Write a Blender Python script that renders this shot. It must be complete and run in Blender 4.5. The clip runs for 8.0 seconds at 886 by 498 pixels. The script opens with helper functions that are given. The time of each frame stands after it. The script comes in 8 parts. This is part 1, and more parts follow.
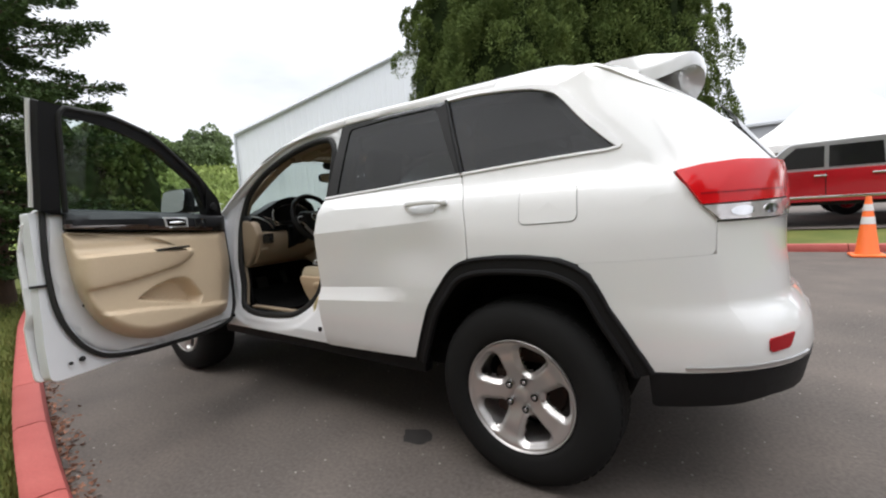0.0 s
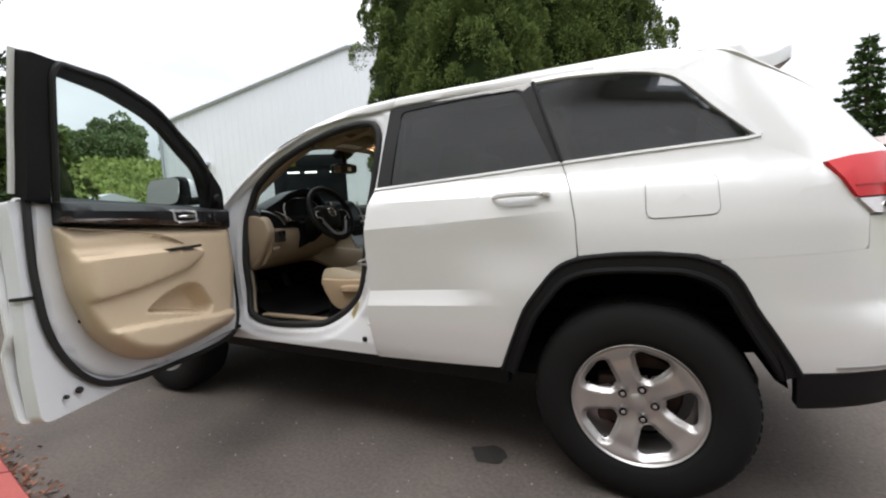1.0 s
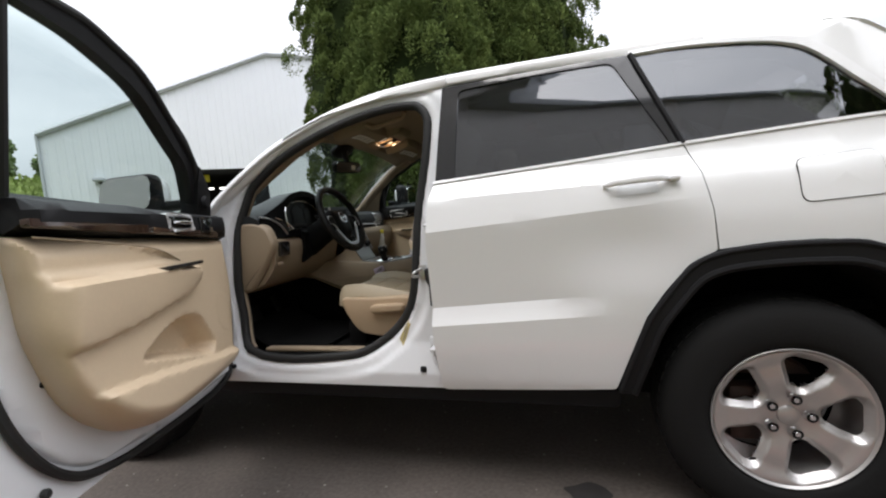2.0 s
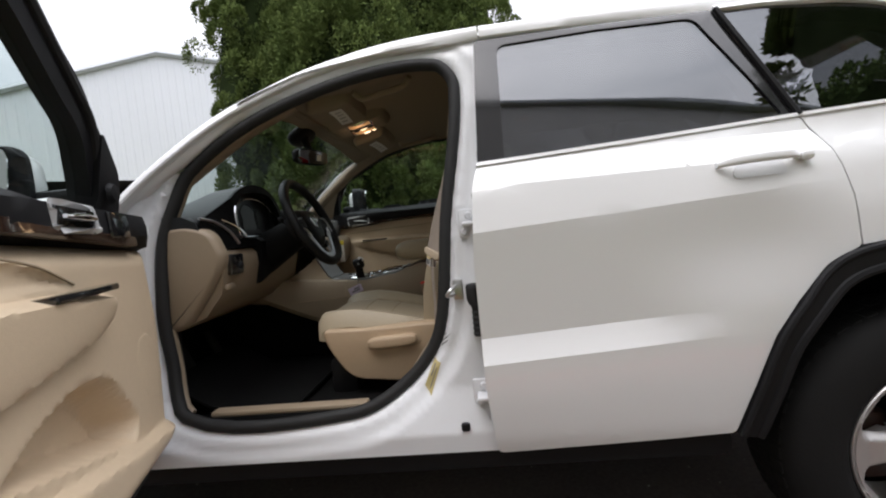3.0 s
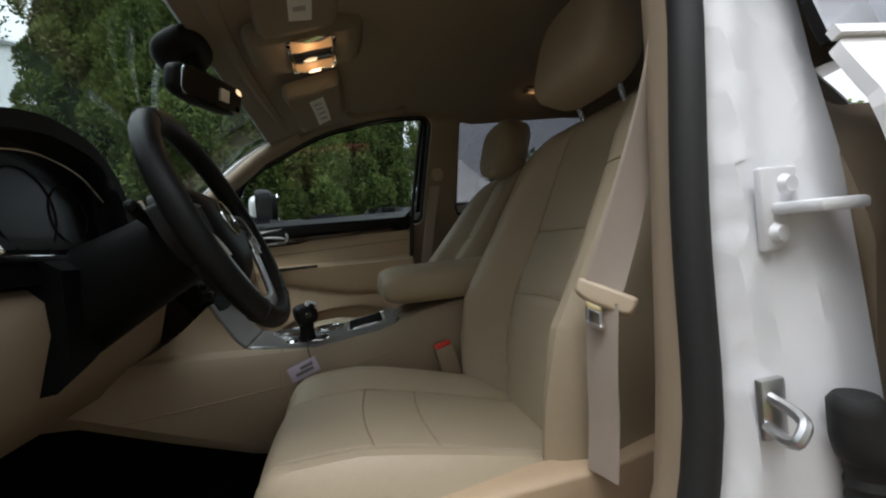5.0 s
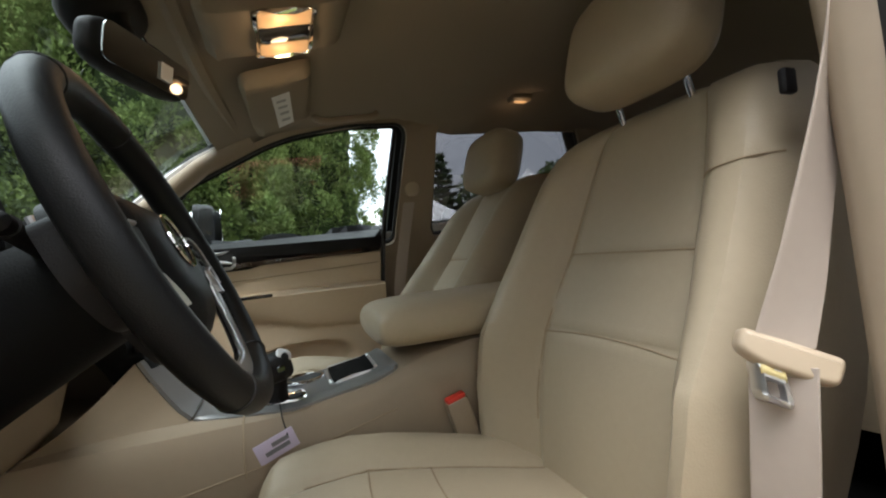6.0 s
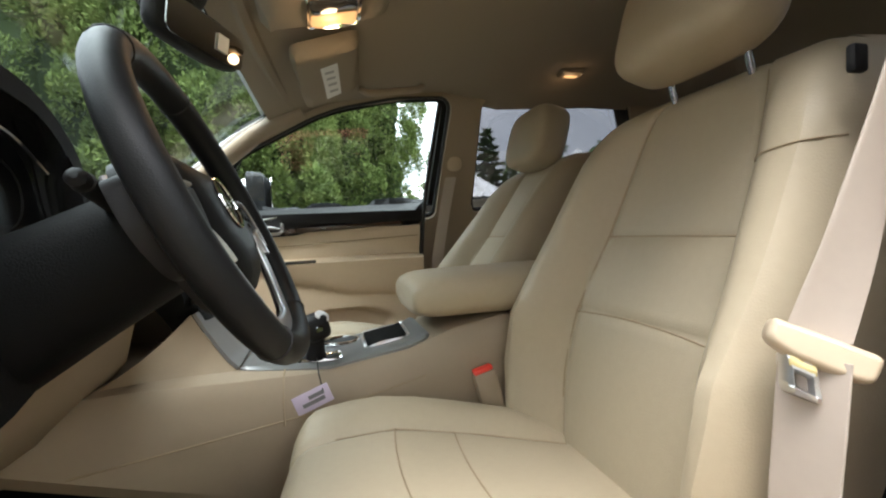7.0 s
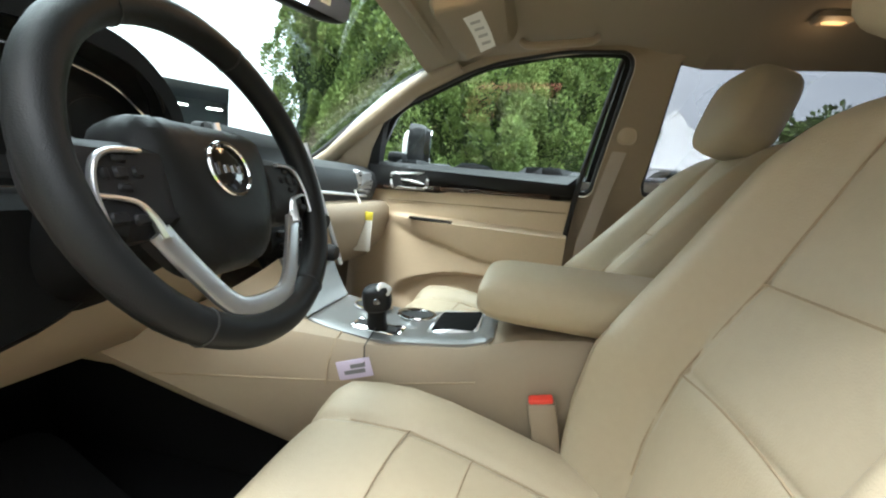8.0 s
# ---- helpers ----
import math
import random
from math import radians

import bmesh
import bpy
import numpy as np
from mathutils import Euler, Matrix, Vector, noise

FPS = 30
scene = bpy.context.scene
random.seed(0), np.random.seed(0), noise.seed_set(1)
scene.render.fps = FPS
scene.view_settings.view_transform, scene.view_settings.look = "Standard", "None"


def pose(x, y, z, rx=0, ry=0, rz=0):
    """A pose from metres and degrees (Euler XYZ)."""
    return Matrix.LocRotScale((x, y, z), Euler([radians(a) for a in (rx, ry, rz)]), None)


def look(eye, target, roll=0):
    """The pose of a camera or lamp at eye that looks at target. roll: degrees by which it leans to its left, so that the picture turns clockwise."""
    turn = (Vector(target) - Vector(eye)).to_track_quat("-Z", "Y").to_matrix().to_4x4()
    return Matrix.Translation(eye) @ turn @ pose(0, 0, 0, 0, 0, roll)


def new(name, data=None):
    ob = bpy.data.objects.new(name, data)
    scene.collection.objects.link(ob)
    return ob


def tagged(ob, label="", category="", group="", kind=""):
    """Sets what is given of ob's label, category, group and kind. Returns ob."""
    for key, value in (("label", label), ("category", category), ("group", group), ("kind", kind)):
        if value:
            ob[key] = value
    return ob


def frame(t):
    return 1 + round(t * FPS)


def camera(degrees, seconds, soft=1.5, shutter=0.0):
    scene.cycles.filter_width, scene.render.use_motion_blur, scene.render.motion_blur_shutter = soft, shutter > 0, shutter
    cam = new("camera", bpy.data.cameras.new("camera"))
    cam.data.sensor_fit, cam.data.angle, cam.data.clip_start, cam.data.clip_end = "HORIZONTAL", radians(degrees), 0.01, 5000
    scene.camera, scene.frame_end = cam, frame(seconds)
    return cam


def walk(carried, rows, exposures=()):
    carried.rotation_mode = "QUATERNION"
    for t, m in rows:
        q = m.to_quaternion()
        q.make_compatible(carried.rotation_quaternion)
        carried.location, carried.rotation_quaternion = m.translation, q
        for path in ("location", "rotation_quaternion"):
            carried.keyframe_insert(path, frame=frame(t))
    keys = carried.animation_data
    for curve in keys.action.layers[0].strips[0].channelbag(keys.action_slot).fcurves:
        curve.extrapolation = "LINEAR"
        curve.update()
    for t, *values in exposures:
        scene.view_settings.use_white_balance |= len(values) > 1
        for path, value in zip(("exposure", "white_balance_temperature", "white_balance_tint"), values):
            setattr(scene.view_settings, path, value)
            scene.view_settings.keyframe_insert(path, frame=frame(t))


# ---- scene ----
cam = camera(92.8, 8.0, 2.1)
PATH = [
    (0, (0.728, -2.378, 1.161), (-0.423, -0.753, 0.97), -3.8),
    (0.5, (0.401, -2.504, 1.145), (-0.61, -0.785, 1.001), -3.6),
    (1, (0.054, -2.526, 1.169), (-0.835, -0.747, 0.959), -3.3),
    (1.5, (-0.334, -2.521, 1.158), (-1.044, -0.661, 0.964), -4.2),
    (3, (-1.176, -2.035, 1.105), (-1.319, -0.044, 0.98), -5.5),
    (3.5, (-1.35, -1.844, 1.104), (-1.27, 0.152, 1.016), -6.1),
    (4, (-1.436, -1.519, 1.081), (-1.433, 0.475, 0.925), -4.4),
    (4.5, (-1.538, -1.31, 1.083), (-1.316, 0.675, 0.979), -4.6),
    (6, (-1.695, -0.897, 1.122), (-0.979, 0.971, 1.141), -5.8),
    (6.5, (-1.72, -0.891, 1.124), (-0.902, 0.934, 1.131), -5.2),
    (7, (-1.687, -0.913, 1.117), (-1.167, 1.016, 1.04), -2.9),
    (7.5, (-1.586, -0.883, 1.133), (-1.463, 1.098, 0.89), 3.2),
    (8, (-1.472, -0.802, 1.172), (-1.839, 1.14, 0.866), 6.3),
]
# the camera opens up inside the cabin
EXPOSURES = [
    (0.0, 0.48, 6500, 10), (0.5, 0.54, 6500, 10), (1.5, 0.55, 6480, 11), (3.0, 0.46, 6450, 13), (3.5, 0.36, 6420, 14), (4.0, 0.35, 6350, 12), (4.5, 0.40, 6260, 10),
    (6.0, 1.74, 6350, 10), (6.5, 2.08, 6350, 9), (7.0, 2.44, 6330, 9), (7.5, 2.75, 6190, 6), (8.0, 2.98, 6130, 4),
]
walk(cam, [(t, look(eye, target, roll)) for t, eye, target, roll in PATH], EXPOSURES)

# ---- world, sun and sky ----
world = bpy.data.worlds.new("overcast_sky")
scene.world = world
world.use_nodes = True
wn, wl = world.node_tree.nodes, world.node_tree.links
wn.clear()
w_out = wn.new("ShaderNodeOutputWorld")
w_bg = wn.new("ShaderNodeBackground")
w_sky = wn.new("ShaderNodeTexSky")
w_sky.sky_type = "NISHITA"
w_sky.sun_disc = False
w_sky.sun_elevation, w_sky.sun_rotation = radians(55), radians(200)
w_sky.air_density, w_sky.dust_density = 1.0, 4.0
w_co = wn.new("ShaderNodeTexCoord")
w_map = wn.new("ShaderNodeMapping")
w_map.inputs["Scale"].default_value = (1.0, 1.0, 3.0)
w_noise = wn.new("ShaderNodeTexNoise")
w_noise.inputs["Scale"].default_value = 2.2
w_noise.inputs["Detail"].default_value = 6.0
w_ramp = wn.new("ShaderNodeValToRGB")
w_ramp.color_ramp.elements[0].position, w_ramp.color_ramp.elements[0].color = 0.32, (11.2, 11.6, 12.2, 1)
w_ramp.color_ramp.elements[1].position, w_ramp.color_ramp.elements[1].color = 0.68, (16.5, 16.6, 16.9, 1)
w_mix = wn.new("ShaderNodeMixRGB")
w_mix.inputs[0].default_value = 0.88
wl.new(w_co.outputs["Generated"], w_map.inputs["Vector"])
wl.new(w_map.outputs["Vector"], w_noise.inputs["Vector"])
wl.new(w_noise.outputs["Fac"], w_ramp.inputs["Fac"])
wl.new(w_sky.outputs["Color"], w_mix.inputs[1])
wl.new(w_ramp.outputs["Color"], w_mix.inputs[2])
w_sep = wn.new("ShaderNodeSeparateXYZ")
w_rise = wn.new("ShaderNodeValToRGB")
for k, (p, c) in enumerate(((0.0, 0.245), (0.40, 0.360), (1.0, 1.06))):
    e = w_rise.color_ramp.elements[k] if k < 2 else w_rise.color_ramp.elements.new(p)
    e.position, e.color = p, (c * (0.985 + 0.015 * p), c, c * (1.045 - 0.045 * p), 1)
w_rise.color_ramp.elements[1].position = 0.40
w_over = wn.new("ShaderNodeMixRGB")
w_over.blend_type = "MULTIPLY"
w_over.inputs[0].default_value = 1.0
wl.new(w_co.outputs["Generated"], w_sep.inputs[0])
wl.new(w_sep.outputs["Z"], w_rise.inputs["Fac"])
wl.new(w_mix.outputs["Color"], w_over.inputs[1])
wl.new(w_rise.outputs["Color"], w_over.inputs[2])
wl.new(w_over.outputs["Color"], w_bg.inputs["Color"])
w_bg.inputs["Strength"].default_value = 0.20
wl.new(w_bg.outputs["Background"], w_out.inputs["Surface"])

sun = new("sun", bpy.data.lights.new("sun", "SUN"))
sun.data.energy, sun.data.angle, sun.data.color = 0.6, radians(30), (1.0, 0.97, 0.92)
sun.matrix_world = look((0, 0, 30), (6, 12, 0))


# ---- materials ----
def material(name, base, rough=0.5, metal=0.0, var=0.08, scale=6.0, fine=0.04, fine_scale=90.0, bump=0.0, bump_scale=200.0, coat=0.0, tint=None, spec=0.5, rand=0.0, per_island=0.0, wear=0.25):
    """A surface with broad and fine colour variation, roughness wear and fine relief."""
    m = bpy.data.materials.new(name)
    m.use_nodes = True
    n, l = m.node_tree.nodes, m.node_tree.links
    bsdf = n["Principled BSDF"]
    co = n.new("ShaderNodeTexCoord")
    broad = n.new("ShaderNodeTexNoise")
    broad.inputs["Scale"].default_value, broad.inputs["Detail"].default_value = scale, 5.0
    grain = n.new("ShaderNodeTexNoise")
    grain.inputs["Scale"].default_value, grain.inputs["Detail"].default_value = fine_scale, 3.0
    l.new(co.outputs["Object"], broad.inputs["Vector"])
    l.new(co.outputs["Object"], grain.inputs["Vector"])
    tone = n.new("ShaderNodeMath")
    tone.operation = "MULTIPLY_ADD"
    l.new(broad.outputs["Fac"], tone.inputs[0])
    tone.inputs[1].default_value, tone.inputs[2].default_value = 2 * var, 1 - var
    tone2 = n.new("ShaderNodeMath")
    tone2.operation = "MULTIPLY_ADD"
    l.new(grain.outputs["Fac"], tone2.inputs[0])
    tone2.inputs[1].default_value, tone2.inputs[2].default_value = 2 * fine, -fine
    add = n.new("ShaderNodeMath")
    l.new(tone.outputs[0], add.inputs[0])
    l.new(tone2.outputs[0], add.inputs[1])
    last = add
    for amount, source in ((rand, "ShaderNodeObjectInfo"), (per_island, "ShaderNodeNewGeometry")):
        if amount:
            info = n.new(source)
            step = n.new("ShaderNodeMath")
            step.operation = "MULTIPLY_ADD"
            l.new(info.outputs["Random" if source.endswith("Info") else "Random Per Island"], step.inputs[0])
            step.inputs[1].default_value, step.inputs[2].default_value = 2 * amount, 1 - amount
            both = n.new("ShaderNodeMath")
            both.operation = "MULTIPLY"
            l.new(last.outputs[0], both.inputs[0])
            l.new(step.outputs[0], both.inputs[1])
            last = both
    hue = n.new("ShaderNodeMixRGB")
    hue.inputs[1].default_value = (*base, 1)
    hue.inputs[2].default_value = (*(tint or base), 1)
    l.new(broad.outputs["Fac"], hue.inputs[0])
    paint = n.new("ShaderNodeVectorMath")
    paint.operation = "SCALE"
    l.new(hue.outputs["Color"], paint.inputs[0])
    l.new(last.outputs[0], paint.inputs["Scale"])
    l.new(paint.outputs["Vector"], bsdf.inputs["Base Color"])
    worn = n.new("ShaderNodeMath")
    worn.operation = "MULTIPLY_ADD"
    l.new(broad.outputs["Fac"], worn.inputs[0])
    worn.inputs[1].default_value, worn.inputs[2].default_value = wear * rough, (1 - wear / 2) * rough
    l.new(worn.outputs[0], bsdf.inputs["Roughness"])
    bsdf.inputs["Metallic"].default_value = metal
    bsdf.inputs["Specular IOR Level"].default_value = spec
    if coat:
        bsdf.inputs["Coat Weight"].default_value, bsdf.inputs["Coat Roughness"].default_value = coat, 0.04
    if bump:
        relief = n.new("ShaderNodeTexNoise")
        relief.inputs["Scale"].default_value, relief.inputs["Detail"].default_value = bump_scale, 4.0
        l.new(co.outputs["Object"], relief.inputs["Vector"])
        raise_ = n.new("ShaderNodeBump")
        raise_.inputs["Strength"].default_value, raise_.inputs["Distance"].default_value = bump, 0.004
        l.new(relief.outputs["Fac"], raise_.inputs["Height"])
        l.new(raise_.outputs["Normal"], bsdf.inputs["Normal"])
    return m


def glass(name, tint, f0=0.045):
    """A pane: clear or tinted, with a mirror reflection that grows towards the edge of view."""
    m = bpy.data.materials.new(name)
    m.use_nodes = True
    n, l = m.node_tree.nodes, m.node_tree.links
    n.remove(n["Principled BSDF"])
    see, shine, mix = n.new("ShaderNodeBsdfTransparent"), n.new("ShaderNodeBsdfGlossy"), n.new("ShaderNodeMixShader")
    see.inputs["Color"].default_value = (*tint, 1)
    shine.inputs["Roughness"].default_value = 0.0
    shine.inputs["Color"].default_value = (0.95, 0.97, 1.0, 1)
    facing, power, gain = n.new("ShaderNodeLayerWeight"), n.new("ShaderNodeMath"), n.new("ShaderNodeMath")
    facing.inputs["Blend"].default_value = 0.5
    power.operation, gain.operation = "POWER", "MULTIPLY_ADD"
    power.inputs[1].default_value = 5.0
    gain.inputs[1].default_value, gain.inputs[2].default_value = 1 - f0, f0
    l.new(facing.outputs["Facing"], power.inputs[0])
    l.new(power.outputs[0], gain.inputs[0])
    l.new(gain.outputs[0], mix.inputs[0])
    l.new(see.outputs[0], mix.inputs[1])
    l.new(shine.outputs[0], mix.inputs[2])
    l.new(mix.outputs[0], n["Material Output"].inputs["Surface"])
    return m


def glow(name, colour, strength):
    m = bpy.data.materials.new(name)
    m.use_nodes = True
    b = m.node_tree.nodes["Principled BSDF"]
    b.inputs["Base Color"].default_value = (*[0.25 * c for c in colour], 1)
    b.inputs["Emission Color"].default_value, b.inputs["Emission Strength"].default_value = (*colour, 1), strength
    return m


WHITE = material("white_paint", (0.80, 0.80, 0.80), 0.30, var=0.010, scale=1.5, fine=0.003, coat=1.0, wear=0.03)
JAMB = material("jamb_paint", (0.76, 0.77, 0.79), 0.42, var=0.03, fine=0.01, coat=0.3)
BLACK = material("black_trim", (0.009, 0.009, 0.010), 0.55, var=0.15, bump=0.12, bump_scale=700, spec=0.22)
GLOSS_BLACK = material("gloss_black", (0.012, 0.012, 0.013), 0.12, var=0.05, coat=0.6)
WELL = material("wheel_well_liner", (0.006, 0.006, 0.006), 0.95, var=0.3, bump=0.3, bump_scale=60, spec=0.08)
RUBBER = material("rubber_seal", (0.012, 0.012, 0.012), 0.7, var=0.1)
TYRE = material("tyre_rubber", (0.011, 0.011, 0.011), 0.8, var=0.25, bump=0.2, bump_scale=120, spec=0.2)
ALLOY = material("alloy_paint", (0.60, 0.58, 0.57), 0.40, metal=0.85, var=0.05, coat=0.12)
DARK_METAL = material("dark_cast_metal", (0.055, 0.050, 0.050), 0.6, metal=0.6, var=0.5, scale=20, tint=(0.10, 0.045, 0.03))
CHROME = material("chrome", (0.80, 0.80, 0.82), 0.08, metal=1.0, var=0.02)
SATIN = material("satin_silver", (0.55, 0.55, 0.56), 0.32, metal=0.9, var=0.03)
# chrome molding coloured near white, with the mirrored sky in its base colour
SKY_BRIGHT = material("sky_bright_molding", (0.82, 0.82, 0.83), 0.30, metal=0.0, var=0.02)
ZINC = material("zinc_steel", (0.60, 0.60, 0.60), 0.30, metal=0.9, var=0.1)
TINTED = glass("privacy_glass", (0.32, 0.325, 0.335), 0.13)
CLEAR = glass("clear_glass", (0.82, 0.87, 0.86), 0.022)
MIRROR = material("mirror_silver", (0.85, 0.87, 0.88), 0.01, metal=1.0, var=0.0, fine=0.0)
RED_LENS = material("red_lens", (0.74, 0.008, 0.012), 0.22, var=0.3, scale=14, coat=0.45, tint=(0.42, 0.003, 0.006), spec=0.14)
DARK_RED = material("dark_red_reflector", (0.34, 0.008, 0.014), 0.25, var=0.1, coat=0.15, spec=0.2)
CLEAR_LENS = material("clear_lens", (0.66, 0.62, 0.62), 0.10, metal=0.4, var=0.35, scale=24, coat=1.0)
BEIGE = material("beige_plastic", (0.280, 0.218, 0.151), 0.55, var=0.03, bump=0.12, bump_scale=900)
VINYL = material("beige_vinyl", (0.62, 0.487, 0.335), 0.45, var=0.04, bump=0.2, bump_scale=500)
SEAT = material("beige_seat_leather", (0.385, 0.320, 0.224), 0.5, var=0.03, bump=0.15, bump_scale=450)
STITCH = material("seam_thread", (0.30, 0.23, 0.15), 0.8, var=0.05)
LINER = material("headliner_cloth", (0.285, 0.238, 0.178), 0.95, var=0.03, fine=0.06, fine_scale=500, bump=0.2, bump_scale=800, spec=0.1)
BELT = material("belt_webbing", (0.39, 0.33, 0.28), 0.7, var=0.03, bump=0.12, bump_scale=1800)
CREAM = material("cream_plastic", (0.46, 0.37, 0.265), 0.4, var=0.03)
DASH = material("dash_black", (0.0042, 0.0045, 0.0048), 0.6, var=0.1, bump=0.2, bump_scale=600, spec=0.10)
# dash black with windscreen glare put in: lighter, bluer base and more sheen
DASH_GLARE = material("soft_dash_glare", (0.016, 0.0175, 0.019), 0.50, var=0.1, bump=0.2, bump_scale=600, spec=0.45)
WHEEL_LEATHER = material("wheel_leather", (0.009, 0.0095, 0.010), 0.45, var=0.1, bump=0.15, bump_scale=700, spec=0.19)
CARPET = material("black_carpet", (0.006, 0.006, 0.006), 1.0, var=0.2, fine=0.2, fine_scale=400, bump=0.6, bump_scale=500, spec=0.1)
WOOD = material("dark_wood_trim", (0.035, 0.018, 0.012), 0.25, var=0.4, scale=12, coat=0.5)
SEAT_PLASTIC = material("beige_seat_plastic", (0.44, 0.325, 0.212), 0.5, var=0.03, bump=0.12, bump_scale=900)
SILVER = material("silver_paint", (0.60, 0.60, 0.60), 0.30, metal=0.25, var=0.04, coat=0.4)
FAINT = material("faint_print", (0.42, 0.42, 0.41), 0.7, var=0.05)
PLATE_GREY = material("satin_grey_plate", (0.20, 0.20, 0.20), 0.38, metal=0.55, var=0.05)
SCREEN = material("dark_screen", (0.006, 0.007, 0.008), 0.30, var=0.0, spec=0.25)
PAPER = material("paper_label", (0.78, 0.77, 0.74), 0.6, var=0.02)
AGED = material("aged_plastic", (0.52, 0.43, 0.20), 0.45, var=0.08)
YELLOW = material("yellow_tag", (0.75, 0.62, 0.05), 0.6, var=0.03)
PURPLE = material("lilac_tag", (0.55, 0.48, 0.62), 0.6, var=0.1)
RED = material("red_button", (0.75, 0.05, 0.03), 0.35, var=0.05)
LAMP = glow("warm_lamp", (1.0, 0.52, 0.20), 0.20)


# ---- mesh helpers ----
def part(name, bm, mat, parent=None, label="", smooth=True, angle=40):
    """Links a bmesh as one mesh object under a thing or part."""
    me = bpy.data.meshes.new(name)
    bm.normal_update()
    bm.to_mesh(me)
    bm.free()
    for m in mat if isinstance(mat, (list, tuple)) else [mat]:
        me.materials.append(m)
    if smooth:
        me.polygons.foreach_set("use_smooth", [True] * len(me.polygons))
        me.set_sharp_from_angle(angle=radians(angle))
    ob = new(name, me)
    while parent and parent.parent and parent.parent.parent:
        parent = parent.parent  # thing, part and sub-part, no deeper
    ob.parent = parent
    if label:
        ob["label"] = label
    return ob


def thing(name, label, category, at=(0, 0, 0), group="", kind=""):
    ob = tagged(new(name), label, category, group, kind)
    ob.empty_display_size = 0.1
    ob.location = at
    return ob


def lerp(v, xs, ys):
    return float(np.interp(v, xs, ys))


def ease(v, a, b):
    k = min(max((v - a) / (b - a), 0.0), 1.0)
    return k * k * (3 - 2 * k)


def catmull(points, n=10, closed=False):
    """A smooth line through points of any dimension."""
    p = [np.array(q, float) for q in points]
    k = len(p)
    rows = []
    for i in range(k if closed else k - 1):
        b, c = p[i], p[(i + 1) % k]
        a = p[(i - 1) % k] if closed or i else b
        d = p[(i + 2) % k] if closed or i + 2 < k else c
        ln = np.linalg.norm(c - b)
        m1 = (c - a) / max(ln + np.linalg.norm(b - a), 1e-6) * ln
        m2 = (d - b) / max(ln + np.linalg.norm(d - c), 1e-6) * ln
        for j in range(n):
            t = j / n
            rows.append((2 * t**3 - 3 * t**2 + 1) * b + (t**3 - 2 * t**2 + t) * m1 + (3 * t**2 - 2 * t**3) * c + (t**3 - t**2) * m2)
    if not closed:
        rows.append(p[-1])
    return rows


def rounded(points, r=0.03, n=5):
    """A closed outline whose corners are rounded by r (or by a third number of the point)."""
    out, k = [], len(points)
    for i in range(k):
        b = np.array(points[i][:2], float)
        a, c = np.array(points[i - 1][:2], float), np.array(points[(i + 1) % k][:2], float)
        rr = points[i][2] if len(points[i]) > 2 else r
        la, lc = np.linalg.norm(a - b), np.linalg.norm(c - b)
        cut = min(rr, 0.45 * la, 0.45 * lc)
        if cut < 1e-4:
            out.append(tuple(b))
            continue
        p, q = b + (a - b) / la * cut, b + (c - b) / lc * cut
        for j in range(n + 1):
            t = j / n
            out.append(tuple((1 - t) ** 2 * p + 2 * t * (1 - t) * b + t * t * q))
    return out


def panel(outline, place, thick=0.02, holes=(), du=0.08, dv=0.05, mirror=False, cuts=()):
    """A sheet cut to an outline in (u, v), bent by place(u, v) and given a thickness inwards (towards the car's middle line)."""
    bm = bmesh.new()
    for loop in (outline, *holes):
        vs = [bm.verts.new((u, v, 0)) for u, v in loop]
        for a, b in zip(vs, vs[1:] + vs[:1]):
            bm.edges.new((a, b))
    bmesh.ops.triangle_fill(bm, use_beauty=True, use_dissolve=False, edges=bm.edges[:], normal=(0, 0, 1))
    us, vs = [p[0] for p in outline], [p[1] for p in outline]
    for lo, hi, step, ax in ((min(us), max(us), du, 0), (min(vs), max(vs), dv, 1)):
        at = list(np.arange(math.ceil(lo / step) * step, hi, step))
        for c in at:
            co, no = [0, 0, 0], [0, 0, 0]
            co[ax], no[ax] = c, 1
            bmesh.ops.bisect_plane(bm, geom=bm.verts[:] + bm.edges[:] + bm.faces[:], dist=1e-4, plane_co=co, plane_no=no)
    for z0, slope in cuts:
        bmesh.ops.bisect_plane(bm, geom=bm.verts[:] + bm.edges[:] + bm.faces[:], dist=1e-4, plane_co=(-1.18, z0, 0), plane_no=(-slope, 1, 0))
    bmesh.ops.remove_doubles(bm, verts=bm.verts[:], dist=2e-4)
    for v in bm.verts:
        v.co = place(v.co.x, v.co.y)
    bmesh.ops.recalc_face_normals(bm, faces=bm.faces[:])
    bm.normal_update()
    # outwards is away from the car's middle
    lean = sum(f.normal.dot(f.calc_center_median() - Vector((-1.4, 0, 0.9))) * f.calc_area() for f in bm.faces)
    if lean < 0:
        bmesh.ops.reverse_faces(bm, faces=bm.faces[:])
        bm.normal_update()
    return shell(bm, thick, mirror)


def shell(bm, thick, mirror=False):
    """Gives an open sheet a thickness against its normals."""
    faces, edges = bm.faces[:], [e for e in bm.edges if e.is_boundary]
    inner = {v: bm.verts.new(v.co - v.normal * thick) for v in bm.verts[:]}
    rim = [(e, e.link_loops[0]) for e in edges]
    walls = []
    for e, lp in rim:
        a, b = lp.vert, lp.link_loop_next.vert
        walls.append((b, a, inner[a], inner[b]))
    for f in faces:
        bm.faces.new([inner[v] for v in reversed(f.verts)])
    for w in walls:
        bm.faces.new(w)
    if mirror:
        flip(bm)
    bm.normal_update()
    return bm


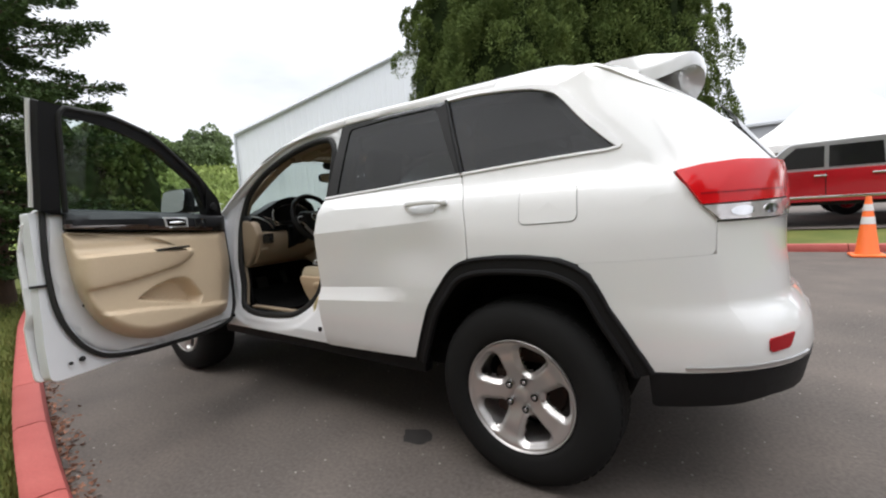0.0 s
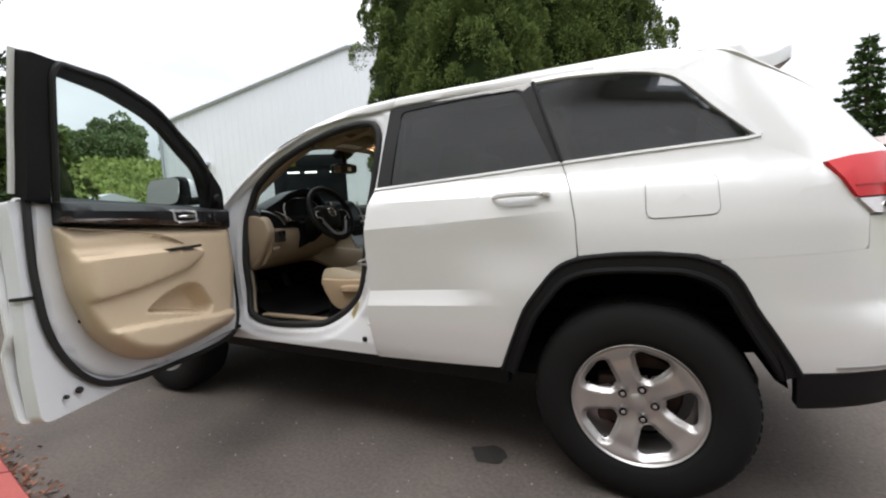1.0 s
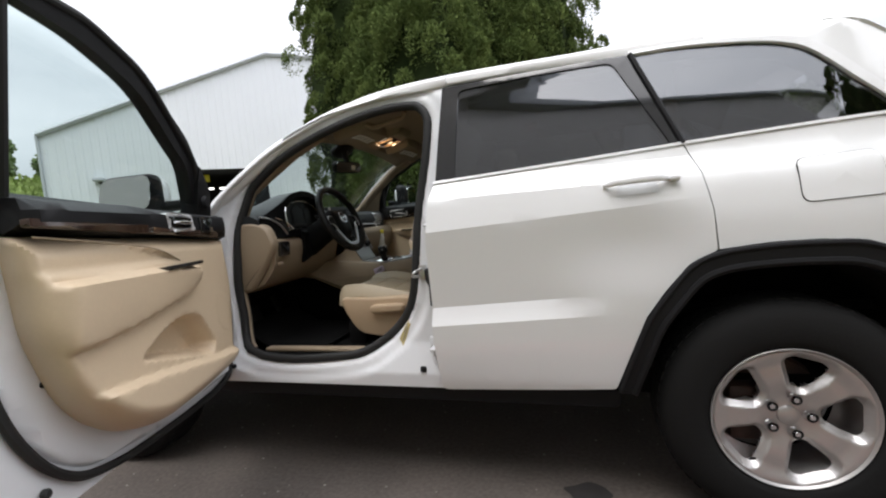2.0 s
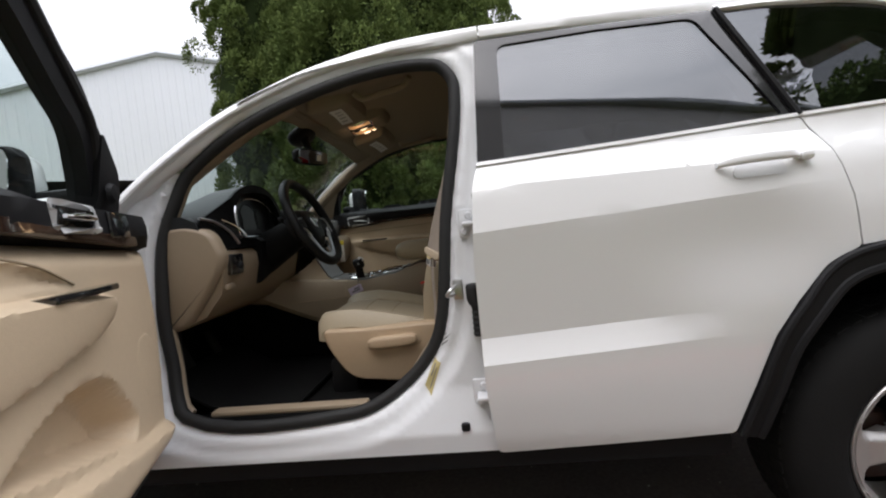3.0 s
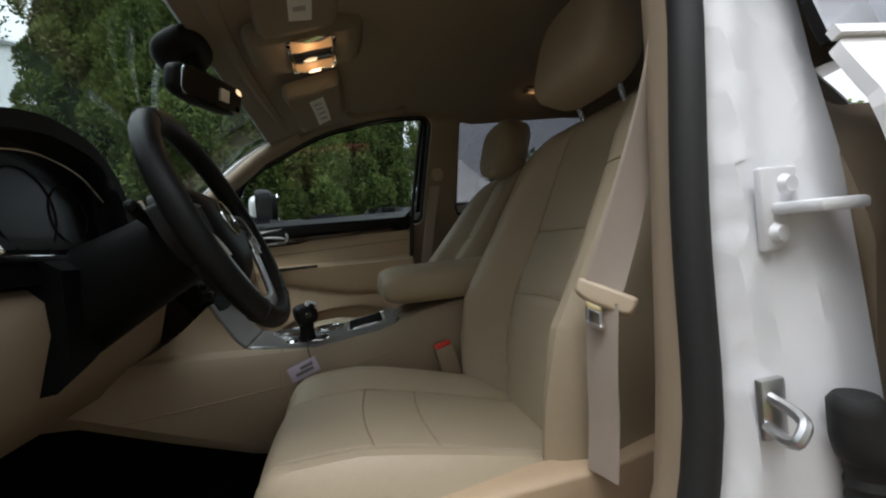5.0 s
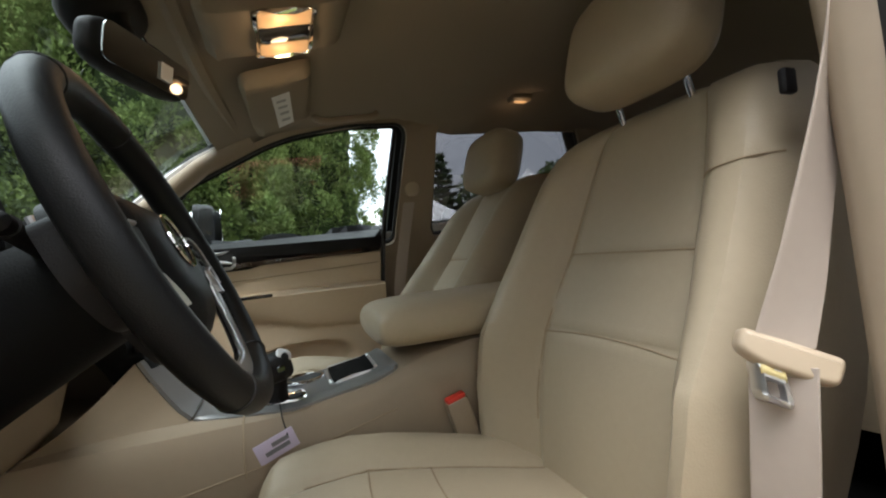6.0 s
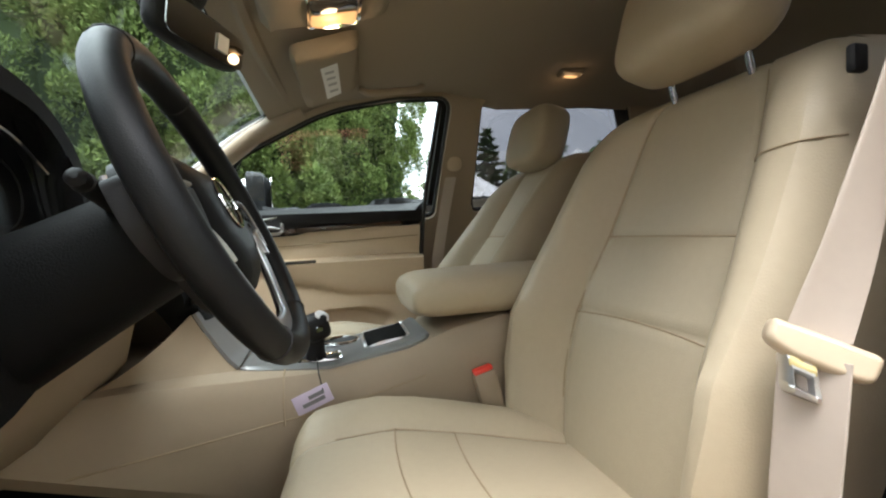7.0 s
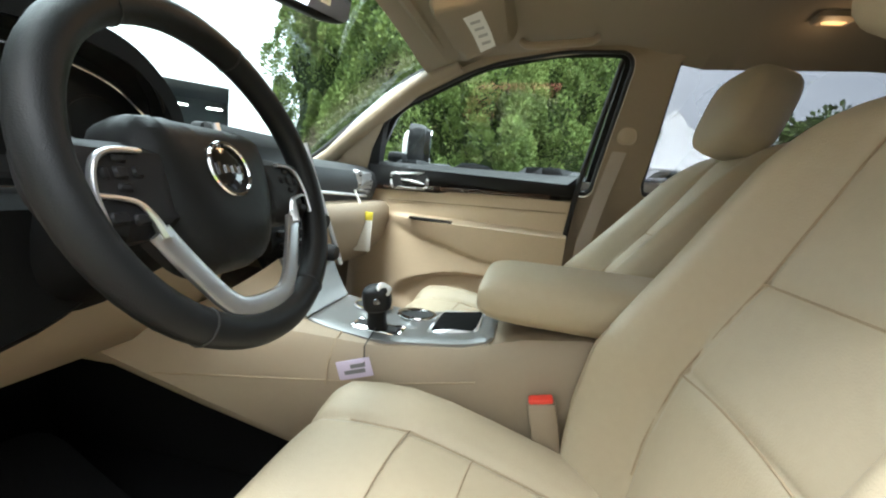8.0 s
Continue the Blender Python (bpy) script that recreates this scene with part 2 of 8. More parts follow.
def flip(bm):
    for v in bm.verts:
        v.co.y = -v.co.y
    bmesh.ops.reverse_faces(bm, faces=bm.faces[:])
    bm.normal_update()
    return bm


def loft(rings, cap=True, loop=False, bm=None):
    """A skin over closed rings of points, one after another."""
    bm = bm or bmesh.new()
    vs = [[bm.verts.new(p) for p in r] for r in rings]
    pairs = list(zip(vs, vs[1:])) + ([(vs[-1], vs[0])] if loop else [])
    for a, b in pairs:
        k = len(a)
        for i in range(k):
            bm.faces.new((a[i], a[(i + 1) % k], b[(i + 1) % k], b[i]))
    if cap and not loop:
        bm.faces.new(list(reversed(vs[0])))
        bm.faces.new(vs[-1])
    bmesh.ops.recalc_face_normals(bm, faces=bm.faces[:])
    return bm


def tube(points, r, n=8, closed=False, bm=None, flat=1.0):
    """A rod along a line; r is one radius or one for each point."""
    p = [Vector(q) for q in points]
    k = len(p)
    rings, up = [], None
    for i in range(k):
        a, b = p[(i - 1) % k] if closed or i else p[0], p[(i + 1) % k] if closed or i + 1 < k else p[-1]
        d = (b - a).normalized()
        if up is None:
            up = Vector((0, 0, 1)) if abs(d.z) < 0.9 else Vector((1, 0, 0))
        side = d.cross(up).normalized()
        up = side.cross(d).normalized()
        rr = float(r[i] if isinstance(r, (list, tuple)) else r)
        rings.append([p[i] + rr * (math.cos(t) * side + flat * math.sin(t) * up) for t in np.linspace(0, 2 * math.pi, n, endpoint=False)])
    return loft(rings, not closed, closed, bm)


def ring(c, a, b, ra, rb, n=28, e=2.6):
    """A rounded-rectangle ring round c, along the unit vectors a and b."""
    c, a, b = Vector(c), Vector(a), Vector(b)
    out = []
    for t in np.linspace(0, 2 * math.pi, n, endpoint=False):
        x, y = math.cos(t), math.sin(t)
        out.append(c + a * ra * math.copysign(abs(x) ** (2 / e), x) + b * rb * math.copysign(abs(y) ** (2 / e), y))
    return out


def box(c, size, r=0.01, turn=None, seg=2, bm=None):
    """A block with rounded edges."""
    b2 = bmesh.new()
    bmesh.ops.create_cube(b2, size=1.0)
    for v in b2.verts:
        v.co = Vector((v.co.x * size[0], v.co.y * size[1], v.co.z * size[2]))
    r = min(r, 0.45 * min(size))
    if r > 0:
        bmesh.ops.bevel(b2, geom=b2.edges[:], offset=r, segments=seg, profile=0.5, affect="EDGES")
    m = Matrix.Translation(c) @ (turn or Matrix())
    bmesh.ops.transform(b2, matrix=m, verts=b2.verts[:])
    if bm is None:
        return b2
    return join(bm, b2)


def join(bm, other):
    me = bpy.data.meshes.new("tmp")
    other.to_mesh(me)
    other.free()
    bm.from_mesh(me)
    bpy.data.meshes.remove(me)
    return bm


def turned(profile, axis_pose, n=40):
    """A body of revolution: rows of (radius, along) round the local y axis."""
    rings = [[axis_pose @ Vector((r * math.cos(t), a, r * math.sin(t))) for t in np.linspace(0, 2 * math.pi, n, endpoint=False)] for r, a in profile]
    return loft(rings, False)


def pillow(outline, place, h, soft=0.03, holes=(), step=0.03, cuts=()):
    """A padded sheet: place(u, v, d) lays out the outline, and d swells from 0 at its edges to h."""
    loops = [np.array(o) for o in (outline, *holes)]
    bm = bmesh.new()
    for loop in loops:
        vs = [bm.verts.new((u, v, 0)) for u, v in loop]
        for a, b in zip(vs, vs[1:] + vs[:1]):
            bm.edges.new((a, b))
    bmesh.ops.triangle_fill(bm, use_beauty=True, use_dissolve=False, edges=bm.edges[:], normal=(0, 0, 1))
    for ax in (0, 1):
        lo, hi = loops[0][:, ax].min(), loops[0][:, ax].max()
        for c in np.arange(lo + step / 2, hi, step):
            co, no = [0, 0, 0], [0, 0, 0]
            co[ax], no[ax] = c, 1
            bmesh.ops.bisect_plane(bm, geom=bm.verts[:] + bm.edges[:] + bm.faces[:], dist=1e-4, plane_co=co, plane_no=no)
    a = np.concatenate(loops)
    b = np.concatenate([np.roll(o, -1, 0) for o in loops])
    for v in bm.verts:
        p = np.array([v.co.x, v.co.y])
        t = np.clip(((p - a) * (b - a)).sum(1) / np.maximum(((b - a) ** 2).sum(1), 1e-12), 0, 1)
        d = np.sqrt((((a + (b - a) * t[:, None]) - p) ** 2).sum(1).min())
        k = min(d / soft, 1.0)
        v.co = place(p[0], p[1], h * math.sqrt(max(0.0, 1 - (1 - k) ** 2)))
    bmesh.ops.recalc_face_normals(bm, faces=bm.faces[:])
    rim = [e for e in bm.edges if e.is_boundary]
    out = bmesh.ops.extrude_edge_only(bm, edges=rim)
    for v in [x for x in out["geom"] if isinstance(x, bmesh.types.BMVert)]:
        v.co = v.co - (place(0, 0, 1.0) - place(0, 0, 0.0)) * 0.02
    bmesh.ops.recalc_face_normals(bm, faces=bm.faces[:])
    return bm


def raised(outline, place, h, soft=0.02):
    """A flat-topped pad with a rounded rim, standing h above its outline."""
    rings = [[place(u, v, -0.02) for u, v in outline]]
    for a in (0, 20, 40, 60, 78, 90):
        k = radians(a)
        rings.append([place(u, v, h * math.sin(k)) for u, v in widened(outline, -soft * (1 - math.cos(k)))])
    return loft(rings)


def widened(points, d):
    """A closed outline moved outwards by d (inwards: minus)."""
    p = np.array(points, float)
    t = np.roll(p, -1, 0) - np.roll(p, 1, 0)
    n = np.stack([t[:, 1], -t[:, 0]], 1) / np.maximum(np.linalg.norm(t, axis=1, keepdims=True), 1e-9)
    area = (p[:, 0] * np.roll(p[:, 1], -1) - p[:, 1] * np.roll(p[:, 0], -1)).sum()
    return [tuple(q) for q in p + n * d * (1 if area > 0 else -1)]


def puff(c, size, e=3.0, n=28, turn=None):
    """A soft rounded cushion form."""
    rings = []
    for k in np.linspace(-0.97, 0.97, 17):
        f = (1 - abs(k) ** e) ** (1 / e)
        rings.append([Vector((size[0] * p.x, size[1] * p.y, size[2] * k)) for p in ring((0, 0, 0), (1, 0, 0), (0, 1, 0), f, f, n, e)])
    return moved(loft(rings), Matrix.Translation(c) @ (turn or Matrix()))


def moved(bm, m):
    bmesh.ops.transform(bm, matrix=m, verts=bm.verts[:])
    return bm


def strip_mesh(rows, bm=None):
    """A sheet from rows of points."""
    bm = bm or bmesh.new()
    vs = [[bm.verts.new(p) for p in r] for r in rows]
    for a, b in zip(vs, vs[1:]):
        for j in range(len(a) - 1):
            bm.faces.new((a[j], a[j + 1], b[j + 1], b[j]))
    return bm


# ---- the car's shape: a side surface over (s along the plan line, z) ----
PLAN = [(-3.76, 0), (-3.75, 0.35), (-3.70, 0.60), (-3.58, 0.76), (-3.40, 0.84), (-3.1, 0.885), (-2.6, 0.892), (-2.0, 0.892), (0.15, 0.89), (0.3, 0.872), (0.45, 0.835), (0.56, 0.80), (0.66, 0.745), (0.74, 0.67), (0.80, 0.58), (0.845, 0.47), (0.875, 0.3), (0.885, 0)]
PC = np.array(catmull(PLAN, 12))
PS = np.r_[0, np.cumsum(np.linalg.norm(np.diff(PC, axis=0), axis=1))]
PS = PS - float(np.interp(0.0, PC[: -5 * 12, 0], PS[: -5 * 12]))
S_NOSE, S_TAIL = float(PS[0]), float(PS[-1])
SIDE_Z = [0.30, 0.42, 0.48, 0.60, 0.706, 0.735, 0.772, 0.95, 1.066, 1.072, 1.18, 1.26, 1.32, 1.45, 1.60, 1.66, 1.70, 1.78]
DOOR_Y = [0.84, 0.872, 0.893, 0.906, 0.909, 0.895, 0.880, 0.890, 0.898, 0.8965, 0.868, 0.815, 0.797, 0.755, 0.70, 0.68, 0.64, 0.50]
TAIL_Y = [0.84, 0.872, 0.890, 0.900, 0.903, 0.904, 0.904, 0.902, 0.895, 0.892, 0.868, 0.815, 0.797, 0.755, 0.70, 0.68, 0.64, 0.50]
REAR_Z = [0.30, 0.45, 0.60, 0.70, 0.78, 0.95, 1.1, 1.25, 1.40, 1.60, 1.72]
REAR_X = [0.86, 0.94, 0.972, 0.960, 0.90, 0.885, 0.885, 0.87, 0.76, 0.62, 0.53]


def side(s, z, out=0.0):
    """The car's left side; out: metres outwards from the skin."""
    cx, cy = lerp(s, PS, PC[:, 0]), lerp(s, PS, PC[:, 1])
    f = ease(z, 0.80, 1.02)
    k = (1 - f) * ease(cx, -0.80, -0.48) + f * ease(cx, -0.42, -0.15)
    zc = z - 0.054 * min(max(cx + 1.18, 0.0), 1.2) * ease(z, 0.50, 0.68) * (1 - ease(z, 1.14, 1.30))
    w = (1 - k) * lerp(zc, SIDE_Z, DOOR_Y) + k * lerp(z, SIDE_Z, TAIL_Y)
    q = ease(cx, 0.2, 0.885)
    p = Vector((cx + q * (lerp(z, REAR_Z, REAR_X) - 0.885), -cy * w / 0.89, z))
    if out:
        a, b = side(s + 0.01, z) - side(s - 0.01, z), side(s, z + 0.01) - side(s, z - 0.01)
        p += a.cross(b).normalized() * out
    return p


def skin(out=0.0):
    return lambda u, v: side(u, v, out)


SHADES = ((0.706, 0.054), (0.736, 0.054), (0.772, 0.054), (1.067, 0.054))
car = thing("suv", "white mid-size SUV parked on asphalt with its driver door open", "car")


def both(name, outline, mat, out=0.0, thick=0.02, holes=(), label="", sides=(False, True), du=0.08, dv=0.05, parent=None, cuts=()):
    made = []
    for m in sides:
        made.append(part(name, panel(outline, skin(out), thick, holes, du, dv, m, cuts), mat, parent or car, label))
    return made


ARCH_R = [(-0.515, 0.468), (-0.462, 0.607), (-0.41, 0.733), (-0.353, 0.815), (-0.274, 0.908), (-0.192, 0.945), (-0.06, 0.960), (0.07, 0.962), (0.192, 0.952), (0.295, 0.895), (0.373, 0.745), (0.428, 0.635), (0.47, 0.553)]

def quarter_top(s):
    """The line along which the quarter panel turns over into the shoulder of the tailgate."""
    return lerp(s, [0.23, 0.30, 0.40, 0.50, 0.60, 0.70, 0.80, 0.90, 0.96], [1.684, 1.674, 1.643, 1.612, 1.583, 1.554, 1.518, 1.468, 1.420])


# rear quarter, with the wheel arch and the long side window cut out
quarter = rounded([(-0.1945, 0.949, 0), (-0.06, 0.964, 0), (0.07, 0.966, 0), (0.192, 0.956, 0), (0.25, 0.934, 0), (0.31, 0.9375, 0), (0.50, 0.946, 0), (0.69, 0.955), (0.695, 1.066, 0.01), (0.604, 1.178, 0), (0.558, 1.234, 0.01), (0.656, 1.252, 0), (0.789, 1.261, 0), (1.030, 1.262, 0), (1.005, 1.34, 0), (0.965, 1.415, 0), *[(s, quarter_top(s), 0) for s in (0.90, 0.85, 0.80, 0.75, 0.70, 0.65, 0.60, 0.55, 0.50, 0.45, 0.40, 0.35, 0.30)], (0.0, 1.70, 0), (-0.396, 1.703, 0), (-0.392, 1.660, 0), (-0.243, 1.660, 0), (-0.052, 1.640, 0), (0.062, 1.616, 0.04), (0.14, 1.58, 0.04), (0.248, 1.46, 0), (0.395, 1.342, 0.02), (0.36, 1.328, 0), (0.013, 1.314, 0), (-0.260, 1.300, 0), (-0.2245, 1.20, 0), (-0.2025, 1.08, 0)], 0.02, 4)
both("quarter_panel", quarter, WHITE, du=0.05, dv=0.04)
# fuel flap: thin dark gap and a lid on it
flap = rounded([(0.031, 1.213, 0.03), (0.25, 1.223, 0.03), (0.258, 1.085, 0.03), (0.035, 1.076, 0.03)], 0.03, 6)
flap_in = [(0.145 + (u - 0.145) * 0.984, 1.149 + (v - 1.149) * 0.972) for u, v in flap]
part("fuel_flap_gap", panel(flap, skin(0.0015), 0.004, [flap_in], 0.05, 0.04), BLACK, car)
part("fuel_flap", panel(flap_in, skin(0.003), 0.005, (), 0.05, 0.04), WHITE, car, "white fuel filler flap")

bumper = rounded([(0.256, 0.9336, 0), (0.29, 0.9362, 0), (0.50, 0.9454, 0), (0.6945, 0.9545, 0), (0.6965, 1.058, 0.003), (1.15, 1.055, 0.01), (1.17, 0.80), (S_TAIL, 0.80, 0), (S_TAIL, 0.565, 0), (0.75, 0.568, 0), (0.472, 0.556, 0), (0.428, 0.638, 0), (0.376, 0.745, 0), (0.298, 0.898, 0), (0.262, 0.921, 0)], 0.02, 4)
both("rear_bumper", bumper, WHITE, du=0.06, dv=0.04, cuts=((0.74, 0.0), (0.78, 0.0)))
lower = rounded([(0.455, 0.552, 0), (0.75, 0.564, 0), (S_TAIL, 0.561, 0), (S_TAIL, 0.43), (0.83, 0.465, 0), (0.70, 0.445, 0), (0.47, 0.425, 0.02)], 0.02, 4)
both("lower_bumper", lower, BLACK, 0.004, 0.03, label="black plastic lower rear bumper")
strip = rounded([(0.55, 0.574, 0), (1.0, 0.580, 0), (1.0, 0.592, 0), (0.80, 0.590, 0), (0.55, 0.580, 0)], 0.003, 2)
both("bumper_strip", strip, SATIN, 0.006, 0.008, label="satin metal strip along the bumper")
refl = rounded([(0.792, 0.668), (0.91, 0.676), (0.87, 0.628), (0.788, 0.622)], 0.012, 3)
both("rear_reflector", refl, DARK_RED, 0.006, 0.012, label="dark red bumper reflector")
red = rounded([(0.566, 1.231, 0.01), (0.656, 1.247, 0), (0.789, 1.256, 0), (1.124, 1.252, 0.03), (1.20, 1.20), (1.20, 1.125, 0.01), (0.644, 1.118, 0.005), (0.608, 1.175, 0)], 0.02, 4)
clear = rounded([(0.648, 1.113, 0.003), (1.20, 1.12, 0.01), (1.16, 1.06, 0.02), (0.70, 1.066, 0.01)], 0.01, 4)
for m in (False, True):
    lamp = part("tail_light", panel(red, skin(0.012), 0.03, (), 0.05, 0.04, m), RED_LENS, car, "red wrap-around tail light")
    for v0, v1 in ((1.150, 1.155),):
        seg = [(0.64, v0), (0.80, v0 + 0.002), (1.14, v0 + 0.002), (1.14, v1 + 0.002), (0.80, v1 + 0.002), (0.64, v1)]
        part("lens_rib", panel(seg, skin(0.0135), 0.006, (), 0.05, 0.04, m), DARK_RED, lamp)
    for u0 in (0.78, 0.92):
        bowl = [(u0 + 0.045 * math.cos(t), 1.090 + 0.016 * math.sin(t)) for t in np.linspace(0, 2 * math.pi, 20, endpoint=False)]
        part("lamp_bowl", panel(bowl, skin(0.0115), 0.006, (), 0.05, 0.04, m), CHROME, lamp)
    part("clear_lens", panel(clear, skin(0.010), 0.03, (), 0.05, 0.04, m), CLEAR_LENS, lamp, "clear reversing lens")
gate = rounded([(0.972, 1.258, 0), (1.165, 1.255, 0.03), (1.20, 1.06, 0.02), (1.18, 0.81), (S_TAIL, 0.81, 0), (S_TAIL, 1.27, 0)], 0.02, 4)
both("tailgate", gate, WHITE, du=0.06)
gate_glass = rounded([(1.040, 1.268), (1.030, 1.40), (S_TAIL, 1.55, 0), (S_TAIL, 1.275, 0)], 0.03, 4)
both("rear_window", gate_glass, GLOSS_BLACK, 0.002, 0.006, label="dark rear window glass")

# black wheel-arch flares and the wells behind them
def flare(centre, pts):
    inner = [(centre[0] + (u - centre[0]) * 0.90, centre[1] + (v - centre[1]) * 0.885) for u, v in pts]
    return list(pts) + inner[::-1]


ARCH_F = [(-2.915 - (u - 0.0) * 0.97, v) for u, v in ARCH_R][::-1]
for name, pts, cx in (("rear", ARCH_R, -0.02), ("front", ARCH_F, -2.9)):
    line = [tuple(p) for p in catmull(pts, 4)]
    for m in (False, True):
        flr = part("wheel_arch_trim", panel(flare((cx, 0.42), line), skin(0.014), 0.04, (), 0.06, 0.05, m), BLACK, car, "black plastic wheel arch trim")
        for q, rr, o in ((0.985, 0.010, 0.010), (0.90, 0.014, 0.008)):
            bm = tube([side(cx + (u - cx) * q, 0.42 + (v - 0.42) * (q if q > 0.95 else 0.887), o) for u, v in line], rr, 8)
            part("rolled_edge", flip(bm) if m else bm, BLACK, flr)
for cx in (0.0, -2.915):
    for m in (False, True):
        prof = [(0.47, -0.875), (0.45, -0.80), (0.44, -0.52), (0.02, -0.50)]
        bm = turned(prof, pose(cx - 0.02, 0, 0.45), 48)
        bmesh.ops.delete(bm, geom=[v for v in bm.verts if v.co.z < 0.45], context="VERTS")
        if m:
            flip(bm)
        part("wheel_well", bm, WELL, car)

# doors: skins below the belt line
rear_door = rounded([(-1.147, 1.250, 0.01), (-1.165, 1.19, 0.03), (-1.178, 1.0, 0), (-1.176, 0.65, 0), (-1.157, 0.447, 0.02), (-0.90, 0.455, 0), (-0.675, 0.463, 0), (-0.522, 0.470, 0.01), (-0.468, 0.607, 0), (-0.416, 0.733, 0), (-0.359, 0.815, 0), (-0.279, 0.908, 0.02), (-0.199, 0.947, 0.01), (-0.206, 1.08, 0), (-0.228, 1.20, 0), (-0.264, 1.298, 0.01), (-0.677, 1.275, 0)], 0.02, 4)
door_frame = rounded([(-1.143, 1.256, 0), (-1.118, 1.656, 0.01), (-0.75, 1.664, 0), (-0.408, 1.664, 0.015), (-0.268, 1.304, 0), (-0.677, 1.281, 0)], 0.01, 3)
door_pane = rounded([(-1.066, 1.264, 0.01), (-1.050, 1.632), (-0.75, 1.644, 0), (-0.462, 1.642), (-0.300, 1.314, 0.01)], 0.03, 4)
q_frame = rounded([(-0.256, 1.305, 0), (-0.386, 1.655, 0.01), (-0.243, 1.655, 0), (-0.052, 1.636, 0), (0.062, 1.612, 0.04), (0.136, 1.577, 0.04), (0.243, 1.457, 0), (0.377, 1.345, 0.02), (0.34, 1.336, 0), (0.013, 1.319, 0)], 0.01, 4)
belt_strip = [(-1.147, 1.251), (-0.677, 1.275), (-0.262, 1.299), (0.013, 1.313), (0.345, 1.327), (0.40, 1.335), (0.40, 1.343), (0.345, 1.336), (0.013, 1.322), (-0.262, 1.308), (-0.677, 1.285), (-1.145, 1.262)]
def handle(parent, u, z, m):
    p = side(u, z, 0.026)
    q = side(u + 0.205, z + 0.004, 0.026)
    d = (q - p).normalized()
    up = Vector((0, 0.25, 1)).normalized()
    nrm = d.cross(up)
    rings = []
    for t in np.linspace(0, 1, 15):
        c = p.lerp(q, t) + nrm * (0.010 * math.sin(math.pi * t) - 0.022 * (1 - min(1, 6 * min(t, 1 - t))))
        h = 0.0125 * (0.55 + 0.45 * min(1, 5 * min(t + 0.02, 1.02 - t)))
        rings.append(ring(c, up, nrm, h, 0.009, 14, 3))
    bm = loft(rings)
    part("door_handle", flip(bm) if m else bm, WHITE, parent, "white pull handle")
    cup = rounded([(u + 0.035, z - 0.036, 0.02), (u + 0.175, z - 0.034, 0.02), (u + 0.16, z + 0.012, 0.02), (u + 0.05, z + 0.012, 0.02)], 0.02, 5)
    part("handle_cup", panel(cup, skin(0.002), 0.004, (), 0.04, 0.03, m), JAMB, parent)
    k = side(u + 0.218, z + 0.003, 0.012)
    bm = box(k, (0.034, 0.026, 0.023), 0.010)
    part("lock_cap", flip(bm) if m else bm, WHITE, parent)


run = [(-0.40, 1.656), (-0.243, 1.656), (-0.052, 1.636), (0.062, 1.612), (0.135, 1.577), (0.244, 1.460), (0.345, 1.372), (0.386, 1.340)]
rim = [(0.408, 1.346), (0.374, 1.388), (0.272, 1.480), (0.158, 1.597), (0.080, 1.630), (-0.052, 1.652), (-0.243, 1.669), (-0.40, 1.669)]
mold = [tuple(p) for p in catmull(run, 5)] + [tuple(p) for p in catmull(rim, 5)]
pane_far = rounded([(-1.096, 1.262, 0.01), (-1.080, 1.634), (-0.75, 1.646, 0), (-0.462, 1.642), (-0.300, 1.314, 0.01)], 0.03, 4)
for m in (False, True):
    pane_m = pane_far if m else door_pane
    d = part("rear_door", panel(rear_door, skin(), 0.012, (), 0.06, 0.035, m, SHADES), WHITE, car, "closed white rear door", angle=13)
    part("window_frame", panel(door_frame, skin(-0.004), 0.010, [pane_m], 0.06, 0.05, m), GLOSS_BLACK, d, "black window surround")
    g = part("window_glass", panel(pane_m, skin(-0.010), 0.005, (), 0.06, 0.05, m), TINTED, d, "dark tinted glass")
    g.visible_shadow = False
    handle(d, -0.530, 1.180, m)
    part("belt_molding", panel(belt_strip, skin(0.006), 0.01, (), 0.06, 0.05, m), SKY_BRIGHT, car, "bright strip under the windows")
    q = part("quarter_window", panel(q_frame, skin(-0.008), 0.006, (), 0.06, 0.05, m), TINTED, car, "dark tinted rear side glass")
    q.visible_shadow = False
    part("window_molding", panel(mold, skin(0.005), 0.008, (), 0.05, 0.04, m), SKY_BRIGHT, car, "bright window molding")
    div = [side(u, v, 0.001) for u, v in ((-0.397, 1.660), (-0.330, 1.48), (-0.262, 1.303))]
    bm = tube(div, 0.009, 6)
    part("window_divider", flip(bm) if m else bm, BLACK, car)

# front wing and nose
wing = rounded([(S_NOSE, 0.52, 0), (-3.52, 0.52), *[(u, v, 0) for u, v in ARCH_F if v > 0.50], (-2.385, 0.45, 0), (-2.312, 0.445, 0), (-2.312, 1.19, 0), (-2.60, 1.16, 0), (-3.3, 1.10, 0), (-3.9, 1.04, 0), (S_NOSE, 1.02, 0)], 0.02, 4)
both("front_wing", wing, WHITE, du=0.08, dv=0.05, label="white front wing and bumper")
chin = rounded([(S_NOSE, 0.518, 0), (-3.50, 0.518, 0), (-3.45, 0.32), (S_NOSE, 0.30, 0)], 0.03, 4)
both("front_chin", chin, BLACK, 0.004, 0.03)
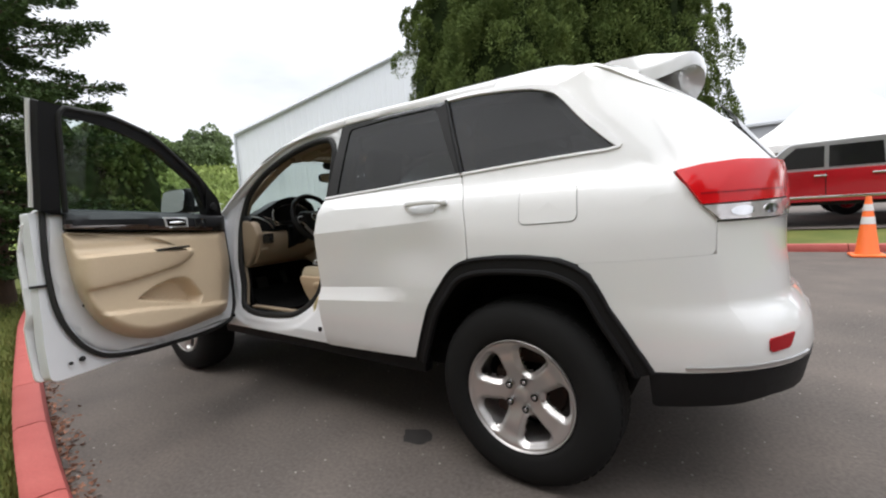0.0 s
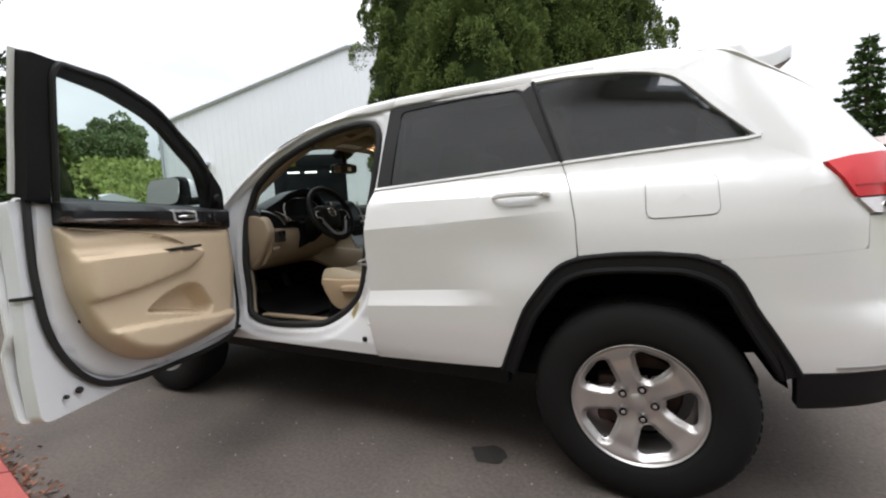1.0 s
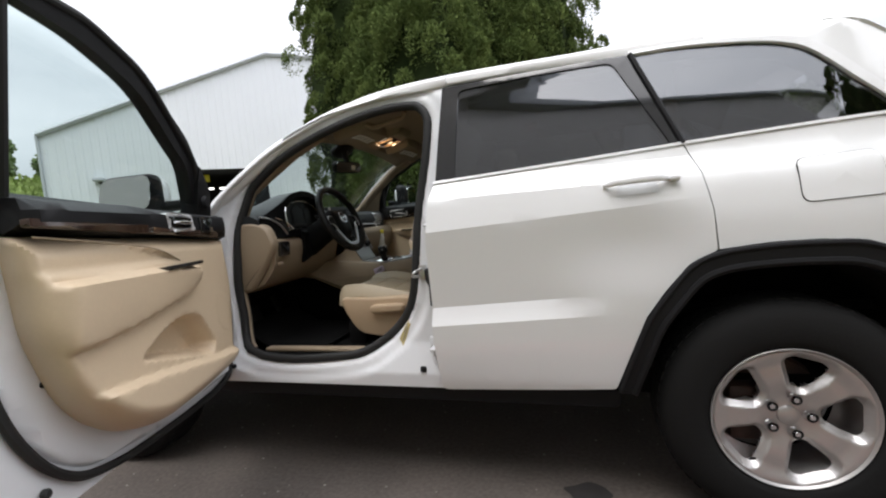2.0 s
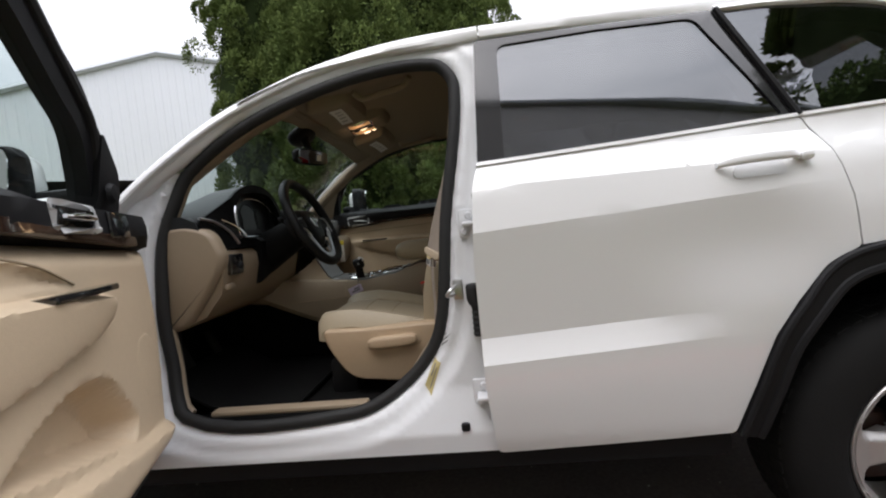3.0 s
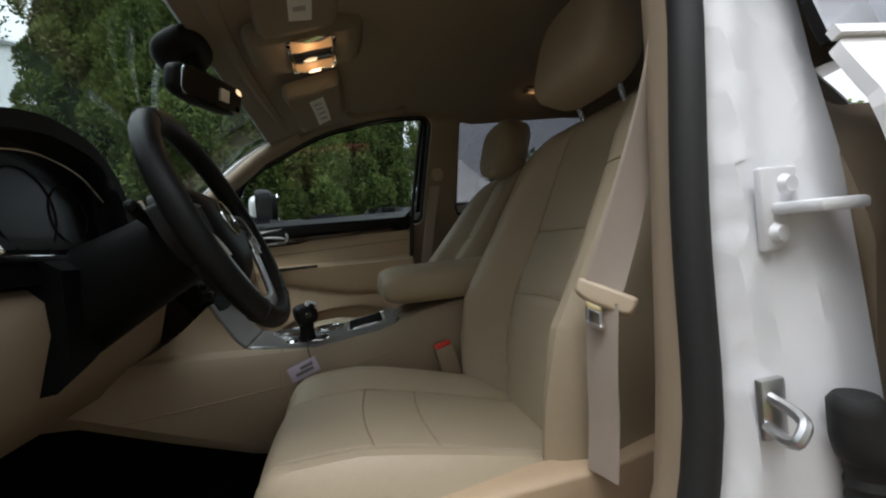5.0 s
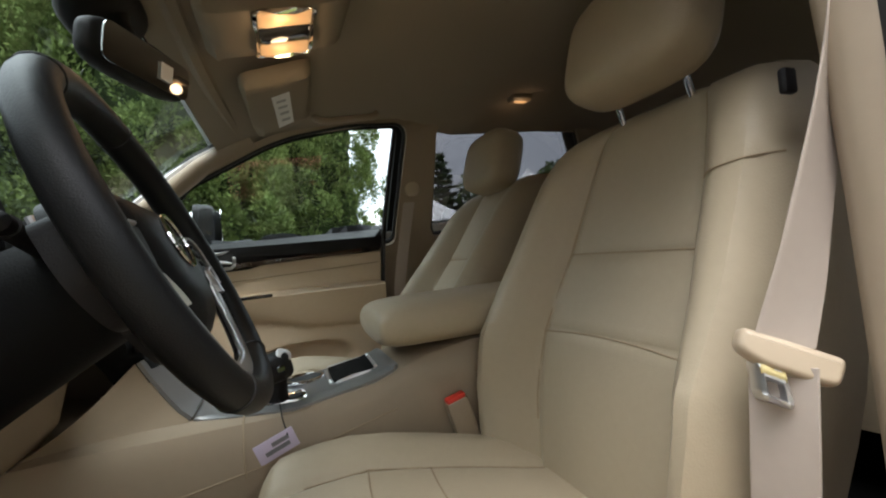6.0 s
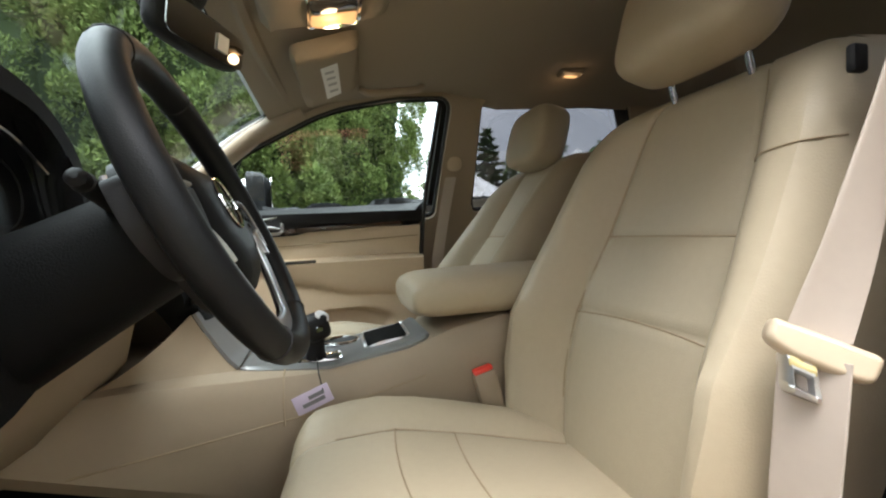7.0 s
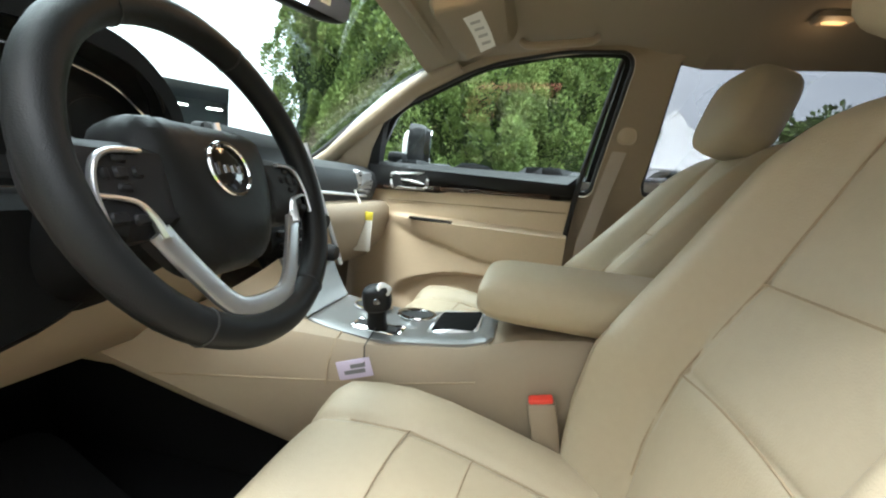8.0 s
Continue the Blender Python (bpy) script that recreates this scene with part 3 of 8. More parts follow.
for m in (False, True):
    hl = rounded([(-4.15, 1.00), (-3.66, 1.03), (-3.60, 0.95), (-4.12, 0.90)], 0.02, 4)
    part("headlight", panel(hl, skin(0.008), 0.02, (), 0.06, 0.05, m), CLEAR_LENS, car, "clear headlight")
    for k in range(4):
        u = S_NOSE + 0.03 + 0.065 * k
        slot = rounded([(u, 0.99, 0.01), (u + 0.045, 0.99, 0.01), (u + 0.045, 0.86, 0.01), (u, 0.86, 0.01)], 0.01, 3)
        part("grille_slot", panel(slot, skin(0.006), 0.01, (), 0.06, 0.05, m), GLOSS_BLACK, car)
bonnet_bm = bmesh.new()
nx, ny = 24, 17
grid = []
for i in range(nx):
    t = i / (nx - 1)
    x = -3.72 + t * 1.17
    half = lerp(x, [-3.72, -3.6, -3.3, -2.55], [0.50, 0.70, 0.80, 0.83])
    row = []
    for j in range(ny):
        y = -1 + 2 * j / (ny - 1)
        z = lerp(x, [-3.72, -3.6, -3.2, -2.55], [1.00, 1.045, 1.10, 1.165]) + 0.05 * (1 - y * y) * ease(x, -3.75, -3.4) - 0.03 * max(0, abs(y) - 0.85) / 0.15
        row.append(bonnet_bm.verts.new((x, y * half, z)))
    grid.append(row)
for a, b in zip(grid, grid[1:]):
    for j in range(ny - 1):
        bonnet_bm.faces.new((a[j], b[j], b[j + 1], a[j + 1]))
part("bonnet", shell(bonnet_bm, 0.02), WHITE, car, "white bonnet")

# roof, pillars and glass round the cabin
ROOF_X = [-1.95, -1.80, -1.67, -1.37, -1.1, -0.45, 0.0, 0.35, 0.58]
ROOF_Z = [1.505, 1.572, 1.619, 1.662, 1.678, 1.700, 1.697, 1.675, 1.635]


def roof_at(x, y):
    """y from -1 to 1 across the roof."""
    z = lerp(x, ROOF_X, ROOF_Z)
    half = lerp(z, SIDE_Z, DOOR_Y) + 0.002
    half *= lerp(x, [0.05, 0.15, 0.30, 0.45], [1.0, 0.985, 0.955, 0.90])
    z -= 0.085 * ease(x, 0.10, 0.36) * ease(abs(y), 0.55, 0.97)
    crown = lerp(x, [-1.95, -1.6, -1.0, 0.2, 0.6], [0.13, 0.085, 0.045, 0.035, 0.03])
    rise = lerp(x, [-1.95, -1.5, -1.1, 0.1, 0.5], [0.0, 0.014, 0.034, 0.034, 0.018])
    return Vector((x - 0.07 * (1 - y * y) * ease(-x, 1.5, 1.95), half * y, z + rise * (1 - abs(y) ** 14) + crown * (1 - abs(y) ** 2.6)))


bm = bmesh.new()
xs = list(np.linspace(-1.88, 0.12, 32)) + list(np.linspace(0.15, 0.40, 16))
ys = [-1, -0.992, -0.98, -0.965, -0.945, -0.92, -0.88, -0.8, -0.6, -0.4, -0.2, 0, 0.2, 0.4, 0.6, 0.8, 0.88, 0.92, 0.945, 0.965, 0.98, 0.992, 1]
g = [[bm.verts.new(roof_at(x, y)) for y in ys] for x in xs]
for a, b in zip(g, g[1:]):
    for j in range(len(ys) - 1):
        bm.faces.new((a[j], b[j], b[j + 1], a[j + 1]))
part("roof", shell(bm, 0.02), WHITE, car, "white roof")

# rounded shoulders of the tailgate, from the quarter panels in under the spoiler
for m in (False, True):
    rows = []
    for s in np.linspace(0.20, 1.02, 34):
        p = side(s, quarter_top(s))
        g = ease(s, 0.26, 0.45)
        inner = Vector((p.x - 0.03 * ease(s, 0.3, 0.9), -0.26, 0))
        reach = abs(p.y) - 0.26
        rows.append([Vector((p.x + (inner.x - p.x) * f, p.y + reach * f, p.z - 0.003 - 0.005 * (1 - g) + reach * ((0.30 + 0.12 * g) * f - (0.20 + 0.06 * g) * f * f))) for f in (-0.03, 0.0, 0.06, 0.15, 0.3, 0.5, 0.75, 1.0)])
    bm = strip_mesh(rows)
    bmesh.ops.recalc_face_normals(bm, faces=bm.faces[:])
    part("tailgate_shoulder", shell(flip(bm) if m else bm, 0.01), WHITE, car)

# spoiler over the rear window: level with the roof, its tail swept forward at the ends
rings = []
for y in np.linspace(-0.47, 0.47, 41):
    k = abs(y) / 0.47
    drop = 0.050 * max(0, (k - 0.50) / 0.50) ** 1.6
    tail_x = 0.600 - 0.07 * k**2 - 0.13 * k**6
    z0 = 1.704 + 0.042 * (1 - k**2.6)
    at = lambda f: 0.24 + (tail_x - 0.24) * f
    top = [(at(0), z0 - 0.002), (at(0.10), z0 + 0.012), (at(0.35), z0 + 0.017), (at(0.7), z0 + 0.014), (at(0.95), z0 + 0.010 - drop), (at(0.99), z0 + 0.006 - drop)]
    low = [(at(1.0), z0 - 0.006 - drop), (at(0.985), z0 - 0.035 - drop - 0.02 * k), (at(0.80), z0 - 0.042 - drop), (at(0.35), z0 - 0.040), (at(0), z0 - 0.030)]
    rings.append([Vector((x, y, z)) for x, z in top + low])
part("spoiler", loft(rings), WHITE, car, "white roof spoiler")


EDGE_X = [-2.50, -2.30, -2.155, -1.945, -1.80]
EDGE_Z = [1.145, 1.245, 1.362, 1.515, 1.585]


def screen_at(u, v):
    """The windscreen: u across, v from cowl to roof."""
    x = -2.50 + 0.70 * v
    z = lerp(x, EDGE_X, EDGE_Z) + 0.006
    half = lerp(z, SIDE_Z, DOOR_Y) - 0.045
    bow = 1 - u * u
    return Vector((x - (0.17 - 0.10 * v) * bow, half * u, z + (0.0 + 0.055 * v) * bow))


bm = bmesh.new()
g = [[bm.verts.new(screen_at(u, v)) for u in np.linspace(-1, 1, 21)] for v in np.linspace(0, 1, 15)]
for a, b in zip(g, g[1:]):
    for j in range(20):
        bm.faces.new((a[j], a[j + 1], b[j + 1], b[j]))
ws = part("windscreen", shell(bm, 0.006), CLEAR, car, "curved clear windscreen")
ws.visible_shadow = False
for u in (-1, 1):
    pts = [screen_at(u, v) + Vector((0.020, 0.004 * u, -0.030)) for v in np.linspace(-0.05, 1.0, 12)]
    part("screen_pillar", tube(pts, 0.027, 10, flat=0.8), WHITE, car)
    part("screen_seal", tube([screen_at(u, v) + Vector((0.01, -0.005 * u, -0.006)) for v in np.linspace(0, 1, 10)], 0.014, 8), RUBBER, car)
part("cowl", box((-2.62, 0, 1.13), (0.22, 1.5, 0.04), 0.015), BLACK, car)

# door opening on the driver's side: painted jamb, rubber seal, sill
OPENING = [(-2.11, 0.575, 0.08), (-2.172, 0.80, 0.2), (-2.176, 0.985, 0.1), (-2.162, 1.127, 0.08), (-2.120, 1.24, 0.06), (-2.06, 1.345, 0.05), (-1.84, 1.488, 0.1), (-1.53, 1.588, 0.15), (-1.25, 1.604, 0.06), (-1.19, 1.52, 0.08), (-1.252, 1.11, 0.2), (-1.300, 0.78, 0.15), (-1.405, 0.64, 0.12), (-1.58, 0.56, 0.1)]
jamb_out = rounded([(-2.303, 0.445, 0), (-2.303, 1.19, 0), (-2.21, 1.30, 0.04), (-2.155, 1.352, 0), (-1.945, 1.508, 0.05), (-1.67, 1.620, 0.05), (-1.37, 1.664, 0.05), (-1.10, 1.678, 0), (-1.085, 1.55, 0), (-1.115, 1.25, 0), (-1.13, 0.445, 0)], 0.03, 4)
opening = [tuple(p) for p in catmull([q[:2] for q in OPENING], 6, True)]


JAMB_Z = [0.30, 0.44, 0.50, 0.62, 0.90, 1.15, 1.30, 1.45, 1.62, 1.70]
JAMB_Y = [0.83, 0.866, 0.868, 0.832, 0.825, 0.800, 0.768, 0.733, 0.678, 0.640]


def jamb(u, v, extra=0.0):
    """The painted frame of the opening, set in from the skin."""
    cx, cy = lerp(u, PS, PC[:, 0]), lerp(u, PS, PC[:, 1])
    return Vector((cx, -cy / 0.892 * (lerp(v, JAMB_Z, JAMB_Y) - extra), v))


OPEN_A = np.array(opening)
OPEN_B = np.roll(OPEN_A, -1, 0)


def reveal(v):
    """How deep the frame is drawn in at the seal."""
    return lerp(v, [0.55, 0.70, 1.15, 1.40, 1.60], [0.030, 0.062, 0.062, 0.040, 0.022])


# the painted ring steps inwards towards the seal
def jamb_ring(u, v):
    q = np.array([u, v])
    t = np.clip(((q - OPEN_A) * (OPEN_B - OPEN_A)).sum(1) / np.maximum(((OPEN_B - OPEN_A) ** 2).sum(1), 1e-12), 0, 1)
    d0 = float(np.sqrt((((OPEN_A + (OPEN_B - OPEN_A) * t[:, None]) - q) ** 2).sum(1).min()))
    return jamb(u, v, reveal(v) * (1 - 0.60 * ease(d0, 0.010, 0.032) - 0.40 * ease(d0, 0.060, 0.090)))


part("door_jamb", panel(jamb_out, jamb_ring, 0.010, [opening], 0.014, 0.014), JAMB, car, "white painted door jamb")
part("door_seal", tube([jamb(u, v, reveal(v) - 0.004) for u, v in opening], 0.019, 10, True), RUBBER, car, "black rubber door seal")
edge_run = widened(opening, -0.004)
edge_run = edge_run[:30]  # up the front
part("inner_edge_trim", tube([jamb(u, v, reveal(v) + 0.024) for u, v in edge_run], 0.010, 8), BEIGE, car, "beige inner door edge trim")
# one smooth painted rail from the foot of the windscreen pillar over the door
CANT = catmull([(-2.33, 1.205), (-2.20, 1.330), (-2.10, 1.412), (-1.95, 1.517), (-1.80, 1.588), (-1.69, 1.631), (-1.56, 1.667), (-1.45, 1.688), (-1.30, 1.703), (-1.104, 1.711)], 6)
CANT_REAR = catmull([(-1.099, 1.711), (-0.95, 1.712), (-0.70, 1.710), (-0.40, 1.706), (-0.15, 1.703)], 6)
for sgn, name, line in ((-1, "cant_rail", CANT), (1, "cant_rail", CANT), (-1, "roof_side_rail", CANT_REAR), (1, "roof_side_rail", CANT_REAR)):
    rings = []
    for n, (u, v) in enumerate(line):
        a, b = line[max(n - 1, 0)], line[min(n + 1, len(line) - 1)]
        ln = math.hypot(b[0] - a[0], b[1] - a[1])
        nu, nv = -(b[1] - a[1]) / ln, (b[0] - a[0]) / ln
        low = 0.034 + 0.012 * ease(u, -1.7, -1.2)
        row = []
        for dn, dy in ((-low - 0.004, 0.022), (-low, 0.004), (-low + 0.006, 0.0), (-0.014, 0.003), (-0.005, 0.009), (0.0, 0.018), (0.002, 0.032), (-0.002, 0.050), (-0.012, 0.064), (-0.030, 0.064)):
            z = v + nv * dn
            row.append(Vector((u + nu * dn, sgn * (lerp(min(z, 1.665), SIDE_Z, DOOR_Y) - 0.004 - dy), z)))
        rings.append(row)
    part(name, loft(rings), WHITE, car, "white painted roof side rail")
bm = box((-1.79, -0.785, 0.574), (0.50, 0.045, 0.018), 0.008)
part("sill_plate", bm, BEIGE, car, "beige plastic sill plate")
bm = box((-1.42, -0.815, 0.415), (1.84, 0.07, 0.075), 0.02)
part("rocker_trim", bm, BLACK, car, "black plastic rocker trim")
part("rocker_trim", flip(box((-1.40, -0.845, 0.375), (1.75, 0.05, 0.12), 0.02)), BLACK, car, "black plastic rocker trim")
part("underbody", box((-1.50, 0, 0.45), (3.8, 1.50, 0.14), 0.05), WELL, car)
for (x, z, r) in ((-1.243, 0.519, 0.013), (-2.17, 0.515, 0.010)):
    p = jamb(x, z)
    part("rocker_plug", box(p + Vector((0, -0.004, 0)), (2 * r, 0.014, 2 * r), 0.5 * r, None, 3), BLACK, car, "black rubber plug")

# passenger front door, closed
front_door = rounded([(-2.305, 0.445, 0.01), (-2.305, 1.19, 0), (-2.22, 1.215, 0), (-1.16, 1.250, 0), (-1.178, 1.19, 0.02), (-1.190, 1.0, 0), (-1.188, 0.65, 0), (-1.166, 0.447, 0.02)], 0.02, 4)
f_frame = rounded([(-2.22, 1.218, 0), (-2.15, 1.34, 0.03), (-1.945, 1.500, 0.05), (-1.67, 1.606, 0.05), (-1.37, 1.650, 0.05), (-1.128, 1.656, 0.01), (-1.155, 1.255, 0)], 0.01, 4)
f_pane = rounded([(-2.08, 1.226, 0.01), (-1.98, 1.42, 0.05), (-1.67, 1.572, 0.08), (-1.42, 1.620, 0.05), (-1.235, 1.627, 0.03), (-1.285, 1.250, 0.01)], 0.02, 5)
d = part("front_door", panel(front_door, skin(), 0.03, (), 0.06, 0.035, True, SHADES), WHITE, car, "closed white passenger door")
part("window_frame", panel(f_frame, skin(-0.004), 0.03, [f_pane], 0.06, 0.05, True), BLACK, d)
g = part("window_glass", panel(f_pane, skin(-0.012), 0.005, (), 0.06, 0.05, True), CLEAR, d, "clear side glass")
g.visible_shadow = False
handle(d, -1.56, 1.16, True)


# ---- wheels ----
def wheel(x, mirror):
    hub = pose(x, 0, 0.387)
    prof = [(0.215, -0.70), (0.232, -0.885), (0.245, -0.898), (0.262, -0.902), (0.30, -0.906), (0.335, -0.900), (0.362, -0.888), (0.378, -0.868), (0.386, -0.84), (0.3875, -0.78), (0.386, -0.72), (0.372, -0.675), (0.30, -0.65), (0.215, -0.66)]
    bm = turned(prof, hub, 64)
    # tread blocks: grooves round the shoulder
    tyre = part("tyre", flip(bm) if mirror else bm, TYRE, None, "black tyre on a silver five-spoke wheel")
    bm = bmesh.new()
    for k in range(56):
        a = 2 * math.pi * k / 56
        for yy in (-0.832, -0.785, -0.738):
            b = box((0, 0, 0), (0.030, 0.040, 0.006), 0.002, None, 1)
            moved(b, hub @ Matrix.Rotation(a + 0.02 * (yy + 0.79) / 0.05, 4, "Y") @ pose(0, yy, 0.3848))
            join(bm, b)
    tread = part("tread_block", flip(bm) if mirror else bm, TYRE, tyre, smooth=False)
    tread["kind"] = "stuff"
    # alloy face: a dished disc with five windows
    out = [(0.222 * math.cos(t), 0.222 * math.sin(t)) for t in np.linspace(0, 2 * math.pi, 80, endpoint=False)]
    holes = []
    for k in range(5):
        a = radians(73 + 72 * k)
        pts = []
        for r, w in ((0.096, 0.016), (0.140, 0.044), (0.180, 0.064), (0.198, 0.044), (0.198, -0.044), (0.180, -0.064), (0.140, -0.044), (0.096, -0.016)):
            pts.append((r * math.cos(a) - w * math.sin(a), r * math.sin(a) + w * math.cos(a), 0.012))
        holes.append(rounded(pts, 0.012, 4))

    ea = np.concatenate([np.array(h) for h in holes])
    eb = np.concatenate([np.roll(np.array(h), -1, 0) for h in holes])

    def dish(u, v):
        r = math.hypot(u, v)
        q = np.array([u, v])
        k = np.clip(((q - ea) * (eb - ea)).sum(1) / np.maximum(((eb - ea) ** 2).sum(1), 1e-12), 0, 1)
        near = float(np.sqrt((((ea + (eb - ea) * k[:, None]) - q) ** 2).sum(1).min()))
        y = -0.878 - 0.014 * ease(r, 0.17, 0.222) + 0.020 * (1 - ease(r, 0.045, 0.150))
        y += 0.022 * (1 - ease(near, 0.0, 0.020))
        for j in range(5):
            b = radians(73 + 72 * j)
            y += 0.007 * (1 - ease(math.hypot(u - 0.060 * math.cos(b), v - 0.060 * math.sin(b)), 0.0125, 0.0165))
        return hub @ Vector((u, y, v))

    bm = panel(out, dish, 0.030, holes, 0.006, 0.006)
    face = part("rim", flip(bm) if mirror else bm, ALLOY, tyre, "silver five-spoke alloy wheel")
    bm = turned([(0.205, -0.70), (0.212, -0.872), (0.222, -0.888), (0.232, -0.897), (0.2345, -0.893), (0.232, -0.880)], hub, 64)
    part("rim_lip", flip(bm) if mirror else bm, ALLOY, tyre)
    bm = turned([(0.001, -0.745), (0.15, -0.745), (0.16, -0.735), (0.16, -0.70)], hub, 40)
    part("brake_disc", flip(bm) if mirror else bm, DARK_METAL, tyre, "rusty brake disc")
    bm = box((x - 0.10, -0.77, 0.36), (0.10, 0.07, 0.20), 0.02)
    part("brake_caliper", flip(bm) if mirror else bm, DARK_METAL, tyre)
    bm = turned([(0.0005, -0.866), (0.026, -0.866), (0.032, -0.862), (0.034, -0.840)], hub, 28)
    part("hub_cap", flip(bm) if mirror else bm, ALLOY, tyre, "plain round hub cap")
    for k in range(5):
        a = radians(73 + 72 * k)
        c = Vector((0.060 * math.cos(a), 0, 0.060 * math.sin(a)))
        bm = turned([(0.0005, -0.878), (0.008, -0.878), (0.0105, -0.874), (0.0115, -0.845)], hub @ Matrix.Translation(c), 10)
        part("lug_nut", flip(bm) if mirror else bm, CHROME, tyre, "chrome lug nut")
        # black ring painted in for the shade round the nut in its pocket
        bm = turned([(0.0112, -0.8660), (0.0140, -0.8700), (0.0160, -0.8775)], hub @ Matrix.Translation(c), 16)
        part("nut_pocket_shade", flip(bm) if mirror else bm, RUBBER, tyre)
    v = radians(232)
    bm = tube([hub @ Vector((0.19 * math.cos(v), -0.875, 0.19 * math.sin(v))), hub @ Vector((0.175 * math.cos(v), -0.892, 0.175 * math.sin(v)))], 0.005, 8)
    part("valve_stem", flip(bm) if mirror else bm, RUBBER, tyre)
    tyre.parent = car
    return tyre


for x in (0.0, -2.915):
    for m in (False, True):
        w = wheel(x, m)
        w.name = "wheel"


# ---- driver's door, swung open round its hinge ----
HINGE, SWING = (-2.24, -0.84), 72.0
DOOR_M = Matrix.Translation((*HINGE, 0.45)) @ Matrix.Rotation(radians(-SWING), 4, "Z") @ Matrix.Rotation(radians(-1.5), 4, "Y") @ Matrix.Rotation(radians(3.0), 4, "X") @ Matrix.Translation((-HINGE[0], -HINGE[1], -0.45))
HINGE_LIFT = 0.07  # the frame of the raised door stands a little taller
door_low = [(-2.290, 0.450, 0.02), (-2.290, 1.19, 0), (-2.22, 1.215, 0), (-1.155, 1.250, 0.01), (-1.125, 1.19, 0.02), (-1.105, 1.0, 0), (-1.095, 0.65, 0), (-1.095, 0.450, 0.03), (-1.60, 0.447, 0)]
bm = panel(rounded(door_low, 0.02, 4), skin(), 0.012, (), 0.06, 0.035, False, SHADES)
driver_door = part("driver_door", moved(bm, DOOR_M), WHITE, car, "white driver door standing wide open")


def door_part(name, bm, mat, label="", parent=None, **k):
    return part(name, moved(bm, DOOR_M), mat, parent or driver_door, label, **k)


def lifted(points):
    """Outlines read on the raised open door, brought back to the closed one."""
    return [(q[0], q[1] - 0.026 * (q[0] + 2.24), *q[2:]) for q in points]


def inside(y):
    return lambda u, v, d=0.0: Vector((u, y + d, v))


inner = rounded(lifted([(-2.275, 0.465, 0.03), (-2.275, 1.19, 0), (-2.20, 1.225, 0), (-1.13, 1.265, 0.01), (-1.125, 1.0, 0), (-1.112, 0.65, 0), (-1.115, 0.475, 0.04)]), 0.02, 4)
door_part("inner_shell", panel(inner, lambda u, v: Vector((u, -0.875, v)), 0.06, (), 0.08, 0.06), JAMB, "white painted inner door shell")
# raised step of the pressing round the trim
step_out = rounded(lifted([(-1.185, 1.26, 0.02), (-1.172, 1.0, 0), (-1.188, 0.79, 0.05), (-1.268, 0.615, 0.08), (-1.38, 0.527, 0.08), (-1.67, 0.486, 0.05), (-2.22, 0.49, 0.03), (-2.25, 1.20, 0.02)]), 0.03, 6)
door_part("shell_step", pillow(step_out, inside(-0.815), 0.02, 0.015, (), 0.06), JAMB)
seal_line = catmull(lifted([(-2.22, 1.18), (-2.225, 0.60), (-2.15, 0.478), (-1.67, 0.472), (-1.375, 0.515), (-1.258, 0.605), (-1.178, 0.775), (-1.160, 0.977), (-1.164, 1.117), (-1.176, 1.275)]), 8)
door_part("door_weatherstrip", tube([(u, -0.800, v) for u, v in seal_line], 0.0125, 8), RUBBER, "black rubber weatherstrip")
def frame_skin(out=0.0):
    return lambda u, v: side(u, v, out) + Vector((0, 0, HINGE_LIFT * ease(v, 1.25, 1.66) * ease(u, -2.2, -1.5)))


d_pane = rounded([(-2.075, 1.232, 0.01), (-1.97, 1.405, 0.05), (-1.68, 1.550, 0.08), (-1.42, 1.600, 0.05), (-1.203, 1.614, 0.03), (-1.232, 1.258, 0.01)], 0.02, 5)
upper = panel(f_frame, frame_skin(0.0), 0.055, [d_pane], 0.06, 0.05)
door_part("window_frame", upper, BLACK, "black window frame")
door_part("frame_edge", tube([frame_skin(0.004)(u, v) for u, v in catmull([(-1.150, 1.262), (-1.146, 1.36), (-1.132, 1.55), (-1.126, 1.655)], 5)], 0.011, 8), WHITE, "white outer edge of the window frame")
pane = door_part("window_glass", panel(widened(d_pane, 0.006), frame_skin(-0.02), 0.005, (), 0.06, 0.05), CLEAR, "clear side glass")
pane.visible_shadow = False
door_part("frame_seal", tube([frame_skin(-0.055)(u, v) for u, v in widened(f_pane, 0.030)], 0.012, 8, True), RUBBER)

trim = rounded(lifted([(-1.240, 1.170, 0.02), (-1.250, 0.92, 0.05), (-1.300, 0.755, 0.08), (-1.360, 0.665, 0.08), (-1.466, 0.580, 0.08), (-1.612, 0.528, 0.08), (-1.836, 0.528, 0.05), (-2.160, 0.548, 0.08), (-2.236, 0.88, 0.05), (-2.225, 1.12, 0.02)]), 0.03, 6)
pocket = np.array(rounded([(-1.548, 0.738, 0.02), (-1.655, 0.800, 0.05), (-1.803, 0.842, 0.05), (-1.906, 0.825, 0.05), (-1.998, 0.690, 0.04), (-1.968, 0.637, 0.03), (-1.747, 0.688, 0.05)], 0.03, 5))
POCKET_B = np.roll(pocket, -1, 0)


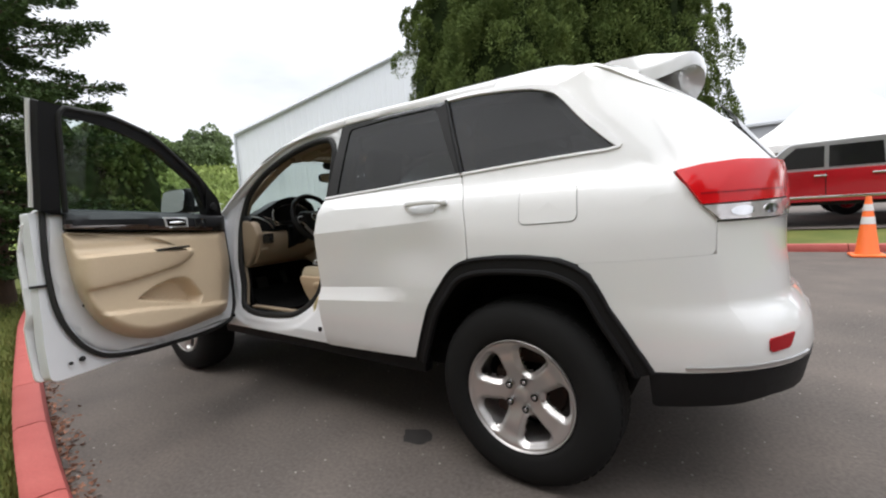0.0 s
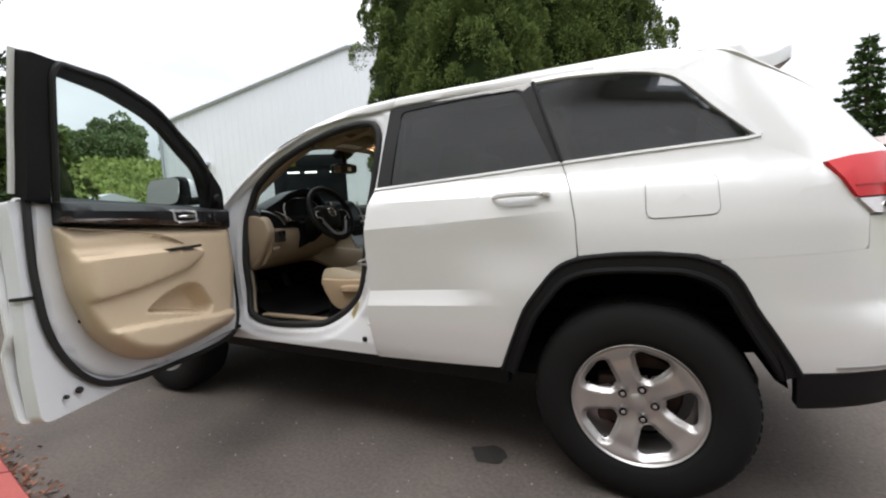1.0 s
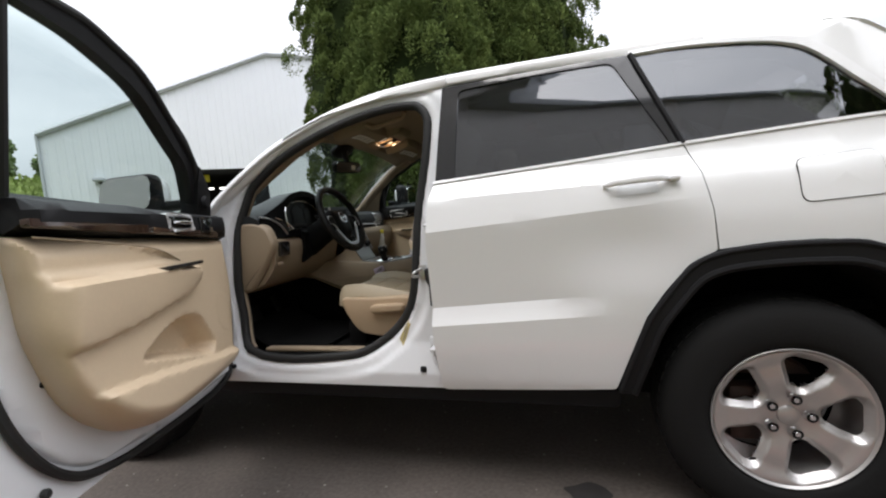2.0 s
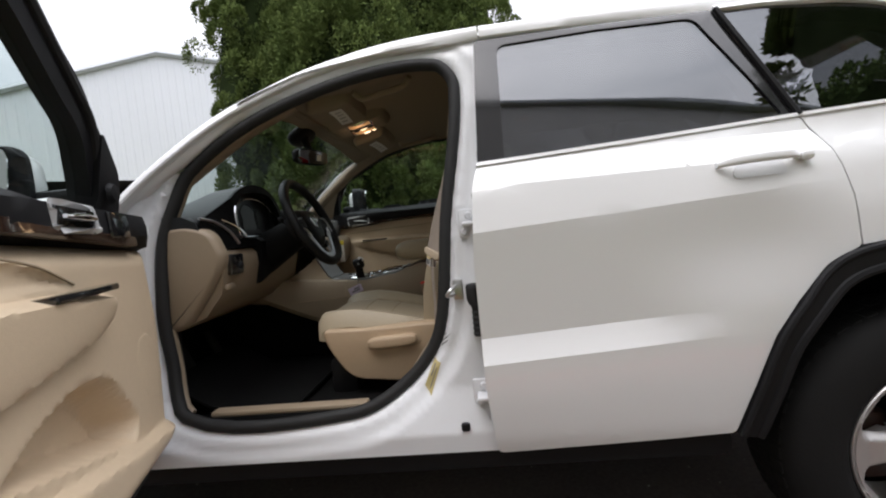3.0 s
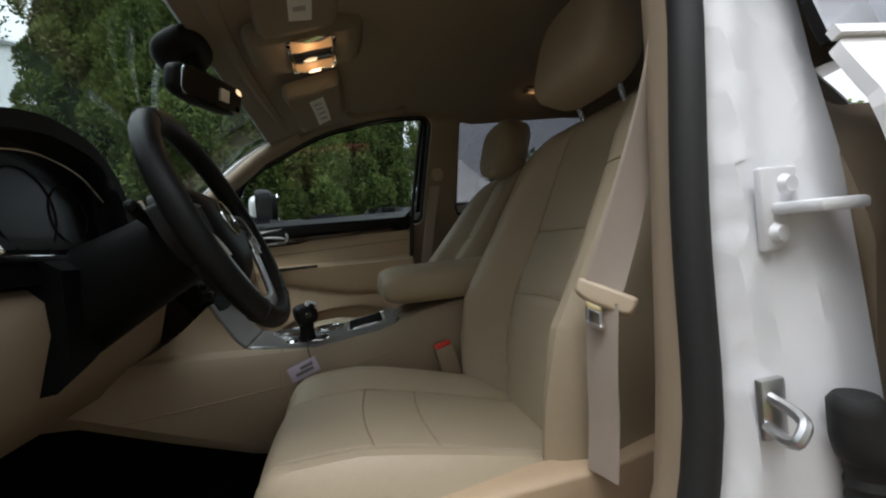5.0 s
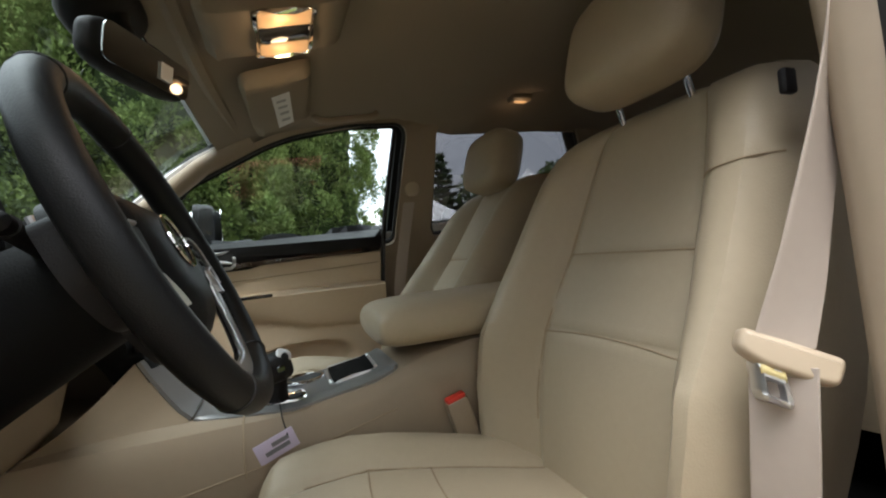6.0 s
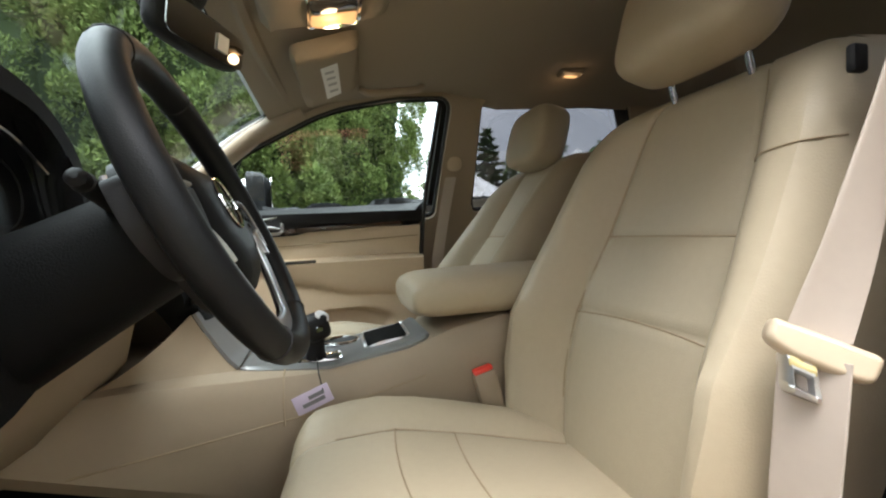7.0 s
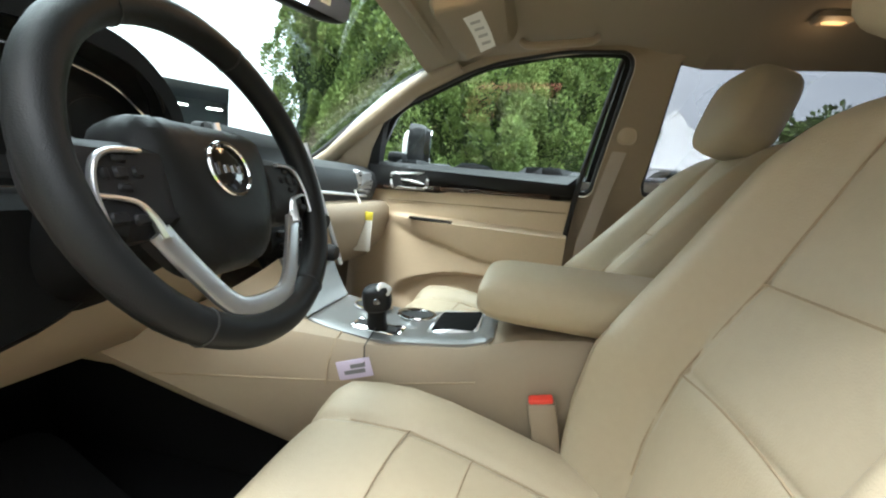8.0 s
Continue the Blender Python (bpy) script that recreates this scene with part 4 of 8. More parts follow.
def pocket_depth(u, v):
    """How deep inside the pocket's outline a point lies."""
    p = np.array([u, v])
    t = np.clip(((p - pocket) * (POCKET_B - pocket)).sum(1) / np.maximum(((POCKET_B - pocket) ** 2).sum(1), 1e-12), 0, 1)
    d0 = float(np.sqrt((((pocket + (POCKET_B - pocket) * t[:, None]) - p) ** 2).sum(1).min()))
    up = (pocket[:, 1] > v) != (POCKET_B[:, 1] > v)
    cross = pocket[:, 0] + (v - pocket[:, 1]) * (POCKET_B[:, 0] - pocket[:, 0]) / np.where(POCKET_B[:, 1] == pocket[:, 1], 1e-9, POCKET_B[:, 1] - pocket[:, 1])
    return d0 if np.count_nonzero(up & (u < cross)) % 2 else 0.0


def trim_relief(u, v):
    """The moulded trim: a wedge-shaped armrest, a sunken pocket and a swelling bin below it."""
    z_t = lerp(u, [-1.96, -1.70, -1.50, -1.31], [0.992, 1.010, 1.014, 1.008])
    z_b = lerp(u, [-1.96, -1.83, -1.67, -1.515, -1.345], [0.966, 0.905, 0.875, 0.852, 0.838])
    z_l = lerp(u, [-2.136, -1.974, -1.623, -1.381, -1.30], [0.618, 0.630, 0.682, 0.706, 0.712])
    d0 = 0.0
    if z_b - 0.006 < v < z_t + 0.014:
        k = min(1.0, max(0.0, (v - z_b) / max(z_t - z_b, 0.01)))
        d0 += 0.046 * (0.42 + 0.58 * math.sqrt(k)) * ease(z_t + 0.014 - v, 0, 0.022) * ease(v, z_b - 0.006, z_b + 0.008) * ease(-u, 1.275, 1.335) * ease(u, -1.985, -1.89)
    d0 += 0.026 * ease(z_l - v, -0.008, 0.016) * ease(-u, 1.32, 1.42)
    d0 -= 0.012 * ease(v, 1.03, 1.05) * ease(lerp(u, [-1.84, -1.733, -1.573, -1.27], [1.035, 1.078, 1.105, 1.135]) - v, 0.0, 0.010)
    return d0 - 0.085 * ease(pocket_depth(u, v), 0.0, 0.034)


def proud(y, h=0.0):
    """A place on the front of the thick door trim; with h, walls rise to it from the shell."""
    def place(u, v, d=0.0):
        f = min(1.0, max(0.0, d / h)) if h else 1.0
        return Vector((u + f * (-0.0694 * u - 0.003), y + (0.085 * f) + d, v + f * 0.074 * (1.0 - v)))
    return place


def trim_at(u, v, d):
    p = proud(-0.797, 0.048)(u, v, d)
    return p + Vector((0, trim_relief(u, v) * min(1.0, d / 0.048), 0))


door_part("trim_panel", pillow(trim, trim_at, 0.048, 0.062, (), 0.0095), VINYL, "beige moulded door trim with armrest and pocket")
door_part("insert_seam", tube([proud(-0.747)(u, v) for u, v in catmull([(-1.27, 1.135), (-1.573, 1.105), (-1.733, 1.078), (-1.836, 1.035)], 6)], 0.0022, 6), STITCH)
strip_b = rounded(lifted([(-1.255, 1.262, 0.01), (-1.244, 1.172, 0.01), (-1.60, 1.138, 0), (-2.225, 1.095, 0.02), (-2.235, 1.215, 0.02), (-1.60, 1.252, 0)]), 0.02, 4)
door_part("upper_trim", pillow(strip_b, proud(-0.790, 0.055), 0.055, 0.03, (), 0.03), BLACK, "black soft upper door trim")
accent = rounded(lifted([(-1.26, 1.185, 0.005), (-1.70, 1.150, 0.005), (-2.13, 1.115, 0.01), (-2.13, 1.140, 0.01), (-1.70, 1.178, 0.005), (-1.26, 1.205, 0.005)]), 0.005, 3)
door_part("accent_strip", pillow(accent, proud(-0.738), 0.006, 0.006, (), 0.05), WOOD, "dark wood-look accent strip")
bez = rounded(lifted([(-1.775, 1.222, 0.02), (-1.945, 1.212, 0.02), (-1.938, 1.146, 0.02), (-1.785, 1.150, 0.02)]), 0.02, 6)
hole = widened(bez, -0.014)
hb = door_part("inner_handle", pillow(bez, proud(-0.735), 0.014, 0.008, [hole], 0.03), SILVER, "silver inner door handle")
part("handle_recess", moved(pillow(hole, proud(-0.732), 0.003, 0.005, (), 0.03), DOOR_M), GLOSS_BLACK, hb)
part("handle_lever", moved(tube([proud(y)(u, 1.172) for u, y in ((-1.80, -0.722), (-1.85, -0.715), (-1.90, -0.722))], [0.006, 0.011, 0.008], 10, flat=0.7), DOOR_M), CHROME, hb)
door_part("switch_panel", box(proud(-0.722)(-1.790, 1.014), (0.20, 0.05, 0.014), 0.005, Matrix.Rotation(radians(2), 4, "Y")), GLOSS_BLACK, "black window switch panel")
door_part("lock_panel", box(proud(-0.732)(-2.03, 1.165), (0.085, 0.012, 0.060), 0.008), GLOSS_BLACK)
spk = [(-2.095 + 0.072 * math.cos(t), 0.790 + 0.090 * math.sin(t)) for t in np.linspace(0, 2 * math.pi, 28, endpoint=False)]
door_part("speaker_grille", pillow(spk, proud(-0.752), 0.0035, 0.006, (), 0.02), VINYL, "beige speaker grille")
sail = rounded([(-2.20, 1.215, 0.01), (-2.13, 1.345, 0.02), (-2.02, 1.43, 0.02), (-2.06, 1.225, 0.01)], 0.02, 4)
door_part("mirror_sail", panel(sail, skin(-0.02), 0.05, (), 0.05, 0.05), BLACK, "black mirror sail panel")
p = side(-2.10, 1.285, -0.075)
tw = turned([(0.0005, 0.012), (0.022, 0.011), (0.028, 0.004), (0.030, 0.0)], Matrix.Translation(p), 24)
door_part("tweeter", tw, BLACK, "round black tweeter")
hs = door_part("wing_mirror", puff((-2.165, -1.050, 1.335), (0.062, 0.125, 0.088), 3.2), WHITE, "white door mirror")
mp = rounded([(-0.116, -0.074, 0.045), (0.112, -0.072, 0.045), (0.116, 0.074, 0.045), (-0.104, 0.077, 0.045)], 0.045, 6)
part("mirror_bezel", moved(pillow([(u * 1.10, v * 1.14) for u, v in mp], lambda u, v, d: Vector((-2.115 + d, -1.050 + u, 1.335 + v)), 0.014, 0.012, (), 0.03), DOOR_M), BLACK, hs)
part("mirror_glass", moved(panel(mp, lambda u, v: Vector((-2.073 + 0.10 * u - 0.20 * v, -1.050 + u, 1.335 + v)), 0.003, (), 0.05, 0.05), DOOR_M), MIRROR, hs, "mirror glass", angle=20)
part("mirror_foot", moved(box((-2.165, -0.92, 1.275), (0.07, 0.16, 0.045), 0.02), DOOR_M), BLACK, hs)
for (x, z, r) in ((-1.285, 0.800, 0.011), (-1.248, 0.545, 0.013), (-1.198, 0.540, 0.008)):
    x, z = lifted([(x, z)])[0]
    door_part("rubber_plug", turned([(0.0005, 0.010), (0.7 * r, 0.009), (r, 0.004), (r, -0.004)], Matrix.Translation((x, -0.803, z)), 14), RUBBER, "black rubber plug")
latch = lifted([(-1.155, 0.925)])[0]
door_part("latch_slot", box((latch[0] + 0.02, -0.830, latch[1]), (0.05, 0.055, 0.012), 0.003), RUBBER, "dark latch opening")
for dz in (-0.035, 0.04):
    door_part("latch_screw", turned([(0.0005, 0.003), (0.006, 0.002), (0.007, 0)], Matrix.Translation((-1.165, -0.811, latch[1] + dz)), 10), ZINC)


# ---- cabin ----
LEFT_Y = -0.366


# floor, firewall, tunnel and sides
part("floor_carpet", box((-1.30, 0, 0.51), (2.3, 1.52, 0.04), 0.01), CARPET, car, "black carpet floor")
part("firewall", box((-2.47, 0, 0.80), (0.06, 1.5, 0.62), 0.02), CARPET, car)
part("footwell_side", box((-2.34, -0.715, 0.74), (0.34, 0.02, 0.48), 0.008), BLACK, car)
part("rear_floor", box((0.20, 0, 0.70), (1.0, 1.3, 0.04), 0.01), CARPET, car)
mat_line = rounded([(-2.28, -0.70, 0.04), (-1.80, -0.72, 0.04), (-1.78, -0.24, 0.04), (-2.30, -0.24, 0.06)], 0.04, 4)
tagged(part("floor_mat", panel(mat_line, lambda u, v: Vector((u, v, 0.545 + 0.10 * ease(-u, 2.05, 2.3))), 0.008, (), 0.06, 0.2), CARPET), "black carpet mat in the driver footwell", "floor mat")
for y, w, z in ((-0.36, 0.045, 0.70), (-0.55, 0.09, 0.68)):
    part("pedal", box((-2.30, y, z), (0.02, w, 0.10), 0.008, Matrix.Rotation(radians(-25), 4, "Y")), RUBBER, car, "black rubber pedal")

# headliner under the roof, and the pillar trims
bm = bmesh.new()
xs = list(np.linspace(-1.84, 0.30, 30))
ys = np.linspace(-0.95, 0.95, 19)
part("headliner", shell(strip_mesh([[roof_at(x, y) + Vector((0, 0, -0.085 + lerp(x, [-1.25, -1.05], [0.022, -0.035]) * ease(abs(y), 0.75, 0.95))) for y in ys] for x in xs]), 0.012), LINER, car, "beige cloth headliner")
pillar_out = rounded([(-2.29, 0.55, 0.03), (-2.29, 1.19, 0), (-2.20, 1.30, 0.04), (-2.14, 1.352, 0), (-1.93, 1.508, 0.05), (-1.66, 1.615, 0.05), (-1.37, 1.660, 0.05), (-1.10, 1.668, 0.02), (-1.12, 1.25, 0.02), (-1.10, 0.55, 0.03)], 0.03, 4)
pill_hole = widened(f_pane, 0.022)
part("pillar_trim", panel(pillar_out, skin(-0.075), 0.02, [pill_hole], 0.06, 0.05, True), BEIGE, car, "beige pillar and door inner trim")
rear_out = rounded([(-1.10, 0.55, 0.03), (-1.122, 1.25, 0), (-1.105, 1.668, 0.02), (-0.40, 1.668, 0), (0.10, 1.64, 0.05), (0.42, 1.33, 0.02), (0.42, 1.04, 0.03), (-0.55, 1.04, 0.05), (-0.75, 0.55, 0.03)], 0.03, 4)
for m in (True, False):
    part("rear_side_trim", panel(rear_out, skin(-0.075), 0.02, [widened(pane_far if m else door_pane, 0.016), widened(q_frame, -0.02)], 0.06, 0.05, m), BEIGE, car, "beige rear side trim")
EDGE_ZB, EDGE_UB = [0.60, 0.64, 0.78, 1.11, 1.54, 1.64], [-1.455, -1.405, -1.300, -1.252, -1.190, -1.185]
rows = []
for z in np.linspace(0.61, 1.625, 28):
    u0 = lerp(z, EDGE_ZB, EDGE_UB)
    rows.append([jamb(u0 + du, z, reveal(z) + e) for du, e in ((-0.008, 0.006), (-0.012, 0.026), (-0.010, 0.042), (-0.002, 0.052), (0.012, 0.056), (0.05, 0.056), (0.16, 0.050))])
bm = strip_mesh(rows)
bmesh.ops.recalc_face_normals(bm, faces=bm.faces[:])
part("pillar_cover", shell(bm, 0.004), BEIGE, car, "beige pillar cover")
for u in (-1, 1):
    deep = 0.030 if u > 0 else 0.085
    pts = [screen_at(u, v) + Vector((0.050, -deep * u, -0.030)) for v in np.linspace(0.0, 1.0, 14)]
    part("screen_pillar_trim", tube(pts, 0.038 if u > 0 else 0.030, 12, flat=0.75), BEIGE, car, "beige windscreen pillar trim")
part("screen_header", tube([screen_at(u, 1.0) + Vector((0.03, 0, -0.03)) for u in np.linspace(-1, 1, 21)], 0.022, 8), LINER, car)
part("screen_top_band", panel(rounded([(-0.97, 0.94, 0), (0.97, 0.94, 0), (0.97, 1.0, 0), (-0.97, 1.0, 0)], 0.0, 1), lambda u, v: screen_at(u, v) + Vector((0.004, 0, -0.010)), 0.001, (), 0.1, 0.05), GLOSS_BLACK, car)
bm = tube([side(u, v, -0.07) for u, v in widened(f_pane, 0.020)], 0.010, 8, True)
part("window_seal", flip(bm), RUBBER, car)
bm = tube([side(u, v, -0.07) for u, v in widened(pane_far, 0.016)], 0.010, 8, True)
part("window_seal", flip(bm), RUBBER, car)

bm = tube(catmull([(-1.242, 0.668, 1.630), (-1.278, 0.715, 1.42), (-1.308, 0.738, 1.245), (-1.335, 0.742, 1.0), (-1.345, 0.742, 0.80), (-1.40, 0.74, 0.60)], 6), 0.009, 8)
part("door_edge_seal", bm, RUBBER, car, "black rubber seal at the door edge")

# passenger door inside: black upper, accent, insert, armrest, bin


def pin(d0=0.0):
    return lambda u, v, d=0.0: Vector((u, 0.785 - 0.02 * ease(1.0 - v, 0, 0.3) - d0 - d, v))


p_up = rounded([(-2.10, 1.230, 0.01), (-1.305, 1.245, 0.01), (-1.322, 1.152, 0.01), (-1.42, 1.150, 0), (-2.10, 1.112, 0.02)], 0.02, 4)
part("upper_trim", pillow(p_up, pin(0.0), 0.055, 0.03, (), 0.04), BLACK, d, "black soft upper door trim")
p_acc = rounded([(-1.40, 1.158, 0.005), (-1.80, 1.142, 0.005), (-2.05, 1.128, 0.01), (-2.05, 1.140, 0.01), (-1.80, 1.160, 0.005), (-1.40, 1.174, 0.005)], 0.005, 3)
part("accent_strip", pillow(p_acc, pin(0.052), 0.006, 0.006, (), 0.06), WOOD, d, "dark wood-look accent strip")


def door_relief(u, v):
    """How far the moulded trim stands in from the door: a ledge for the arm, a bin below it."""
    z_t = 1.034
    z_b = lerp(u, [-1.99, -1.86, -1.62, -1.25], [1.018, 0.960, 0.900, 0.872])
    d0 = 0.030 * ease(v, 0.60, 0.64) * ease(u, -2.16, -2.10)
    if z_b < v < z_t + 0.010:
        d0 += 0.050 * math.sqrt((v - z_b) / (z_t + 0.010 - z_b)) * ease(z_t + 0.010 - v, 0, 0.014) * ease(u, -2.02, -1.82)
    r = math.hypot((u + 1.70) / 0.25, (v - 0.755 - 0.10 * (u + 1.70)) / 0.092)
    return d0 - 0.034 * ease(1 - r, 0.0, 0.18)


def door_sheet(u0, u1, v0, v1):
    rows = []
    for v in np.linspace(v0, v1, 48):
        rows.append([pin(0.0)(u, v, door_relief(u, v)) for u in np.linspace(u0, u1, 46)])
    bm = strip_mesh(rows)
    bmesh.ops.recalc_face_normals(bm, faces=bm.faces[:])
    if bm.faces[:][0].normal.y > 0:
        bmesh.ops.reverse_faces(bm, faces=bm.faces[:])
    bm.normal_update()
    return shell(bm, 0.012)


part("armrest", door_sheet(-2.15, -1.330, 0.872, 1.154), VINYL, d, "beige moulded armrest and door insert")
part("lower_trim", door_sheet(-2.15, -1.336, 0.595, 0.872), VINYL, d, "beige lower door trim with bin")
part("insert_seam", tube([(u, 0.785 - 0.035, lerp(u, [-2.05, -1.34], [1.088, 1.114])) for u in np.linspace(-2.0, -1.34, 12)], 0.0016, 5), STITCH, d)
bz = rounded([(-1.838, 1.205, 0.02), (-1.995, 1.196, 0.02), (-1.988, 1.132, 0.02), (-1.846, 1.138, 0.02)], 0.02, 6)
hb = part("inner_handle", pillow(bz, pin(0.054), 0.014, 0.008, [widened(bz, -0.013)], 0.03), SILVER, d, "silver inner door handle")
part("handle_recess", panel(widened(bz, -0.010), lambda u, v: pin(0.058)(u, v, 0.0), 0.002, (), 0.05, 0.05), RUBBER, hb)
part("handle_lever", tube([(-1.856, 0.722, 1.160), (-1.885, 0.715, 1.165), (-1.915, 0.716, 1.169), (-1.945, 0.722, 1.170)], [0.005, 0.009, 0.007, 0.004], 10, flat=0.7), SILVER, hb)
part("switch_panel", box((-1.818, 0.722, 1.034), (0.165, 0.03, 0.012), 0.005), GLOSS_BLACK, d)
sail = rounded([(-2.20, 1.225, 0.01), (-2.12, 1.345, 0.02), (-2.01, 1.43, 0.02), (-2.05, 1.235, 0.01)], 0.02, 4)
part("mirror_sail", panel(sail, skin(-0.03), 0.06, (), 0.05, 0.05, True), BLACK, d)
wm = part("wing_mirror", flip(puff((-2.000, -1.054, 1.310), (0.038, 0.106, 0.078), 3.2)), WHITE, d, "white door mirror")
part("mirror_glass", flip(panel(mp, lambda u, v: Vector((-1.908 + 0.06 * u, -1.045 + u, 1.310 + v)), 0.003, (), 0.05, 0.05)), MIRROR, wm, "mirror glass", angle=20)
part("mirror_bezel", flip(pillow([(u * 1.20, v * 1.28) for u, v in mp], lambda u, v, dd: Vector((-1.967 - 0.03 * u + dd, -1.045 + u, 1.310 + v)), 0.046, 0.02, (), 0.03)), BLACK, wm, "black mirror shroud")
part("mirror_foot", flip(box((-2.02, -0.92, 1.255), (0.07, 0.16, 0.045), 0.02)), BLACK, wm)

# dashboard: a section swept across the car
DASH_TOP = [(-2.62, 1.10), (-2.60, 1.135), (-2.35, 1.185), (-2.16, 1.205), (-2.09, 1.200), (-2.05, 1.180), (-2.035, 1.14), (-2.05, 1.085), (-2.07, 1.062), (-2.45, 1.03)]
DASH_LOW = [(-2.45, 1.07), (-2.05, 1.084), (-2.005, 1.080), (-1.988, 1.062), (-1.985, 1.02), (-2.005, 0.94), (-2.065, 0.870), (-2.18, 0.825), (-2.45, 0.80)]


def swept(section, y0, y1, n, bend=0.0):
    rows = []
    for y in np.linspace(y0, y1, n):
        k = bend * (1 - (y / 0.75) ** 2)
        rows.append([Vector((x + k * ease(x, -2.5, -2.1), y, z)) for x, z in section])
    return loft(rows)


dash = part("dashboard", swept(DASH_TOP, -0.745, 0.715, 40), DASH_GLARE, car, "black soft-touch dashboard top")
part("lower_dash", swept(DASH_LOW, -0.722, -0.145, 14), BEIGE, dash, "beige lower dashboard")
part("glove_box", swept(DASH_LOW, 0.10, 0.735, 14), BEIGE, dash, "beige glove box")
end_cap = rounded([(-2.17, 1.17, 0.04), (-2.07, 1.172, 0.04), (-2.002, 1.145, 0.05), (-1.970, 1.065, 0.05), (-1.985, 1.02, 0.05), (-2.045, 0.93, 0.06), (-2.125, 0.835, 0.03), (-2.19, 0.83, 0.02)], 0.03, 6)
part("dash_end_cap", raised(end_cap, lambda u, v, dd: Vector((u, -0.728 - dd, v)), 0.022, 0.018), BEIGE, dash, "beige dashboard end cap")
# instrument hood: a low arch with a flared outer shoulder, closed in front but for the gauges
def fascia(y, z, out=0.0):
    return Vector((-1.990 - 0.33 * max(0.0, -0.60 - y) - 0.10 * (z - 1.12) + out, y, z))


arch = rounded([(-0.738, 1.085, 0.01), (-0.738, 1.180, 0.02), (-0.640, 1.235, 0.06), (-0.530, 1.302, 0.06), (-0.410, 1.325, 0.08), (-0.300, 1.308, 0.06), (-0.232, 1.245, 0.04), (-0.222, 1.085, 0.01)], 0.03, 6)
gauge_hole = rounded([(-0.592, 1.128, 0.02), (-0.588, 1.222, 0.03), (-0.530, 1.277, 0.04), (-0.415, 1.297, 0.06), (-0.305, 1.281, 0.04), (-0.252, 1.230, 0.03), (-0.245, 1.128, 0.02)], 0.03, 6)
rows = []
for back, kz in ((0.0, 1.0), (0.02, 1.0), (0.12, 0.97), (0.24, 0.80), (0.40, 0.45)):
    rows.append([fascia(y, 1.085 + (z - 1.085) * kz) - Vector((back + (0.0 if back else 0.004), 0, 0)) for y, z in arch])
hood = part("instrument_hood", loft(rows, False), DASH_GLARE, dash, "black instrument hood")
part("fascia_panel", panel(arch, lambda u, v: fascia(u, v, -0.0125), 0.012, [gauge_hole], 0.05, 0.04), DASH, dash, "black instrument fascia")
well = [[fascia(y, z, 0.0) for y, z in gauge_hole], [fascia(-0.425 + (y + 0.425) * 0.94, 1.19 + (z - 1.19) * 0.92, -0.055) for y, z in gauge_hole]]
part("gauge_well", loft(well, False), GLOSS_BLACK, dash)
gf = [(-0.425 + (y + 0.425) * 0.96, 1.19 + (z - 1.19) * 0.95) for y, z in gauge_hole]
part("gauge_display", panel(gf, lambda u, v: fascia(u, v, -0.050), 0.004, (), 0.06, 0.06), SCREEN, dash, "dark unlit instrument cluster")
for y, r in ((-0.520, 0.046), (-0.425, 0.062), (-0.330, 0.046)):
    pts = [fascia(y + r * math.cos(t), 1.188 + r * math.sin(t), -0.046) for t in np.linspace(0, 2 * math.pi, 32, endpoint=False)]
    part("gauge_ring", tube(pts, 0.0022, 6, True), BLACK, dash)
part("cluster_trim", tube([fascia(y, z, 0.002) for y, z in catmull([(-0.585, 1.232), (-0.597, 1.200), (-0.595, 1.150), (-0.578, 1.124), (-0.50, 1.118), (-0.425, 1.117), (-0.33, 1.118)], 6)], 0.006, 8, flat=0.6), CHROME, dash, "bright cluster surround")
part("gauge_brow", tube([fascia(y, z, -0.02) for y, z in catmull([(-0.56, 1.230), (-0.50, 1.258), (-0.415, 1.268), (-0.33, 1.252), (-0.275, 1.215)], 6)], 0.0022, 6), CHROME, dash, "fine bright line over the gauges")
# air vent at the driver's corner, between two bright arcs
v_o = part("air_vent", panel(rounded([(-0.722, 1.185, 0.01), (-0.665, 1.182, 0.02), (-0.560, 1.128, 0.01), (-0.612, 1.104, 0.01), (-0.640, 1.145, 0.03)], 0.01, 4), lambda u, v: fascia(u, v, -0.003), 0.004, (), 0.05, 0.04), RUBBER, dash, "black air vent with bright edges")
for k in range(4):
    f = k / 3
    part("vent_slat", tube([fascia(-0.700 + 0.085 * f, 1.176 - 0.055 * f, 0.004), fascia(-0.655 + 0.085 * f, 1.176 - 0.042 * f, 0.004)], 0.0035, 6, flat=0.5), BLACK, v_o)
part("vent_arc", tube([fascia(y, z, 0.004) for y, z in catmull([(-0.736, 1.192), (-0.690, 1.180), (-0.640, 1.145), (-0.612, 1.100)], 6)], 0.0085, 8, flat=0.5), SATIN, v_o, "satin vent edge")
part("vent_arc", tube([fascia(y, z, 0.004) for y, z in catmull([(-0.660, 1.186), (-0.620, 1.168), (-0.580, 1.142), (-0.560, 1.124), (-0.600, 1.118)], 6)], 0.0032, 8), CHROME, v_o, "bright vent edge")
